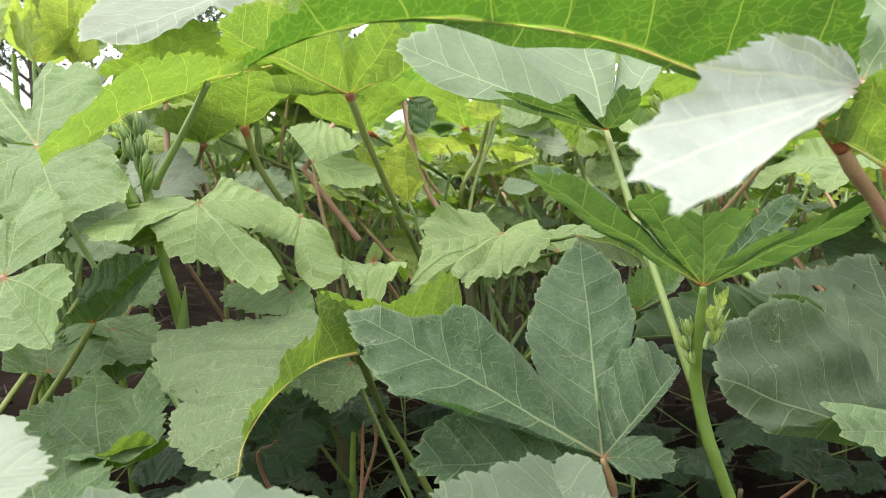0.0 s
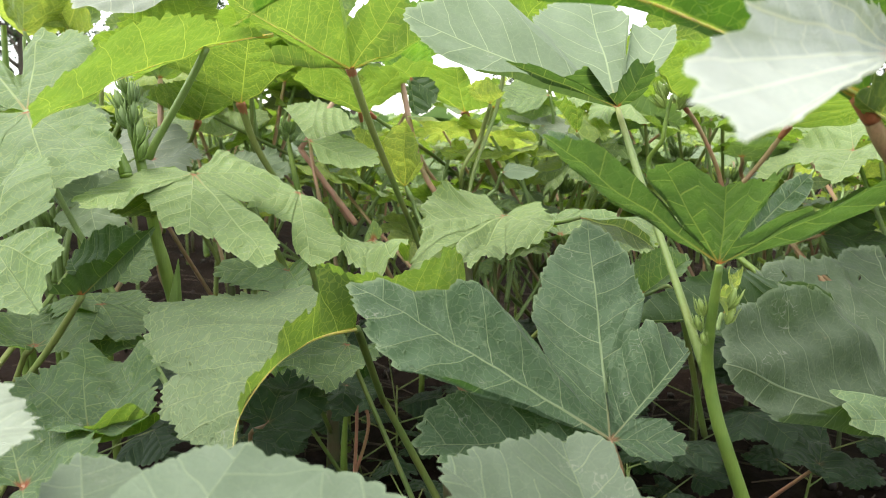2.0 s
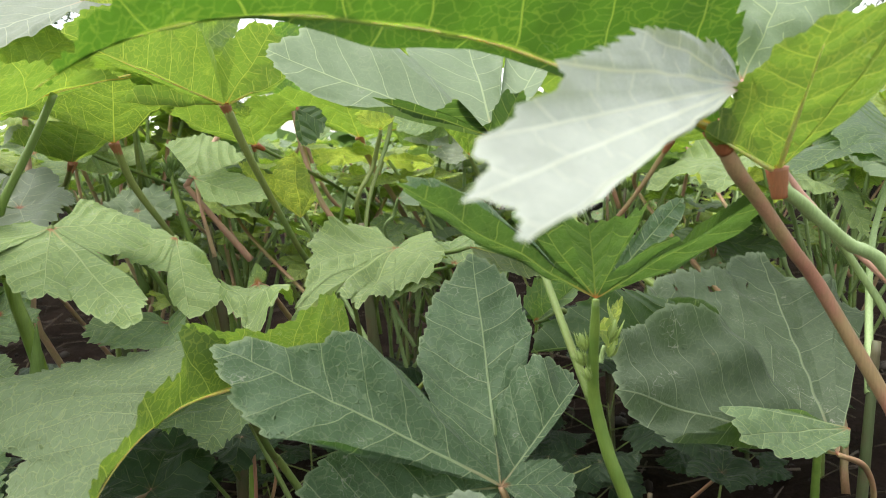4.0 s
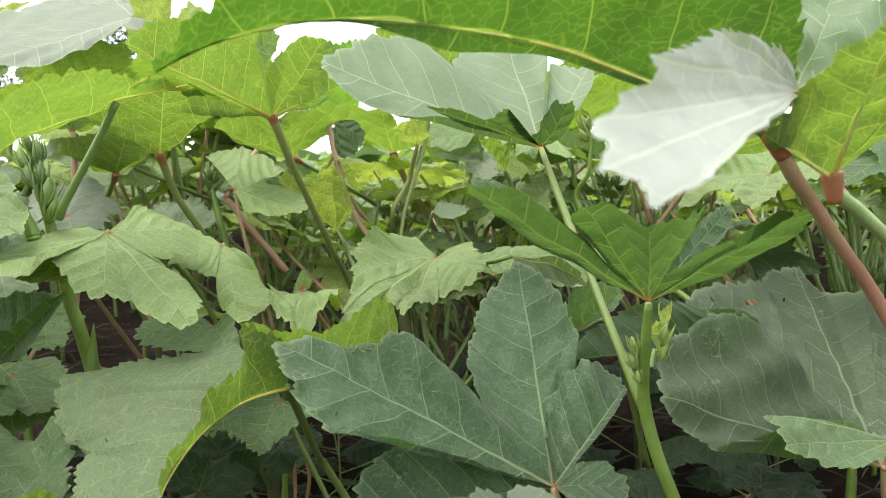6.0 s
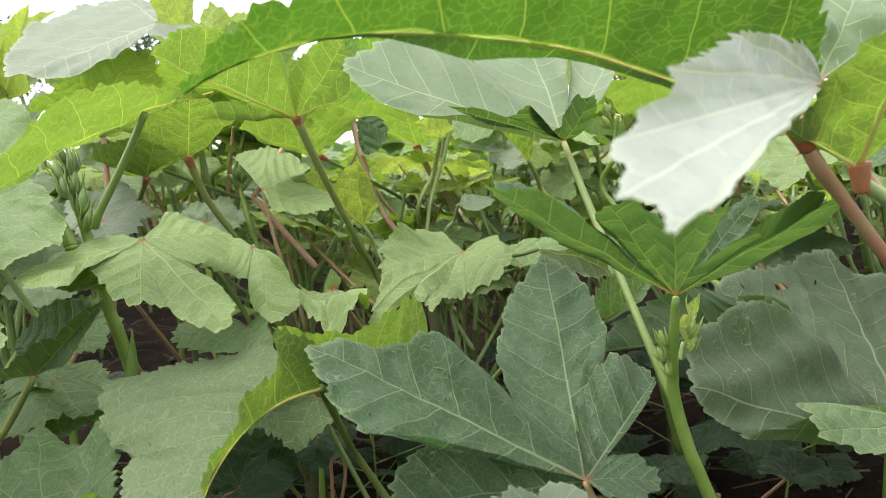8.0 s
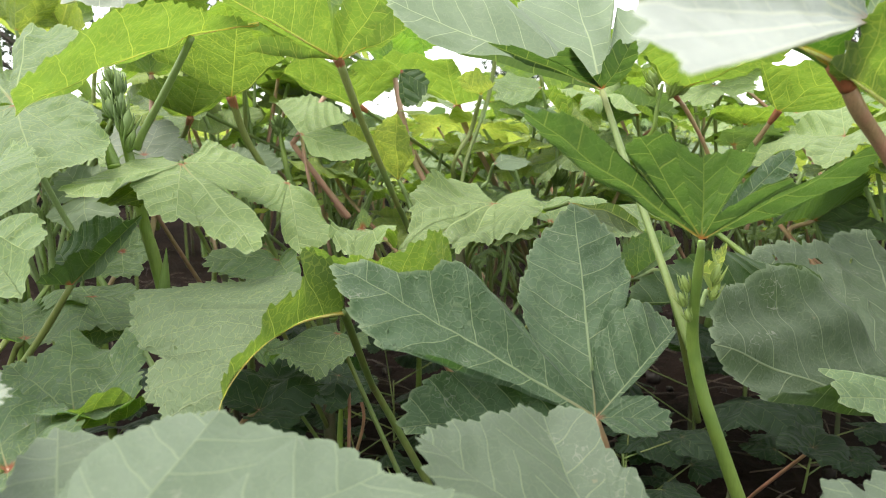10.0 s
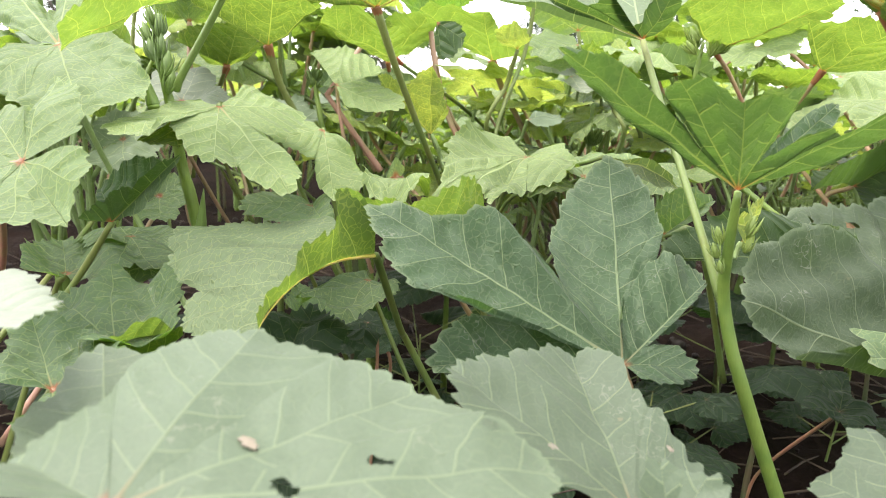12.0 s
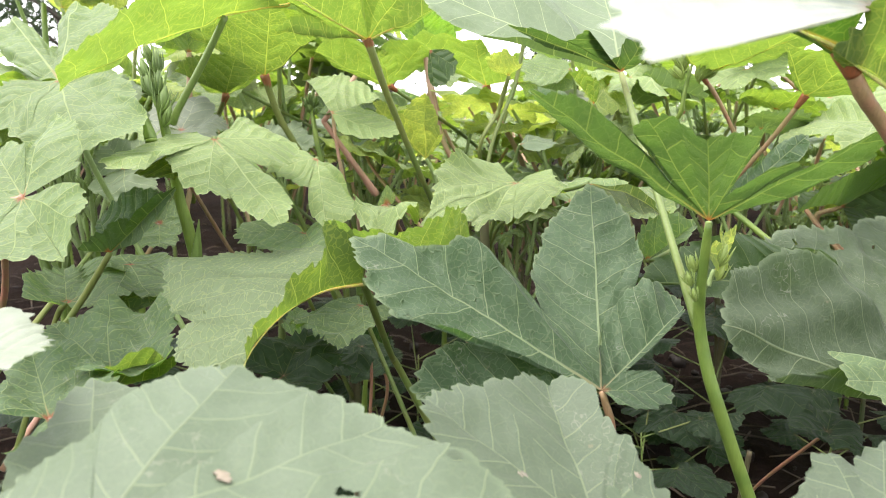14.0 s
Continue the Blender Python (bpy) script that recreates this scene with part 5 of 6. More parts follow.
leaf(front_right_plant, (0.180, 0.299, 0.373), [(126.0, 3.4, 0.060), (89.5, 15.4, 0.077), (67.3, 11.9, 0.099), (46.8, 3.5, 0.109)], LEAF_FRONT, [(0.175, 0.286, 0.358), (0.130, 0.150, 0.260)], stalk_material=STALK, stalk_radius=0.0035, notch=0.85, basal=0.4, sag=0.03, crumple=0.0012, point=0.6)

# dry patches that insects left
scar(front_leaf, (-0.0882, 0.2221, 0.4375), (0.25, -0.27, 0.93), 0.0045, 1)
for i, (x, y, z) in enumerate(((0.0187, 0.3101, 0.3986), (0.0165, 0.3080, 0.3990), (0.0205, 0.3125, 0.3975))):
    scar(front_right_leaf, (x, y, z), (0.51, -0.15, 0.84), 0.0026, 2 + i)
scar(front_right_leaf, (0.0769, 0.3346, 0.3893), (0.25, -0.54, 0.81), 0.0028, 6)

# low leaves on the left
low_plant = plant_at(-0.360, 0.500, "low okra plant with a curled leaf rim")
stem(low_plant, [(-0.360, 0.500, -0.020), (-0.355, 0.500, 0.120), (-0.350, 0.500, 0.260)], [0.008, 0.007, 0.004], STEM_OLD)
leaf(low_plant, (-0.268, 0.448, 0.380), [(145.3, 13.0, 0.104), (118.4, 21.0, 0.101), (73.4, 33.7, 0.088), (8.0, 19.7, 0.051), (-90.3, 24.4, 0.042)], LEAF, [(-0.282, 0.461, 0.343), (-0.352, 0.500, 0.180)], stalk_material=STALK_RED, stalk_radius=0.003, notch=0.82, basal=0.5, sag=0.03, ruffle=0.02, point=0.7)
leaf(low_plant, (-0.279, 0.395, 0.372), [(180.0, 21.3, 0.053), (131.7, 18.7, 0.089), (68.9, 23.1, 0.055), (-10.9, 20.6, 0.063), (-56.2, -1.1, 0.071)], LEAF, [(-0.300, 0.427, 0.334), (-0.353, 0.500, 0.200)], stalk_material=STALK_RED, stalk_radius=0.003, notch=0.82, sag=0.04, point=0.7)
railed_leaf(low_plant, [[(-0.262, 0.420, 0.398), (-0.256, 0.425, 0.401), (-0.251, 0.430, 0.399), (-0.242, 0.435, 0.405), (-0.236, 0.440, 0.406), (-0.231, 0.445, 0.401), (-0.221, 0.450, 0.398)], [(-0.284, 0.450, 0.382), (-0.277, 0.455, 0.376), (-0.270, 0.460, 0.370), (-0.262, 0.465, 0.369), (-0.248, 0.470, 0.375), (-0.228, 0.465, 0.388)]], LEAF_UNDER_LIT, [(-0.290, 0.470, 0.330), (-0.353, 0.500, 0.200)], stalk_material=STALK, stalk_radius=0.0025, midrib=1, crumple=0.0014, ruffle=0.0015, toothed=(True, False))

# small low plants in the shade between
shade_plant = plant_at(-0.200, 0.950, "small shaded okra seedling with rounded leaves")
stem(shade_plant, [(-0.200, 0.950, -0.020), (-0.200, 0.950, 0.120), (-0.195, 0.945, 0.200)], [0.006, 0.005, 0.003], STEM)
leaf(shade_plant, (-0.240, 0.809, 0.278), [(-148.2, 54.2, 0.047), (116.5, 30.1, 0.088), (62.7, 28.8, 0.095), (9.9, 24.0, 0.077), (-56.9, 20.7, 0.091)], LEAF, [(-0.236, 0.844, 0.245), (-0.200, 0.950, 0.100)], stalk_material=STALK, stalk_radius=0.0025, notch=0.85, sag=0.03)
leaf(shade_plant, (-0.181, 0.929, 0.242), [(171.3, -11.9, 0.076), (-145.3, 32.1, 0.057), (13.7, 37.3, 0.038), (-63.5, -7.3, 0.069), (-97.6, -10.8, 0.089)], WEED_SHADED, [(-0.163, 0.939, 0.182), (-0.200, 0.950, 0.060)], stalk_material=STALK_RED, stalk_radius=0.0025, notch=0.9, sag=0.03)

# bright young leaves standing up against the sky
young_plant = plant_at(-0.780, 1.160, "tall okra plant with upright yellow-green young leaves")
stem(young_plant, [(-0.780, 1.160, -0.020), (-0.780, 1.160, 0.300), (-0.775, 1.150, 0.550), (-0.770, 1.150, 0.740)], [0.01, 0.009, 0.007, 0.004], STEM)
leaf(young_plant, (-0.649, 1.123, 0.725), [(-157.1, 48.6, 0.098), (-150.7, 61.2, 0.159), (169.2, 63.7, 0.147), (132.2, 55.4, 0.088)], LEAF_YOUNG, [(-0.647, 1.129, 0.694), (-0.775, 1.150, 0.600)], stalk_material=STALK_PALE, stalk_radius=0.003, notch=[0.8, 0.85, 0.7], basal=0.3, point=0.9)
leaf(young_plant, (-0.695, 1.178, 0.784), [(154.0, 75.7, 0.076), (-12.2, 56.3, 0.076), (-15.0, 26.6, 0.142), (7.6, 23.0, 0.073)], LEAF_YOUNG, [(-0.682, 1.171, 0.726), (-0.775, 1.150, 0.620)], stalk_material=STALK_PALE, stalk_radius=0.003, notch=[0.8, 0.75, 0.7], basal=0.35)
leaf(young_plant, (-0.686, 1.069, 0.720), [(170.6, 61.6, 0.087), (-53.2, 59.6, 0.075), (9.7, 35.3, 0.082), (56.7, 15.8, 0.069)], LEAF_YOUNG, [(-0.694, 1.103, 0.677), (-0.775, 1.150, 0.580)], stalk_material=STALK_PALE, stalk_radius=0.003, notch=0.75, basal=0.35)
leaf(young_plant, (-0.758, 1.066, 0.738), [(155.7, 74.9, 0.099), (22.0, 66.8, 0.101), (-13.1, 28.9, 0.062)], LEAF_YOUNG, [(-0.761, 1.098, 0.679), (-0.775, 1.150, 0.570)], stalk_material=STALK_PALE, stalk_radius=0.003, notch=0.75, basal=0.35)
leaf(young_plant, (-0.669, 1.195, 0.746), [(146.5, 48.5, 0.097), (-10.6, 65.2, 0.089), (-7.6, 38.7, 0.083), (-35.9, 3.3, 0.062)], LEAF_PALE, [(-0.660, 1.168, 0.688), (-0.775, 1.150, 0.550)], stalk_material=STALK, stalk_radius=0.003, notch=0.75, basal=0.35)
tall_plant = plant_at(-0.320, 1.420, "tall okra plant with pale leaves against the sky")
stem(tall_plant, [(-0.320, 1.420, -0.020), (-0.320, 1.420, 0.300), (-0.325, 1.420, 0.600), (-0.330, 1.420, 0.780)], [0.01, 0.009, 0.007, 0.004], STEM)
leaf(tall_plant, (-0.482, 1.403, 0.838), [(178.3, 39.5, 0.081), (-106.9, 68.9, 0.111), (22.5, 67.3, 0.099), (8.1, 26.8, 0.057)], LEAF_YOUNG, [(-0.479, 1.415, 0.769), (-0.325, 1.420, 0.550)], stalk_material=STALK_PALE, stalk_radius=0.003, notch=0.8)
leaf(tall_plant, (-0.391, 1.353, 0.791), [(147.1, 29.2, 0.108), (120.9, 81.8, 0.107), (13.4, 50.5, 0.106), (6.2, 13.8, 0.077)], LEAF_YOUNG, [(-0.418, 1.394, 0.732), (-0.325, 1.420, 0.550)], stalk_material=STALK_PALE, stalk_radius=0.003, notch=0.8)
leaf(tall_plant, (-0.267, 1.103, 0.737), [(-176.4, 6.4, 0.113), (-127.5, 42.2, 0.079), (9.5, 34.5, 0.086), (18.5, -6.7, 0.078)], LEAF_PALE, [(-0.285, 1.192, 0.656), (-0.325, 1.420, 0.500)], stalk_material=STALK, stalk_radius=0.003, notch=0.8)
leaf(tall_plant, (-0.447, 0.983, 0.698), [(-161.5, -6.5, 0.089), (-120.5, 28.3, 0.064), (-20.5, 24.7, 0.115), (37.7, 12.5, 0.099)], LEAF_PALE, [(-0.468, 1.074, 0.633), (-0.325, 1.420, 0.500)], stalk_material=STALK, stalk_radius=0.003, notch=0.8)

# leaves behind the fan leaf
far_mid_plant = plant_at(0.100, 1.450, "okra plant with a pink petiole and pale leaves")
stem(far_mid_plant, [(0.100, 1.450, -0.020), (0.100, 1.450, 0.250), (0.095, 1.450, 0.500), (0.090, 1.450, 0.660)], [0.01, 0.009, 0.007, 0.004], STEM)
fitted_leaf(far_mid_plant, (-0.042, 1.150, 0.609), [(-139.6, 20.4, 0.049), (-122.8, 18.2, 0.188), (-107.6, 21.2, 0.191), (-93.6, 19.4, 0.159), (-83.0, 22.2, 0.098), (-43.7, 12.3, 0.089), (-32.9, 11.0, 0.037)], (1, 3, 5), LEAF_UNDER_LIT, [(-0.019, 1.170, 0.554), (0.008, 1.200, 0.507), (0.100, 1.450, 0.300)], stalk_material=STALK_PINK, stalk_radius=0.0045, joint=True, sag=0.0, neck=1.2)
fitted_leaf(far_mid_plant, (-0.171, 1.020, 0.604), [(-146.6, 13.7, 0.037), (-134.4, 19.6, 0.134), (-113.2, 27.0, 0.147), (-88.3, 22.9, 0.098), (-65.0, 27.3, 0.050)], (1, 3), LEAF_UNDER_LIT, [(-0.05, 1.25, 0.5), (0.100, 1.450, 0.300)], stalk_material=STALK, stalk_radius=0.003, joint=True, sag=0.0)
leaf(far_mid_plant, (0.004, 1.321, 0.622), [(179.3, 32.4, 0.045), (-82.3, 26.3, 0.105), (-38.7, -0.1, 0.147), (-56.3, -12.2, 0.123)], LEAF_PALE, [(-0.025, 1.305, 0.534), (-0.051, 1.289, 0.445), (-0.064, 1.300, 0.391), (0.100, 1.450, 0.200)], stalk_material=STALK, stalk_radius=0.004, notch=0.85)
leaf(far_mid_plant, (0.096, 1.285, 0.667), [(180.0, 28.9, 0.110), (-116.9, 64.9, 0.101), (11.2, 35.5, 0.126), (27.5, -1.2, 0.130)], LEAF_PALE, [(0.117, 1.324, 0.578), (0.129, 1.363, 0.493), (0.100, 1.450, 0.400)], stalk_material=STALK, stalk_radius=0.004, notch=0.8)
leaf(far_mid_plant, (-0.169, 1.375, 0.737), [(-176.6, 9.7, 0.085), (-105.9, 65.4, 0.095), (-19.4, 36.9, 0.120), (5.3, 3.0, 0.107)], LEAF, [(-0.161, 1.390, 0.633), (-0.097, 1.392, 0.478), (0.100, 1.450, 0.350)], stalk_material=STALK_RED, stalk_radius=0.004, notch=0.8)
leaf(far_mid_plant, (0.143, 1.128, 0.610), [(-125.2, -12.2, 0.071), (-108.8, -19.7, 0.125), (1.1, -23.0, 0.037), (73.8, 27.6, 0.067)], LEAF_YOUNG, [(0.174, 1.171, 0.542), (0.193, 1.211, 0.464), (0.100, 1.450, 0.300)], stalk_material=STALK, stalk_radius=0.004, notch=0.8)
leaf(back_plant, (0.019, 1.030, 0.696), [(-177.1, 12.4, 0.092), (-149.0, 39.2, 0.115), (-100.2, 47.1, 0.131), (-41.1, 43.7, 0.129), (-4.2, 19.7, 0.151), (11.9, -2.0, 0.159)], LEAF_PALE, [(0.005, 1.035, 0.612), (-0.031, 0.994, 0.497), (-0.020, 0.970, 0.350)], stalk_material=STALK, stalk_radius=0.003, notch=0.82, basal=0.4)

# low leaves in the shade beside the cupped plant's stem
fitted_leaf(back_plant, (-0.238, 0.950, 0.567), [(128.8, 28.0, 0.102), (95.3, 27.9, 0.114), (56.4, 13.3, 0.099), (42.9, 14.0, 0.045), (17.5, -0.7, 0.067), (-12.1, -17.6, 0.100), (-35.4, -26.2, 0.077), (-59.2, -38.0, 0.044)], (0, 2, 5), LEAF_BANK_BRIGHT, sag=0.0, ruffle=0.012)
fitted_leaf(back_plant, (-0.110, 0.980, 0.650), [(-102.3, -63.0, 0.023), (-61.9, -71.7, 0.054), (-33.2, -49.6, 0.056), (-26.0, -29.4, 0.052), (-14.2, 4.9, 0.020)], (1, 3), LEAF_CUP_SHADE, sag=0.0)
fitted_leaf(far_mid_plant, (0.092, 1.200, 0.639), [(98.6, 19.7, 0.054), (146.3, 15.2, 0.075), (-153.3, -6.4, 0.090), (-127.3, -13.9, 0.130), (-109.1, -21.5, 0.080)], (2,), LEAF_PALE, [(0.101, 1.220, 0.598), (0.095, 1.260, 0.531), (0.100, 1.450, 0.300)], stalk_material=STALK_PALE, stalk_radius=0.0026, sag=0.0)
fitted_leaf(far_mid_plant, (0.081, 1.200, 0.591), [(147.8, 8.8, 0.076), (100.0, 12.3, 0.083), (49.0, 8.1, 0.080), (-27.0, -16.1, 0.046), (-73.1, -19.5, 0.078), (-112.7, -15.3, 0.056)], (0, 2, 4), LEAF_GLARE_SOFT, [(0.081, 1.220, 0.561), (0.066, 1.260, 0.483), (0.100, 1.450, 0.280)], stalk_material=STALK_PALE, stalk_radius=0.0026, sag=0.0)
fitted_leaf(far_mid_plant, (-0.004, 0.980, 0.616), [(-165.9, 15.8, 0.021), (-135.4, 32.1, 0.050), (-95.2, 41.7, 0.047), (-57.2, 33.7, 0.036), (-24.2, 24.8, 0.013)], (1, 3), LEAF_YOUNG, [(-0.016, 1.000, 0.574), (-0.037, 1.030, 0.487), (0.100, 1.450, 0.300)], stalk_material=STALK, stalk_radius=0.0032, sag=0.0)
fitted_leaf(tall_plant, (-0.222, 1.250, 0.609), [(-138.0, 23.1, 0.032), (-119.5, 20.1, 0.110), (-81.8, 24.4, 0.144), (-58.9, 21.6, 0.188), (-39.0, 16.9, 0.083)], (1, 3), LEAF_UNDER_LIT, [(-0.219, 1.270, 0.561), (-0.213, 1.300, 0.481), (-0.325, 1.420, 0.300)], stalk_material=STALK_PALE, stalk_radius=0.003, sag=0.0, joint=True)
fitted_leaf(tall_plant, (-0.175, 1.350, 0.697), [(-94.3, -29.3, 0.058), (-158.6, -19.1, 0.087), (140.0, 0.9, 0.078)], (1,), LEAF_GLARE, sag=0.0)
fitted_leaf(far_mid_plant, (0.106, 0.950, 0.580), [(-131.3, 35.5, 0.025), (-126.7, 33.3, 0.075), (-113.5, 40.3, 0.072), (-97.0, 40.9, 0.047), (-62.7, 47.1, 0.017)], (1, 3), LEAF_UNDER_LIT, [(0.123, 0.980, 0.544), (0.140, 1.020, 0.487), (0.100, 1.450, 0.300)], stalk_material=STALK, stalk_radius=0.003, sag=0.0)
fitted_leaf(far_mid_plant, (0.013, 1.000, 0.526), [(69.1, 17.1, 0.034), (23.0, 9.6, 0.052), (-39.2, -7.7, 0.048), (-71.5, -13.9, 0.033)], (1,), LEAF_GLARE_FAINT, [(0.007, 1.020, 0.504), (-0.002, 1.060, 0.459), (0.100, 1.450, 0.250)], stalk_material=STALK_PALE, stalk_radius=0.0025, sag=0.0)
fitted_leaf(tall_plant, (-0.644, 1.300, 0.595), [(118.8, 40.5, 0.060), (81.6, 42.7, 0.110), (50.0, 31.0, 0.122), (22.8, 17.2, 0.162), (6.9, 8.9, 0.084)], (1, 3), LEAF_GLARE_SOFT, [(-0.650, 1.330, 0.544), (-0.651, 1.360, 0.454), (-0.325, 1.420, 0.300)], stalk_material=STALK_PALE, stalk_radius=0.003, sag=0.0)
fitted_leaf(tall_plant, (-0.467, 1.250, 0.567), [(155.3, 13.2, 0.098), (121.3, 23.1, 0.102), (61.1, 22.2, 0.123), (34.6, 11.2, 0.054)], (0, 2), LEAF_BANK_BRIGHT, [(-0.475, 1.280, 0.534), (-0.479, 1.320, 0.457), (-0.325, 1.420, 0.280)], stalk_material=STALK_PALE, stalk_radius=0.003, sag=0.0)
fitted_leaf(pink_plant, (-0.405, 1.000, 0.591), [(-152.7, 27.5, 0.025), (-135.7, 24.2, 0.078), (-101.1, 33.5, 0.086), (-57.6, 27.5, 0.107), (-42.1, 22.6, 0.097), (-31.3, 17.4, 0.040)], (1, 3), LEAF_UNDER_LIT, [(-0.429, 1.030, 0.564), (-0.474, 1.080, 0.519), (-0.420, 1.150, 0.320)], stalk_material=STALK, stalk_radius=0.003, sag=0.0, joint=True)
fitted_leaf(young_plant, (-0.770, 1.200, 0.730), [(-112.8, 25.5, 0.036), (-76.1, 43.4, 0.170), (-60.2, 35.6, 0.113), (-52.7, 34.9, 0.230), (-40.7, 26.6, 0.120), (-28.7, 21.4, 0.246), (-26.6, 12.9, 0.114), (-8.4, 5.5, 0.069), (0.0, -6.7, 0.020)], (1, 3, 5, 7), LEAF_YOUNG, [(-0.775, 1.200, 0.667), (-0.775, 1.150, 0.560)], stalk_material=STALK_PALE, stalk_radius=0.003, sag=0.0, ruffle=0.01)
fitted_leaf(young_plant, (-0.667, 1.140, 0.719), [(-103.8, 37.0, 0.026), (-58.8, 53.2, 0.176), (-52.5, 41.7, 0.101), (-42.0, 35.9, 0.203), (-41.3, 25.0, 0.100), (-24.2, 11.8, 0.075), (-20.6, 5.7, 0.029)], (1, 3, 5), LEAF_YOUNG, [(-0.696, 1.150, 0.663), (-0.775, 1.150, 0.580)], stalk_material=STALK_PALE, stalk_radius=0.003, sag=0.0, ruffle=0.01)
fitted_leaf(young_plant, (-0.642, 1.050, 0.637), [(131.9, 37.5, 0.051), (90.0, 41.1, 0.106), (79.1, 40.3, 0.147), (51.4, 38.2, 0.130), (50.5, 35.9, 0.048)], (1, 3), LEAF_GLARE_SOFT, sag=0.0)
low_shade_plant = plant_at(0.300, 0.860, "low okra seedling with rounded leaves darkened for shade")
stem(low_shade_plant, [(0.300, 0.860, -0.020), (0.300, 0.860, 0.080), (0.305, 0.855, 0.160)], [0.005, 0.004, 0.003], STEM_OLD)
leaf(low_shade_plant, (0.336, 0.726, 0.247), [(-154.3, 11.4, 0.052), (129.8, 30.6, 0.034), (66.3, 7.1, 0.072), (36.5, 5.6, 0.040), (-98.6, -2.6, 0.042)], WEED_SHADED, [(0.310, 0.840, 0.120), (0.300, 0.860, 0.060)], stalk_material=STALK_RED, stalk_radius=0.002, notch=0.88, point=0.6)
low_left_plant = plant_at(-0.160, 0.720, "low okra seedling with leaves darkened for shade under the folded leaf")
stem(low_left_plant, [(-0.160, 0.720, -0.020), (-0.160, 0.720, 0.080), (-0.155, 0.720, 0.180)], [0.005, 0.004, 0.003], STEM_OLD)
leaf(low_left_plant, (-0.198, 0.608, 0.326), [(-178.9, 23.0, 0.044), (127.6, 27.4, 0.060), (89.2, 14.9, 0.088), (29.1, 15.6, 0.057), (-54.6, 0.8, 0.070)], WEED_SHADED, [(-0.222, 0.639, 0.278), (-0.160, 0.720, 0.060)], stalk_material=STALK_RED, stalk_radius=0.0022, notch=0.84, point=0.6)
leaf(low_left_plant, (-0.245, 0.563, 0.322), [(147.8, 24.0, 0.041), (100.6, 12.8, 0.065), (7.7, 17.6, 0.042), (-57.7, 4.3, 0.068)], WEED_SHADED, [(-0.170, 0.700, 0.120), (-0.160, 0.720, 0.060)], stalk_material=STALK, stalk_radius=0.0022, notch=0.86, point=0.6)
leaf(back_plant, (-0.218, 1.161, 0.533), [(-149.7, 10.5, 0.066), (-112.3, 42.0, 0.064), (-37.6, 30.2, 0.075), (4.9, 1.4, 0.068)], LEAF_GLARE_FAINT, [(-0.225, 1.149, 0.479), (-0.020, 0.980, 0.300)], stalk_material=STALK_RED, stalk_radius=0.003, notch=0.82, basal=0.4)
leaf(pink_plant, (-0.521, 1.309, 0.623), [(-178.6, 15.0, 0.053), (-78.6, 53.9, 0.068), (-27.0, 27.4, 0.091), (0.3, -20.0, 0.055)], LEAF_GLARE_SOFT, [(-0.528, 1.294, 0.553), (-0.420, 1.150, 0.300)], stalk_material=STALK_PINK, stalk_radius=0.003, notch=0.85, basal=0.4)
leaf(far_mid_plant, (-0.363, 1.423, 0.620), [(-176.2, 3.9, 0.083), (-82.0, 42.2, 0.058), (-23.8, 9.8, 0.101), (-2.6, -31.2, 0.046)], LEAF_GLARE_SOFT, [(-0.332, 1.409, 0.537), (0.100, 1.450, 0.300)], stalk_material=STALK_PALE, stalk_radius=0.003, notch=0.85, basal=0.4)
leaf(right_plant, (0.234, 1.147, 0.592), [(-175.2, 6.6, 0.070), (-132.7, 33.6, 0.078), (-54.0, 34.9, 0.062), (6.8, 3.9, 0.069)], LEAF_GLARE_FAINT, [(0.249, 1.156, 0.527), (0.298, 1.129, 0.461), (0.440, 0.700, 0.300)], stalk_material=STALK, stalk_radius=0.003, notch=0.85, basal=0.4)
leaf(right_plant, (0.348, 1.048, 0.548), [(-175.2, 6.6, 0.032), (-110.7, 34.2, 0.060), (-39.6, 22.9, 0.070), (5.6, -2.4, 0.079)], LEAF_GLARE_FAINT, [(0.373, 1.061, 0.493), (0.440, 0.700, 0.300)], stalk_material=STALK_RED, stalk_radius=0.003, notch=0.85, basal=0.4)

# more leaves against the sky behind
leaf(far_mid_plant, (0.325, 1.379, 0.747), [(-177.4, 3.3, 0.077), (-138.2, 43.3, 0.089), (-50.9, 58.3, 0.090), (5.8, 15.7, 0.095)], LEAF_UNDER_LIT, [(0.329, 1.416, 0.660), (0.100, 1.450, 0.450)], stalk_material=STALK_PALE, stalk_radius=0.003, notch=0.8, basal=0.4)
leaf(far_mid_plant, (0.445, 1.534, 0.722), [(-176.8, -0.4, 0.068), (-130.8, 39.8, 0.077), (-46.1, 45.1, 0.078), (3.2, 0.4, 0.080)], LEAF_PALE, [(0.438, 1.572, 0.646), (0.100, 1.450, 0.400)], stalk_material=STALK_RED, stalk_radius=0.003, notch=0.8, basal=0.4)
leaf(tall_plant, (-0.455, 1.384, 0.727), [(-178.7, 10.7, 0.081), (-104.2, 57.2, 0.077), (-29.3, 38.5, 0.097), (3.8, 4.5, 0.074)], LEAF_UNDER_LIT, [(-0.453, 1.401, 0.645), (-0.325, 1.420, 0.500)], stalk_material=STALK, stalk_radius=0.003, notch=0.8, basal=0.4)
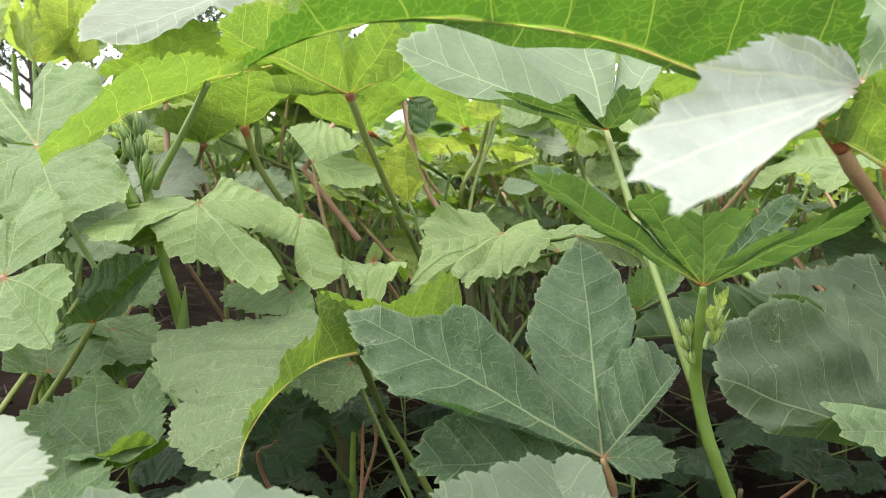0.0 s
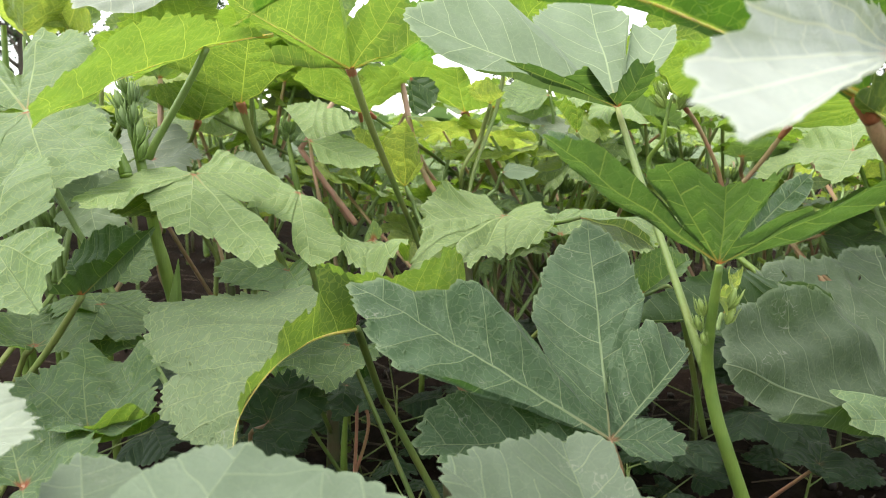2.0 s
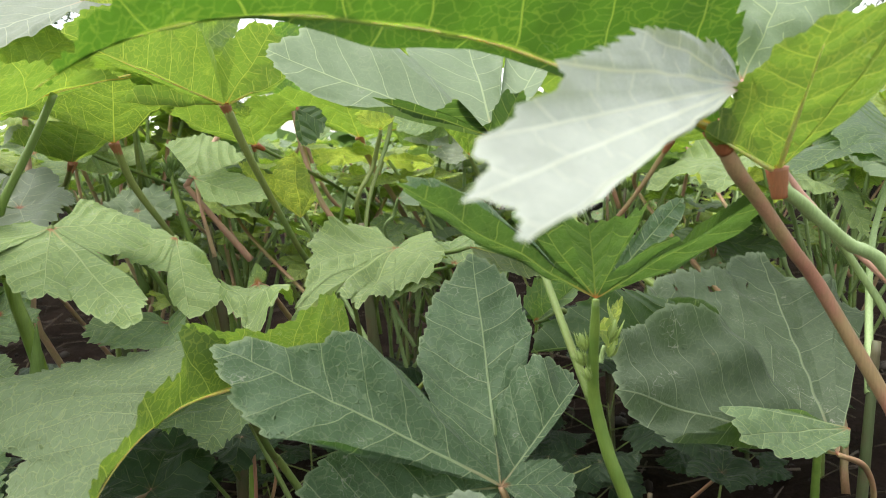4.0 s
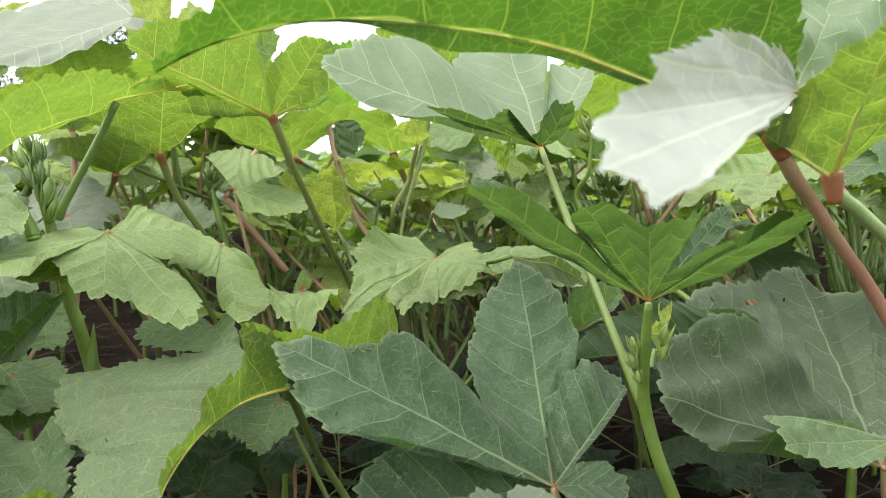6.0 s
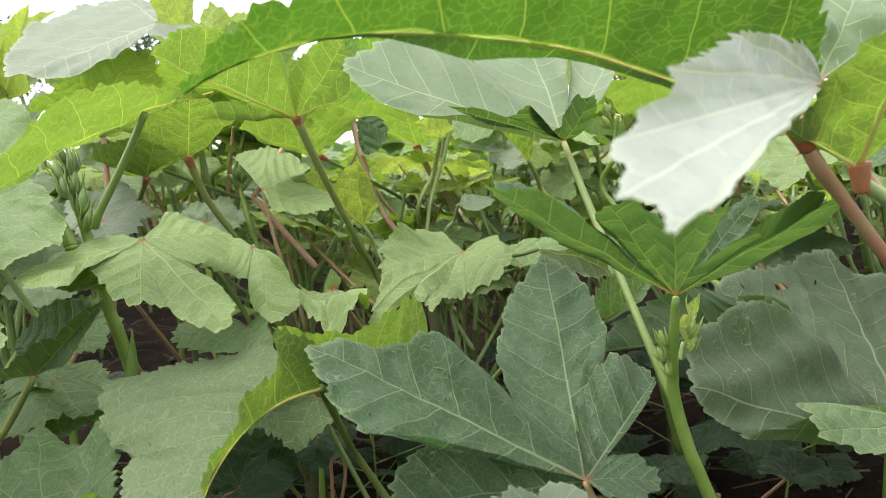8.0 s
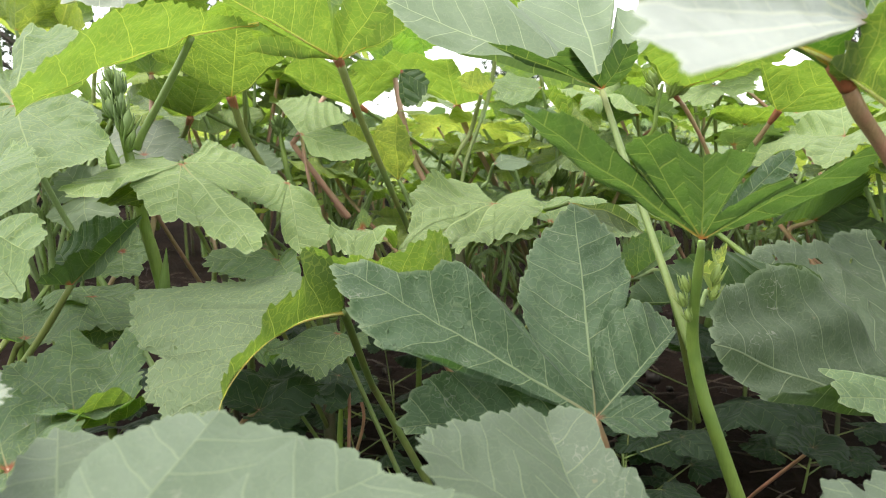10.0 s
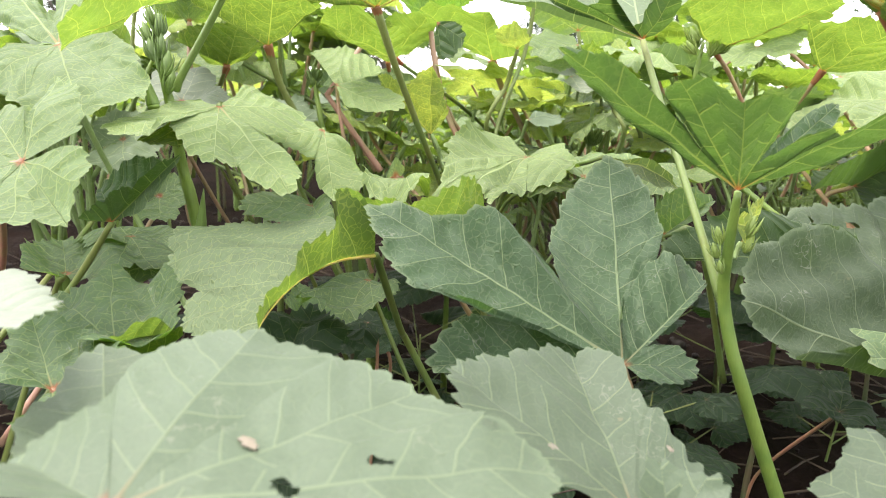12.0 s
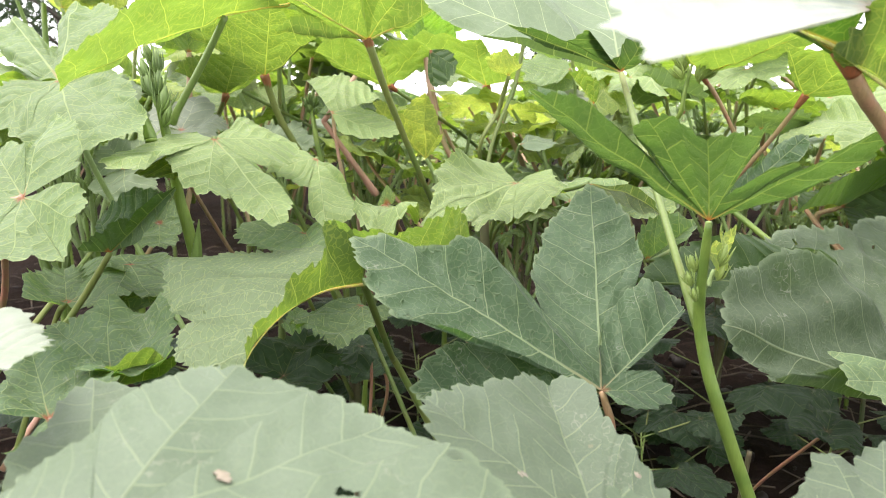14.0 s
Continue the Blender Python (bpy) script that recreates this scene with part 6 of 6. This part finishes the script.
leaf(tall_plant, (-0.729, 1.534, 0.800), [(-176.2, -4.5, 0.083), (168.2, 57.4, 0.069), (10.6, 38.5, 0.075), (1.9, -7.6, 0.083)], LEAF_UNDER_LIT, [(-0.716, 1.519, 0.707), (-0.325, 1.420, 0.500)], stalk_material=STALK, stalk_radius=0.003, notch=0.8, basal=0.4)

# a bud cluster and pink petioles in the middle distance
stem(second_back_plant, [(-0.234, 1.040, 0.300), (-0.272, 1.019, 0.493), (-0.285, 1.027, 0.552), (-0.290, 1.031, 0.581)], [0.005, 0.0042, 0.0035, 0.002], STEM)
bud(second_back_plant, (-0.290, 1.030, 0.578), 0.018, (0.0, -0.1, 1.0), 40)
bud(second_back_plant, (-0.294, 1.030, 0.573), 0.016, (-0.34615384615384615, -0.1, 1.0), 41)
bud(second_back_plant, (-0.286, 1.030, 0.574), 0.017, (0.34615384615384615, -0.1, 1.0), 42)
bud(second_back_plant, (-0.291, 1.029, 0.565), 0.015, (-0.07692307692307693, -0.1, 1.0), 43)
bud(second_back_plant, (-0.285, 1.028, 0.563), 0.012, (0.5384615384615384, -0.1, 1.0), 44)
leaf(second_back_plant, (-0.209, 1.060, 0.647), [(176.5, 24.3, 0.035), (-75.9, 54.6, 0.030), (2.4, 17.6, 0.034)], LEAF_UNDER_LIT, [(-0.238, 1.033, 0.600), (-0.271, 1.027, 0.553)], stalk_material=STALK_PINK, stalk_radius=0.0034, notch=0.85)
stem(second_back_plant, [(-0.271, 1.027, 0.555), (-0.235, 1.031, 0.504), (-0.196, 1.043, 0.447)], [0.0036, 0.0042, 0.005], STALK_PINK, name="branch")
leaf(second_back_plant, (-0.255, 1.019, 0.567), [(125.4, -0.9, 0.062), (105.5, 16.9, 0.080), (71.3, 7.3, 0.055)], LEAF_SOFT, [(-0.243, 0.993, 0.522), (-0.232, 0.994, 0.461)], stalk_material=STALK_PINK, stalk_radius=0.0026, notch=0.85)
leaf(second_back_plant, (-0.272, 1.182, 0.577), [(-179.6, -3.3, 0.072), (-138.2, 46.7, 0.055), (-26.1, 34.6, 0.069), (0.5, 3.8, 0.063), (-62.5, -31.3, 0.073)], LEAF_GLARE_FAINT, [(-0.263, 1.173, 0.510), (-0.255, 1.164, 0.447)], stalk_material=STALK, stalk_radius=0.003, notch=0.85)
leaf(fold_plant, (-0.140, 0.681, 0.377), [(156.2, -12.6, 0.048), (-132.7, -5.5, 0.084), (-97.5, -9.4, 0.084), (-74.6, -10.4, 0.066)], LEAF_SOFT, [(-0.134, 0.696, 0.344), (-0.030, 0.660, 0.120)], stalk_material=STALK, stalk_radius=0.0026, notch=[0.88, 0.9, 0.9], basal=0.5, pleat=0, sag=0.03, point=0.6)
leaf(low_left_plant, (-0.153, 0.733, 0.316), [(-148.6, 2.9, 0.038), (129.3, -2.7, 0.052), (84.3, -6.3, 0.040), (-31.0, -9.4, 0.042), (-83.5, -6.5, 0.062)], WEED_SHADED, [(-0.141, 0.729, 0.284), (-0.155, 0.720, 0.050)], stalk_material=STALK_RED, stalk_radius=0.002, notch=0.86, point=0.6)
leaf(red_plant, (-0.386, 0.685, 0.411), [(-113.2, -5.5, 0.045), (133.7, -2.8, 0.083), (100.2, -4.0, 0.061), (22.7, -6.2, 0.051), (-47.2, -12.0, 0.088), (-69.6, -14.7, 0.092)], LEAF_SOFT, [(-0.431, 0.718, 0.355), (-0.510, 0.620, 0.160)], stalk_material=STALK, stalk_radius=0.003, notch=0.88, basal=0.5, pleat=0, sag=0.03, point=0.6)
leaf(red_plant, (-0.517, 0.918, 0.490), [(-155.2, -1.2, 0.048), (148.0, 38.2, 0.060), (46.3, 50.8, 0.057), (0.3, 2.6, 0.071), (-58.7, -21.3, 0.108)], LEAF_GLARE_FAINT, [(-0.513, 0.890, 0.434), (-0.510, 0.630, 0.300)], stalk_material=STALK, stalk_radius=0.003, notch=0.85, basal=0.5, point=0.6)
leaf(red_plant, (-0.442, 0.859, 0.426), [(-166.6, 2.9, 0.042), (137.1, 27.0, 0.055), (25.0, 38.0, 0.040), (-11.9, -5.3, 0.053), (-63.7, -13.8, 0.084)], LEAF_SOFT, [(-0.457, 0.843, 0.382), (-0.510, 0.630, 0.200)], stalk_material=STALK_PINK, stalk_radius=0.003, notch=0.85, basal=0.5, point=0.6)
leaf(pink_plant, (-0.430, 0.910, 0.542), [(-175.1, -1.4, 0.051), (140.9, 27.0, 0.078), (92.6, 32.5, 0.084), (26.0, 10.9, 0.064), (-58.2, -18.7, 0.079)], LEAF_GLARE_SOFT, [(-0.439, 0.929, 0.486), (-0.420, 1.150, 0.250)], stalk_material=STALK_PINK, stalk_radius=0.003, notch=0.85, basal=0.5, point=0.6)
leaf(second_back_plant, (-0.363, 1.095, 0.517), [(-175.1, -1.4, 0.052), (144.4, 38.1, 0.054), (48.9, 43.7, 0.056), (4.9, 1.4, 0.065), (-64.6, -23.5, 0.066)], LEAF_GLARE_FAINT, [(-0.352, 1.082, 0.454), (-0.234, 1.040, 0.250)], stalk_material=STALK, stalk_radius=0.003, notch=0.85, basal=0.5, point=0.6)


# a cluster of pale young buds beside the fan leaf
bud_stem = [(0.231, 1.000, 0.503), (0.227, 1.000, 0.576), (0.235, 1.000, 0.630)]
stem(right_plant, [(0.445, 0.700, 0.300), *bud_stem], [0.004, 0.0036, 0.003, 0.0022], STEM)
for i, (dx, dz, size) in enumerate(((-0.020, -0.01, 0.026), (0.022, -0.012, 0.028), (0.002, 0.006, 0.030), (0.036, -0.030, 0.024), (-0.032, -0.034, 0.022), (0.012, -0.040, 0.022))):
    bud(right_plant, np.array(bud_stem[-1]) + (dx * 0.4, -0.004 * i, dz * 0.5), size, (dx * 26, -0.25, 1.0), 70 + i, 8, BUD_YOUNG)


# ---- ground ----
def ground():
    xs = np.concatenate([-np.geomspace(1500, 3.2, 26), np.linspace(-3, 3, 151), np.geomspace(3.2, 1500, 26)])
    ys = np.concatenate([-np.geomspace(1500, 1.3, 26), np.linspace(-1.2, 4.4, 141), np.geomspace(4.6, 1500, 26)])
    X, Y = np.meshgrid(xs, ys)
    near = np.exp(-((X / 6) ** 2 + ((Y - 1.5) / 6) ** 2))
    Z = near * (0.012 * np.sin(X * 7 + 1) * np.sin(Y * 6) + 0.008 * np.sin(X * 23 + Y * 9) + 0.006 * np.sin(Y * 31 - X * 13) + np.random.default_rng(3).normal(0, 0.004, X.shape))
    m = len(xs)
    j, c = np.meshgrid(np.arange(len(ys) - 1), np.arange(m - 1), indexing="ij")
    quad = np.stack([j * m + c, j * m + c + 1, (j + 1) * m + c + 1, (j + 1) * m + c], -1).reshape(-1, 4)
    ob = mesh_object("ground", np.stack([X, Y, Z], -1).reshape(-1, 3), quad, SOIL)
    return tagged(ob, "dark brown tilled field soil with crumbs, deepened for shade", "ground", kind="structure")


ground()


def gathered(name, pieces, material, label, category):
    """Many small pieces as one object that nobody could count."""
    verts, faces, total = [], [], 0
    for v, f in pieces:
        verts.append(v)
        faces += [tuple(k + total for k in q) for q in f]
        total += len(v)
    return tagged(mesh_object(name, np.vstack(verts), faces, material), label, category, kind="stuff")


def soil_clods(count=1500):
    rng = np.random.default_rng(5)
    for _ in range(count):
        y = 0.3 + 3.2 * rng.random() ** 1.3
        c = np.array([rng.uniform(-1, 1) * (0.5 + y * 0.8), y, 0.0])
        size = 0.004 + 0.014 * rng.random() ** 3
        bm = bmesh.new()
        bmesh.ops.create_icosphere(bm, subdivisions=1, radius=size)
        v = np.array([p.co[:] for p in bm.verts]) * rng.uniform(0.6, 1.2, 3) * rng.uniform(0.8, 1.2, (len(bm.verts), 1))
        f = [tuple(p.index for p in q.verts) for q in bm.faces]
        bm.free()
        yield v + c + (0, 0, size * 0.3), f


gathered("soil_clods", soil_clods(), CLOD, "crumbs and small clods of dark brown soil on the field, deepened for shade", "soil clods")


def straw_bits(count=900):
    rng = np.random.default_rng(6)
    for _ in range(count):
        y = 0.35 + 3.0 * rng.random() ** 1.2
        c = np.array([rng.uniform(-1, 1) * (0.5 + y * 0.8), y, 0.01 + 0.05 * rng.random() ** 2])
        a, long = rng.uniform(0, 6.28), rng.uniform(0.05, 0.26)
        d = np.array([math.cos(a), math.sin(a), rng.normal(0, 0.16)]) * long
        mid = c + d * 0.5 + (0, 0, abs(rng.normal(0, 0.01)))
        end = c + d
        end[2] = max(end[2], 0.004)
        r = rng.uniform(0.0008, 0.0024)
        yield tube_arrays([c, mid, end], [r, r, r * 0.5], count=5, sides=5)


gathered("dry_straw", straw_bits(), STRAW, "dry brown stalks and straw lying on the soil", "dry straw")


# ---- the field behind: okra plants of a few kinds, repeated ----
def field_leaf(plant, at, azimuth, droop, reach, material, stalk, stalk_material, rng, fine):
    count = int(rng.choice([5, 5, 5, 7]))
    spread = np.linspace(-1, 1, count) * rng.uniform(105, 125)
    lobes = []
    tilt = rng.normal(0, 10)
    for a in spread:
        share = math.cos(radians(a * 0.52))
        el = -droop * math.cos(radians(a)) + tilt * math.sin(radians(a)) + rng.normal(0, 7)
        lobes.append((azimuth + a + rng.normal(0, 4), el, reach * (0.62 + 0.38 * share) * rng.uniform(0.9, 1.1)))
    return leaf(plant, at, lobes, material, stalk, stalk_material, stalk_radius=0.0034, notch=rng.uniform(0.5, 0.8), basal=0.5, open_base=35,
                tooth=0.010, step=fine, rings=7, ruffle=0.025, sag=rng.uniform(0.0, 0.08), pleat=rng.uniform(-0.04, 0.04), point=0.85)


def field_plant(seed, height, leaves, fine, low=0.28, steep=(32, 66), stretch=1.0, blade=1.0, thick=1.0):
    rng = np.random.default_rng(seed)
    plant = plant_at(0, 0, "okra plant of the field with broad lobed green leaves")
    lean = rng.normal(0, 0.03, 2)
    top = np.array([lean[0], lean[1], height])
    stem(plant, [(0, 0, -0.02), (lean[0] * 0.2, lean[1] * 0.2, height * 0.4), top], [0.008 * thick, 0.006 * thick, 0.003 * thick], (STEM, STALK, STEM_OLD)[seed % 3], count=10, sides=8)
    turn = rng.uniform(0, 360)
    for i in range(leaves):
        turn += 137.5 + rng.normal(0, 12)
        k = (i + 0.5) / leaves
        foot = np.array([0, 0, height * (low + (0.98 - low) * k)]) + np.array([*lean, 0]) * k
        long = stretch * (0.30 - 0.16 * k) * rng.uniform(0.8, 1.2)
        rise = radians(rng.uniform(*steep))
        a = radians(turn)
        end = foot + long * np.array([math.cos(a) * math.cos(rise), math.sin(a) * math.cos(rise), math.sin(rise)])
        mid = foot + 0.5 * (end - foot) + (0, 0, -0.01)
        young = k > 0.85
        kind = LEAF_YOUNG if young else (LEAF_PALE, LEAF_BANK_BRIGHT, LEAF_PALE, LEAF_GLARE_FAINT, LEAF_YOUNG)[int(rng.integers(5))]
        field_leaf(plant, end, turn, rng.uniform(-15, 35), blade * (0.07 if young else rng.uniform(0.09, 0.15)), kind, [mid, foot], (STALK_PALE, STALK_PALE, STALK_PINK, STALK, STALK_PALE)[int(rng.integers(5))], rng, fine)
    for i in range(int(rng.integers(1, 4))):
        a, z = rng.uniform(0, 6.28), height * rng.uniform(0.45, 0.9)
        out = np.array([math.cos(a), math.sin(a), 0])
        foot = np.array([*(lean * z / height), z]) + out * 0.02
        pod(plant, foot, foot + out * 0.02 + (0, 0, rng.uniform(0.05, 0.09)), 0.008)
    for i in range(4):
        a = rng.uniform(0, 6.28)
        bud(plant, top + 0.012 * np.array([math.cos(a), math.sin(a), -0.5]), rng.uniform(0.018, 0.03), (math.cos(a) * 0.5, math.sin(a) * 0.5, 1.0), seed * 10 + i)
    return plant


kinds = [field_plant(s, h, n, 0.0045, 0.42, (45, 74), 1.1) for s, h, n in ((1, 0.52, 10), (2, 0.60, 11), (3, 0.46, 9), (4, 0.66, 11), (5, 0.56, 10), (6, 0.50, 10))]
# leggy ones nearer by: bare below, their petioles steep and long
leggy = [field_plant(s, h, n, 0.0035, 0.5, (55, 78), 1.25) for s, h, n in ((7, 0.50, 9), (8, 0.56, 9), (9, 0.46, 8), (10, 0.52, 10))]
# slim ones with small blades on thin, steep petioles
slim = [field_plant(s, h, n, 0.0045, 0.35, (55, 80), 0.8, 0.5, 0.6) for s, h, n in ((12, 0.42, 8), (13, 0.48, 8), (14, 0.38, 7))]
spots = []
rng = np.random.default_rng(11)
for row in range(8):
    y = 1.42 + row * 0.48
    half = 0.7 + y * 0.78
    x = -half + rng.uniform(0, 0.2)
    while x < half:
        if row > 2 or rng.random() < 0.6:
            spots.append((x + rng.normal(0, 0.05), y + rng.normal(0, 0.07)))
        x += rng.uniform(0.26, 0.40)
for x, y in ((-0.62, 1.0), (-0.12, 1.28), (0.14, 1.2), (0.36, 1.22), (0.60, 1.0), (-0.45, 1.32), (0.02, 1.55), (-0.85, 0.75), (-0.75, 1.1), (0.85, 0.85), (0.70, 1.15), (-1.1, 0.5), (1.1, 0.6), (-0.8, -0.6), (0.1, -0.75), (0.8, -0.5), (-0.4, -1.0), (0.55, -1.05), (-0.95, 0.0), (1.0, 0.05)):
    spots.append((x, y))
first_slim = len(spots)
for i in range(34):
    spots.append((rng.uniform(-0.75, 0.85), rng.uniform(1.15, 2.3)))
seen = {}
for i, (x, y) in enumerate(spots):
    pool = slim if i >= first_slim else leggy if 0.9 < y < 2.1 and abs(x) < 1.5 and i % 5 < 3 else kinds
    scale = rng.uniform(0.85, 1.05) * (0.95 if y > 1.9 else 1.0)
    turn = rng.uniform(0, 360)
    kind = pool[i % len(pool)]
    if kind.name not in seen:
        seen[kind.name] = True
        thing = kind
        thing.matrix_basis = pose(x, y, 0, 0, 0, turn)
    else:
        thing = copy_thing(kind, pose(x, y, 0, 0, 0, turn))
    thing.scale = (scale, scale, scale)


def canopy_round(count=8000):
    """The same crop on the other sides of the little clearing, out of the camera's sight."""
    rng = np.random.default_rng(22)
    made = 0
    while made < count:
        x, y = rng.uniform(-9, 9), rng.uniform(-8, 5.6)
        if math.hypot(x, y) < 1.5 or (y > 0.3 and abs(x) < 1.5 + y * 0.85):
            continue
        made += 1
        size = rng.uniform(0.09, 0.17)
        a = np.linspace(0, 2 * np.pi, 10, endpoint=False) + rng.uniform(0, 6)
        r = size * (0.75 + 0.25 * np.cos(a * 2.5))
        tilt = rng.normal(0, 0.4, 2)
        v = np.stack([r * np.cos(a), r * np.sin(a), r * (tilt[0] * np.cos(a) + tilt[1] * np.sin(a)) - 0.2 * r], -1)
        yield np.vstack([[0, 0, 0], v]) + (x, y, rng.uniform(0.15, 0.6)), [(0, k + 1, (k + 1) % 10 + 1) for k in range(10)]


gathered("crop_round", canopy_round(), FIELD_LEAF, "leafy green canopy of the crop round the clearing", "crop")


def far_leaves(count=9000):
    """The field beyond, as loose leaves over its canopy."""
    rng = np.random.default_rng(21)
    for _ in range(count):
        y = 5.6 + 34 * rng.random() ** 1.8
        x = rng.uniform(-1, 1) * (2 + y * 0.85)
        z = rng.uniform(0.22, 0.70)
        size = rng.uniform(0.08, 0.16) * (1 + y * 0.02)
        a = np.linspace(0, 2 * np.pi, 10, endpoint=False) + rng.uniform(0, 6)
        r = size * (0.75 + 0.25 * np.cos(a * 2.5))
        tilt = rng.normal(0, 0.45, 2)
        v = np.stack([r * np.cos(a), r * np.sin(a), r * (tilt[0] * np.cos(a) + tilt[1] * np.sin(a)) - 0.2 * r], -1)
        v = np.vstack([[0, 0, 0], v]) + (x, y, z)
        yield v, [(0, k + 1, (k + 1) % 10 + 1) for k in range(10)]


gathered("far_crop", far_leaves(), FIELD_LEAF, "leafy green canopy of the field farther away", "crop")


def tree(x, y, height, seed):
    rng = np.random.default_rng(seed)
    thing = tagged(new("tree"), "dark green broad tree at the edge of the field", "tree", "trees at the field edge")
    thing.location = (x, y, 0)
    verts, faces = tube_arrays([(0, 0, -0.1), (0.1, 0, height * 0.3), (0.0, 0.1, height * 0.75)], [height * 0.035, height * 0.025, height * 0.008], count=10, sides=9)
    trunk = mesh_object("trunk", verts, faces, BARK, thing)
    ends = []
    for i in range(9):
        a, z = rng.uniform(0, 6.28), height * rng.uniform(0.25, 0.6)
        end = np.array([math.cos(a), math.sin(a), 0]) * height * rng.uniform(0.18, 0.36) + (0, 0, z + height * rng.uniform(0.1, 0.3))
        v, f = tube_arrays([(0.05, 0.03, z), end * (0.5, 0.5, 0) + (0, 0, (z + end[2]) / 2 + 0.02 * height), end], [height * 0.012, height * 0.008, height * 0.003], count=7, sides=6)
        mesh_object("limb", v, f, BARK, thing)
        ends.append(end)
    ends.append(np.array([0, 0.1, height * 0.85]))
    verts, faces, total = [], [], 0
    for end in ends:
        for _ in range(230):
            c = end + rng.normal(0, 1, 3) * height * (0.10, 0.10, 0.07)
            size = height * rng.uniform(0.012, 0.026)
            d, e = unit(rng.normal(0, 1, 3)), unit(rng.normal(0, 1, 3))
            verts.append(np.array([c - d * size, c + e * size * 0.5, c + d * size, c - e * size * 0.5]))
            faces.append((total, total + 1, total + 2, total + 3))
            total += 4
    mesh_object("crown", np.vstack(verts), faces, TREE_LEAF, thing)
    return thing


for i, (x, y, h) in enumerate(((-22, 34, 9.5), (-15, 38, 8.5), (-30, 36, 11), (-8, 44, 7.5), (2, 48, 7), (12, 46, 8), (20, 40, 9), (29, 38, 9.5), (-38, 30, 10), (37, 30, 10))):
    tree(x, y, h, 40 + i)


# ---- weeds and seedlings in the shade ----
def weed(x, y, seed, size):
    rng = np.random.default_rng(seed)
    thing = tagged(new("weed"), "small dark green weed with rounded toothed leaves, darkened for shade, on the soil", "weed", "weeds in the shade")
    thing.location = (x, y, 0)
    top = np.array([rng.normal(0, 0.01), rng.normal(0, 0.01), size * 0.9])
    verts, faces = tube_arrays([(0, 0, -0.01), top * 0.5, top], [0.0022, 0.0018, 0.0012], count=7, sides=6)
    mesh_object("stem", verts, faces, STALK, thing)
    turn = rng.uniform(0, 360)
    for i in range(6):
        turn += 137.5
        a = radians(turn)
        foot = top * (0.35 + 0.12 * i)
        end = foot + np.array([math.cos(a), math.sin(a), 0.5]) * size * rng.uniform(0.4, 0.9)
        reach = size * rng.uniform(0.4, 0.62)
        lobes = [(turn + d, rng.normal(-8, 10), reach * k) for d, k in ((-95, 0.7), (-45, 0.9), (0, 1.0), (45, 0.9), (95, 0.7))]
        leaf(thing, end + np.array([x, y, 0]), lobes, WEED_SHADED, [foot + np.array([x, y, 0])], STALK, stalk_radius=0.0011, notch=0.88, basal=0.6, open_base=40, tooth=0.006, step=0.003, rings=7, point=0.6, crumple=0.0015)


for i, (x, y, s) in enumerate(((-0.10, 0.92, 0.10), (0.02, 0.96, 0.09), (-0.19, 1.08, 0.08), (0.10, 1.0, 0.07), (-0.34, 0.88, 0.10), (-0.45, 0.80, 0.09), (-0.06, 1.15, 0.08), (0.22, 1.08, 0.09), (0.50, 1.1, 0.1), (-0.28, 1.2, 0.1), (-0.4, 1.05, 0.16), (-0.15, 1.15, 0.18), (0.1, 1.12, 0.16), (0.35, 1.15, 0.18), (-0.55, 0.9, 0.16), (-0.3, 0.82, 0.14), (0.2, 0.95, 0.14), (0.0, 1.3, 0.2), (-0.5, 1.3, 0.2), (0.25, 1.35, 0.2), (0.6, 1.3, 0.2))):
    weed(x, y, 60 + i, s)
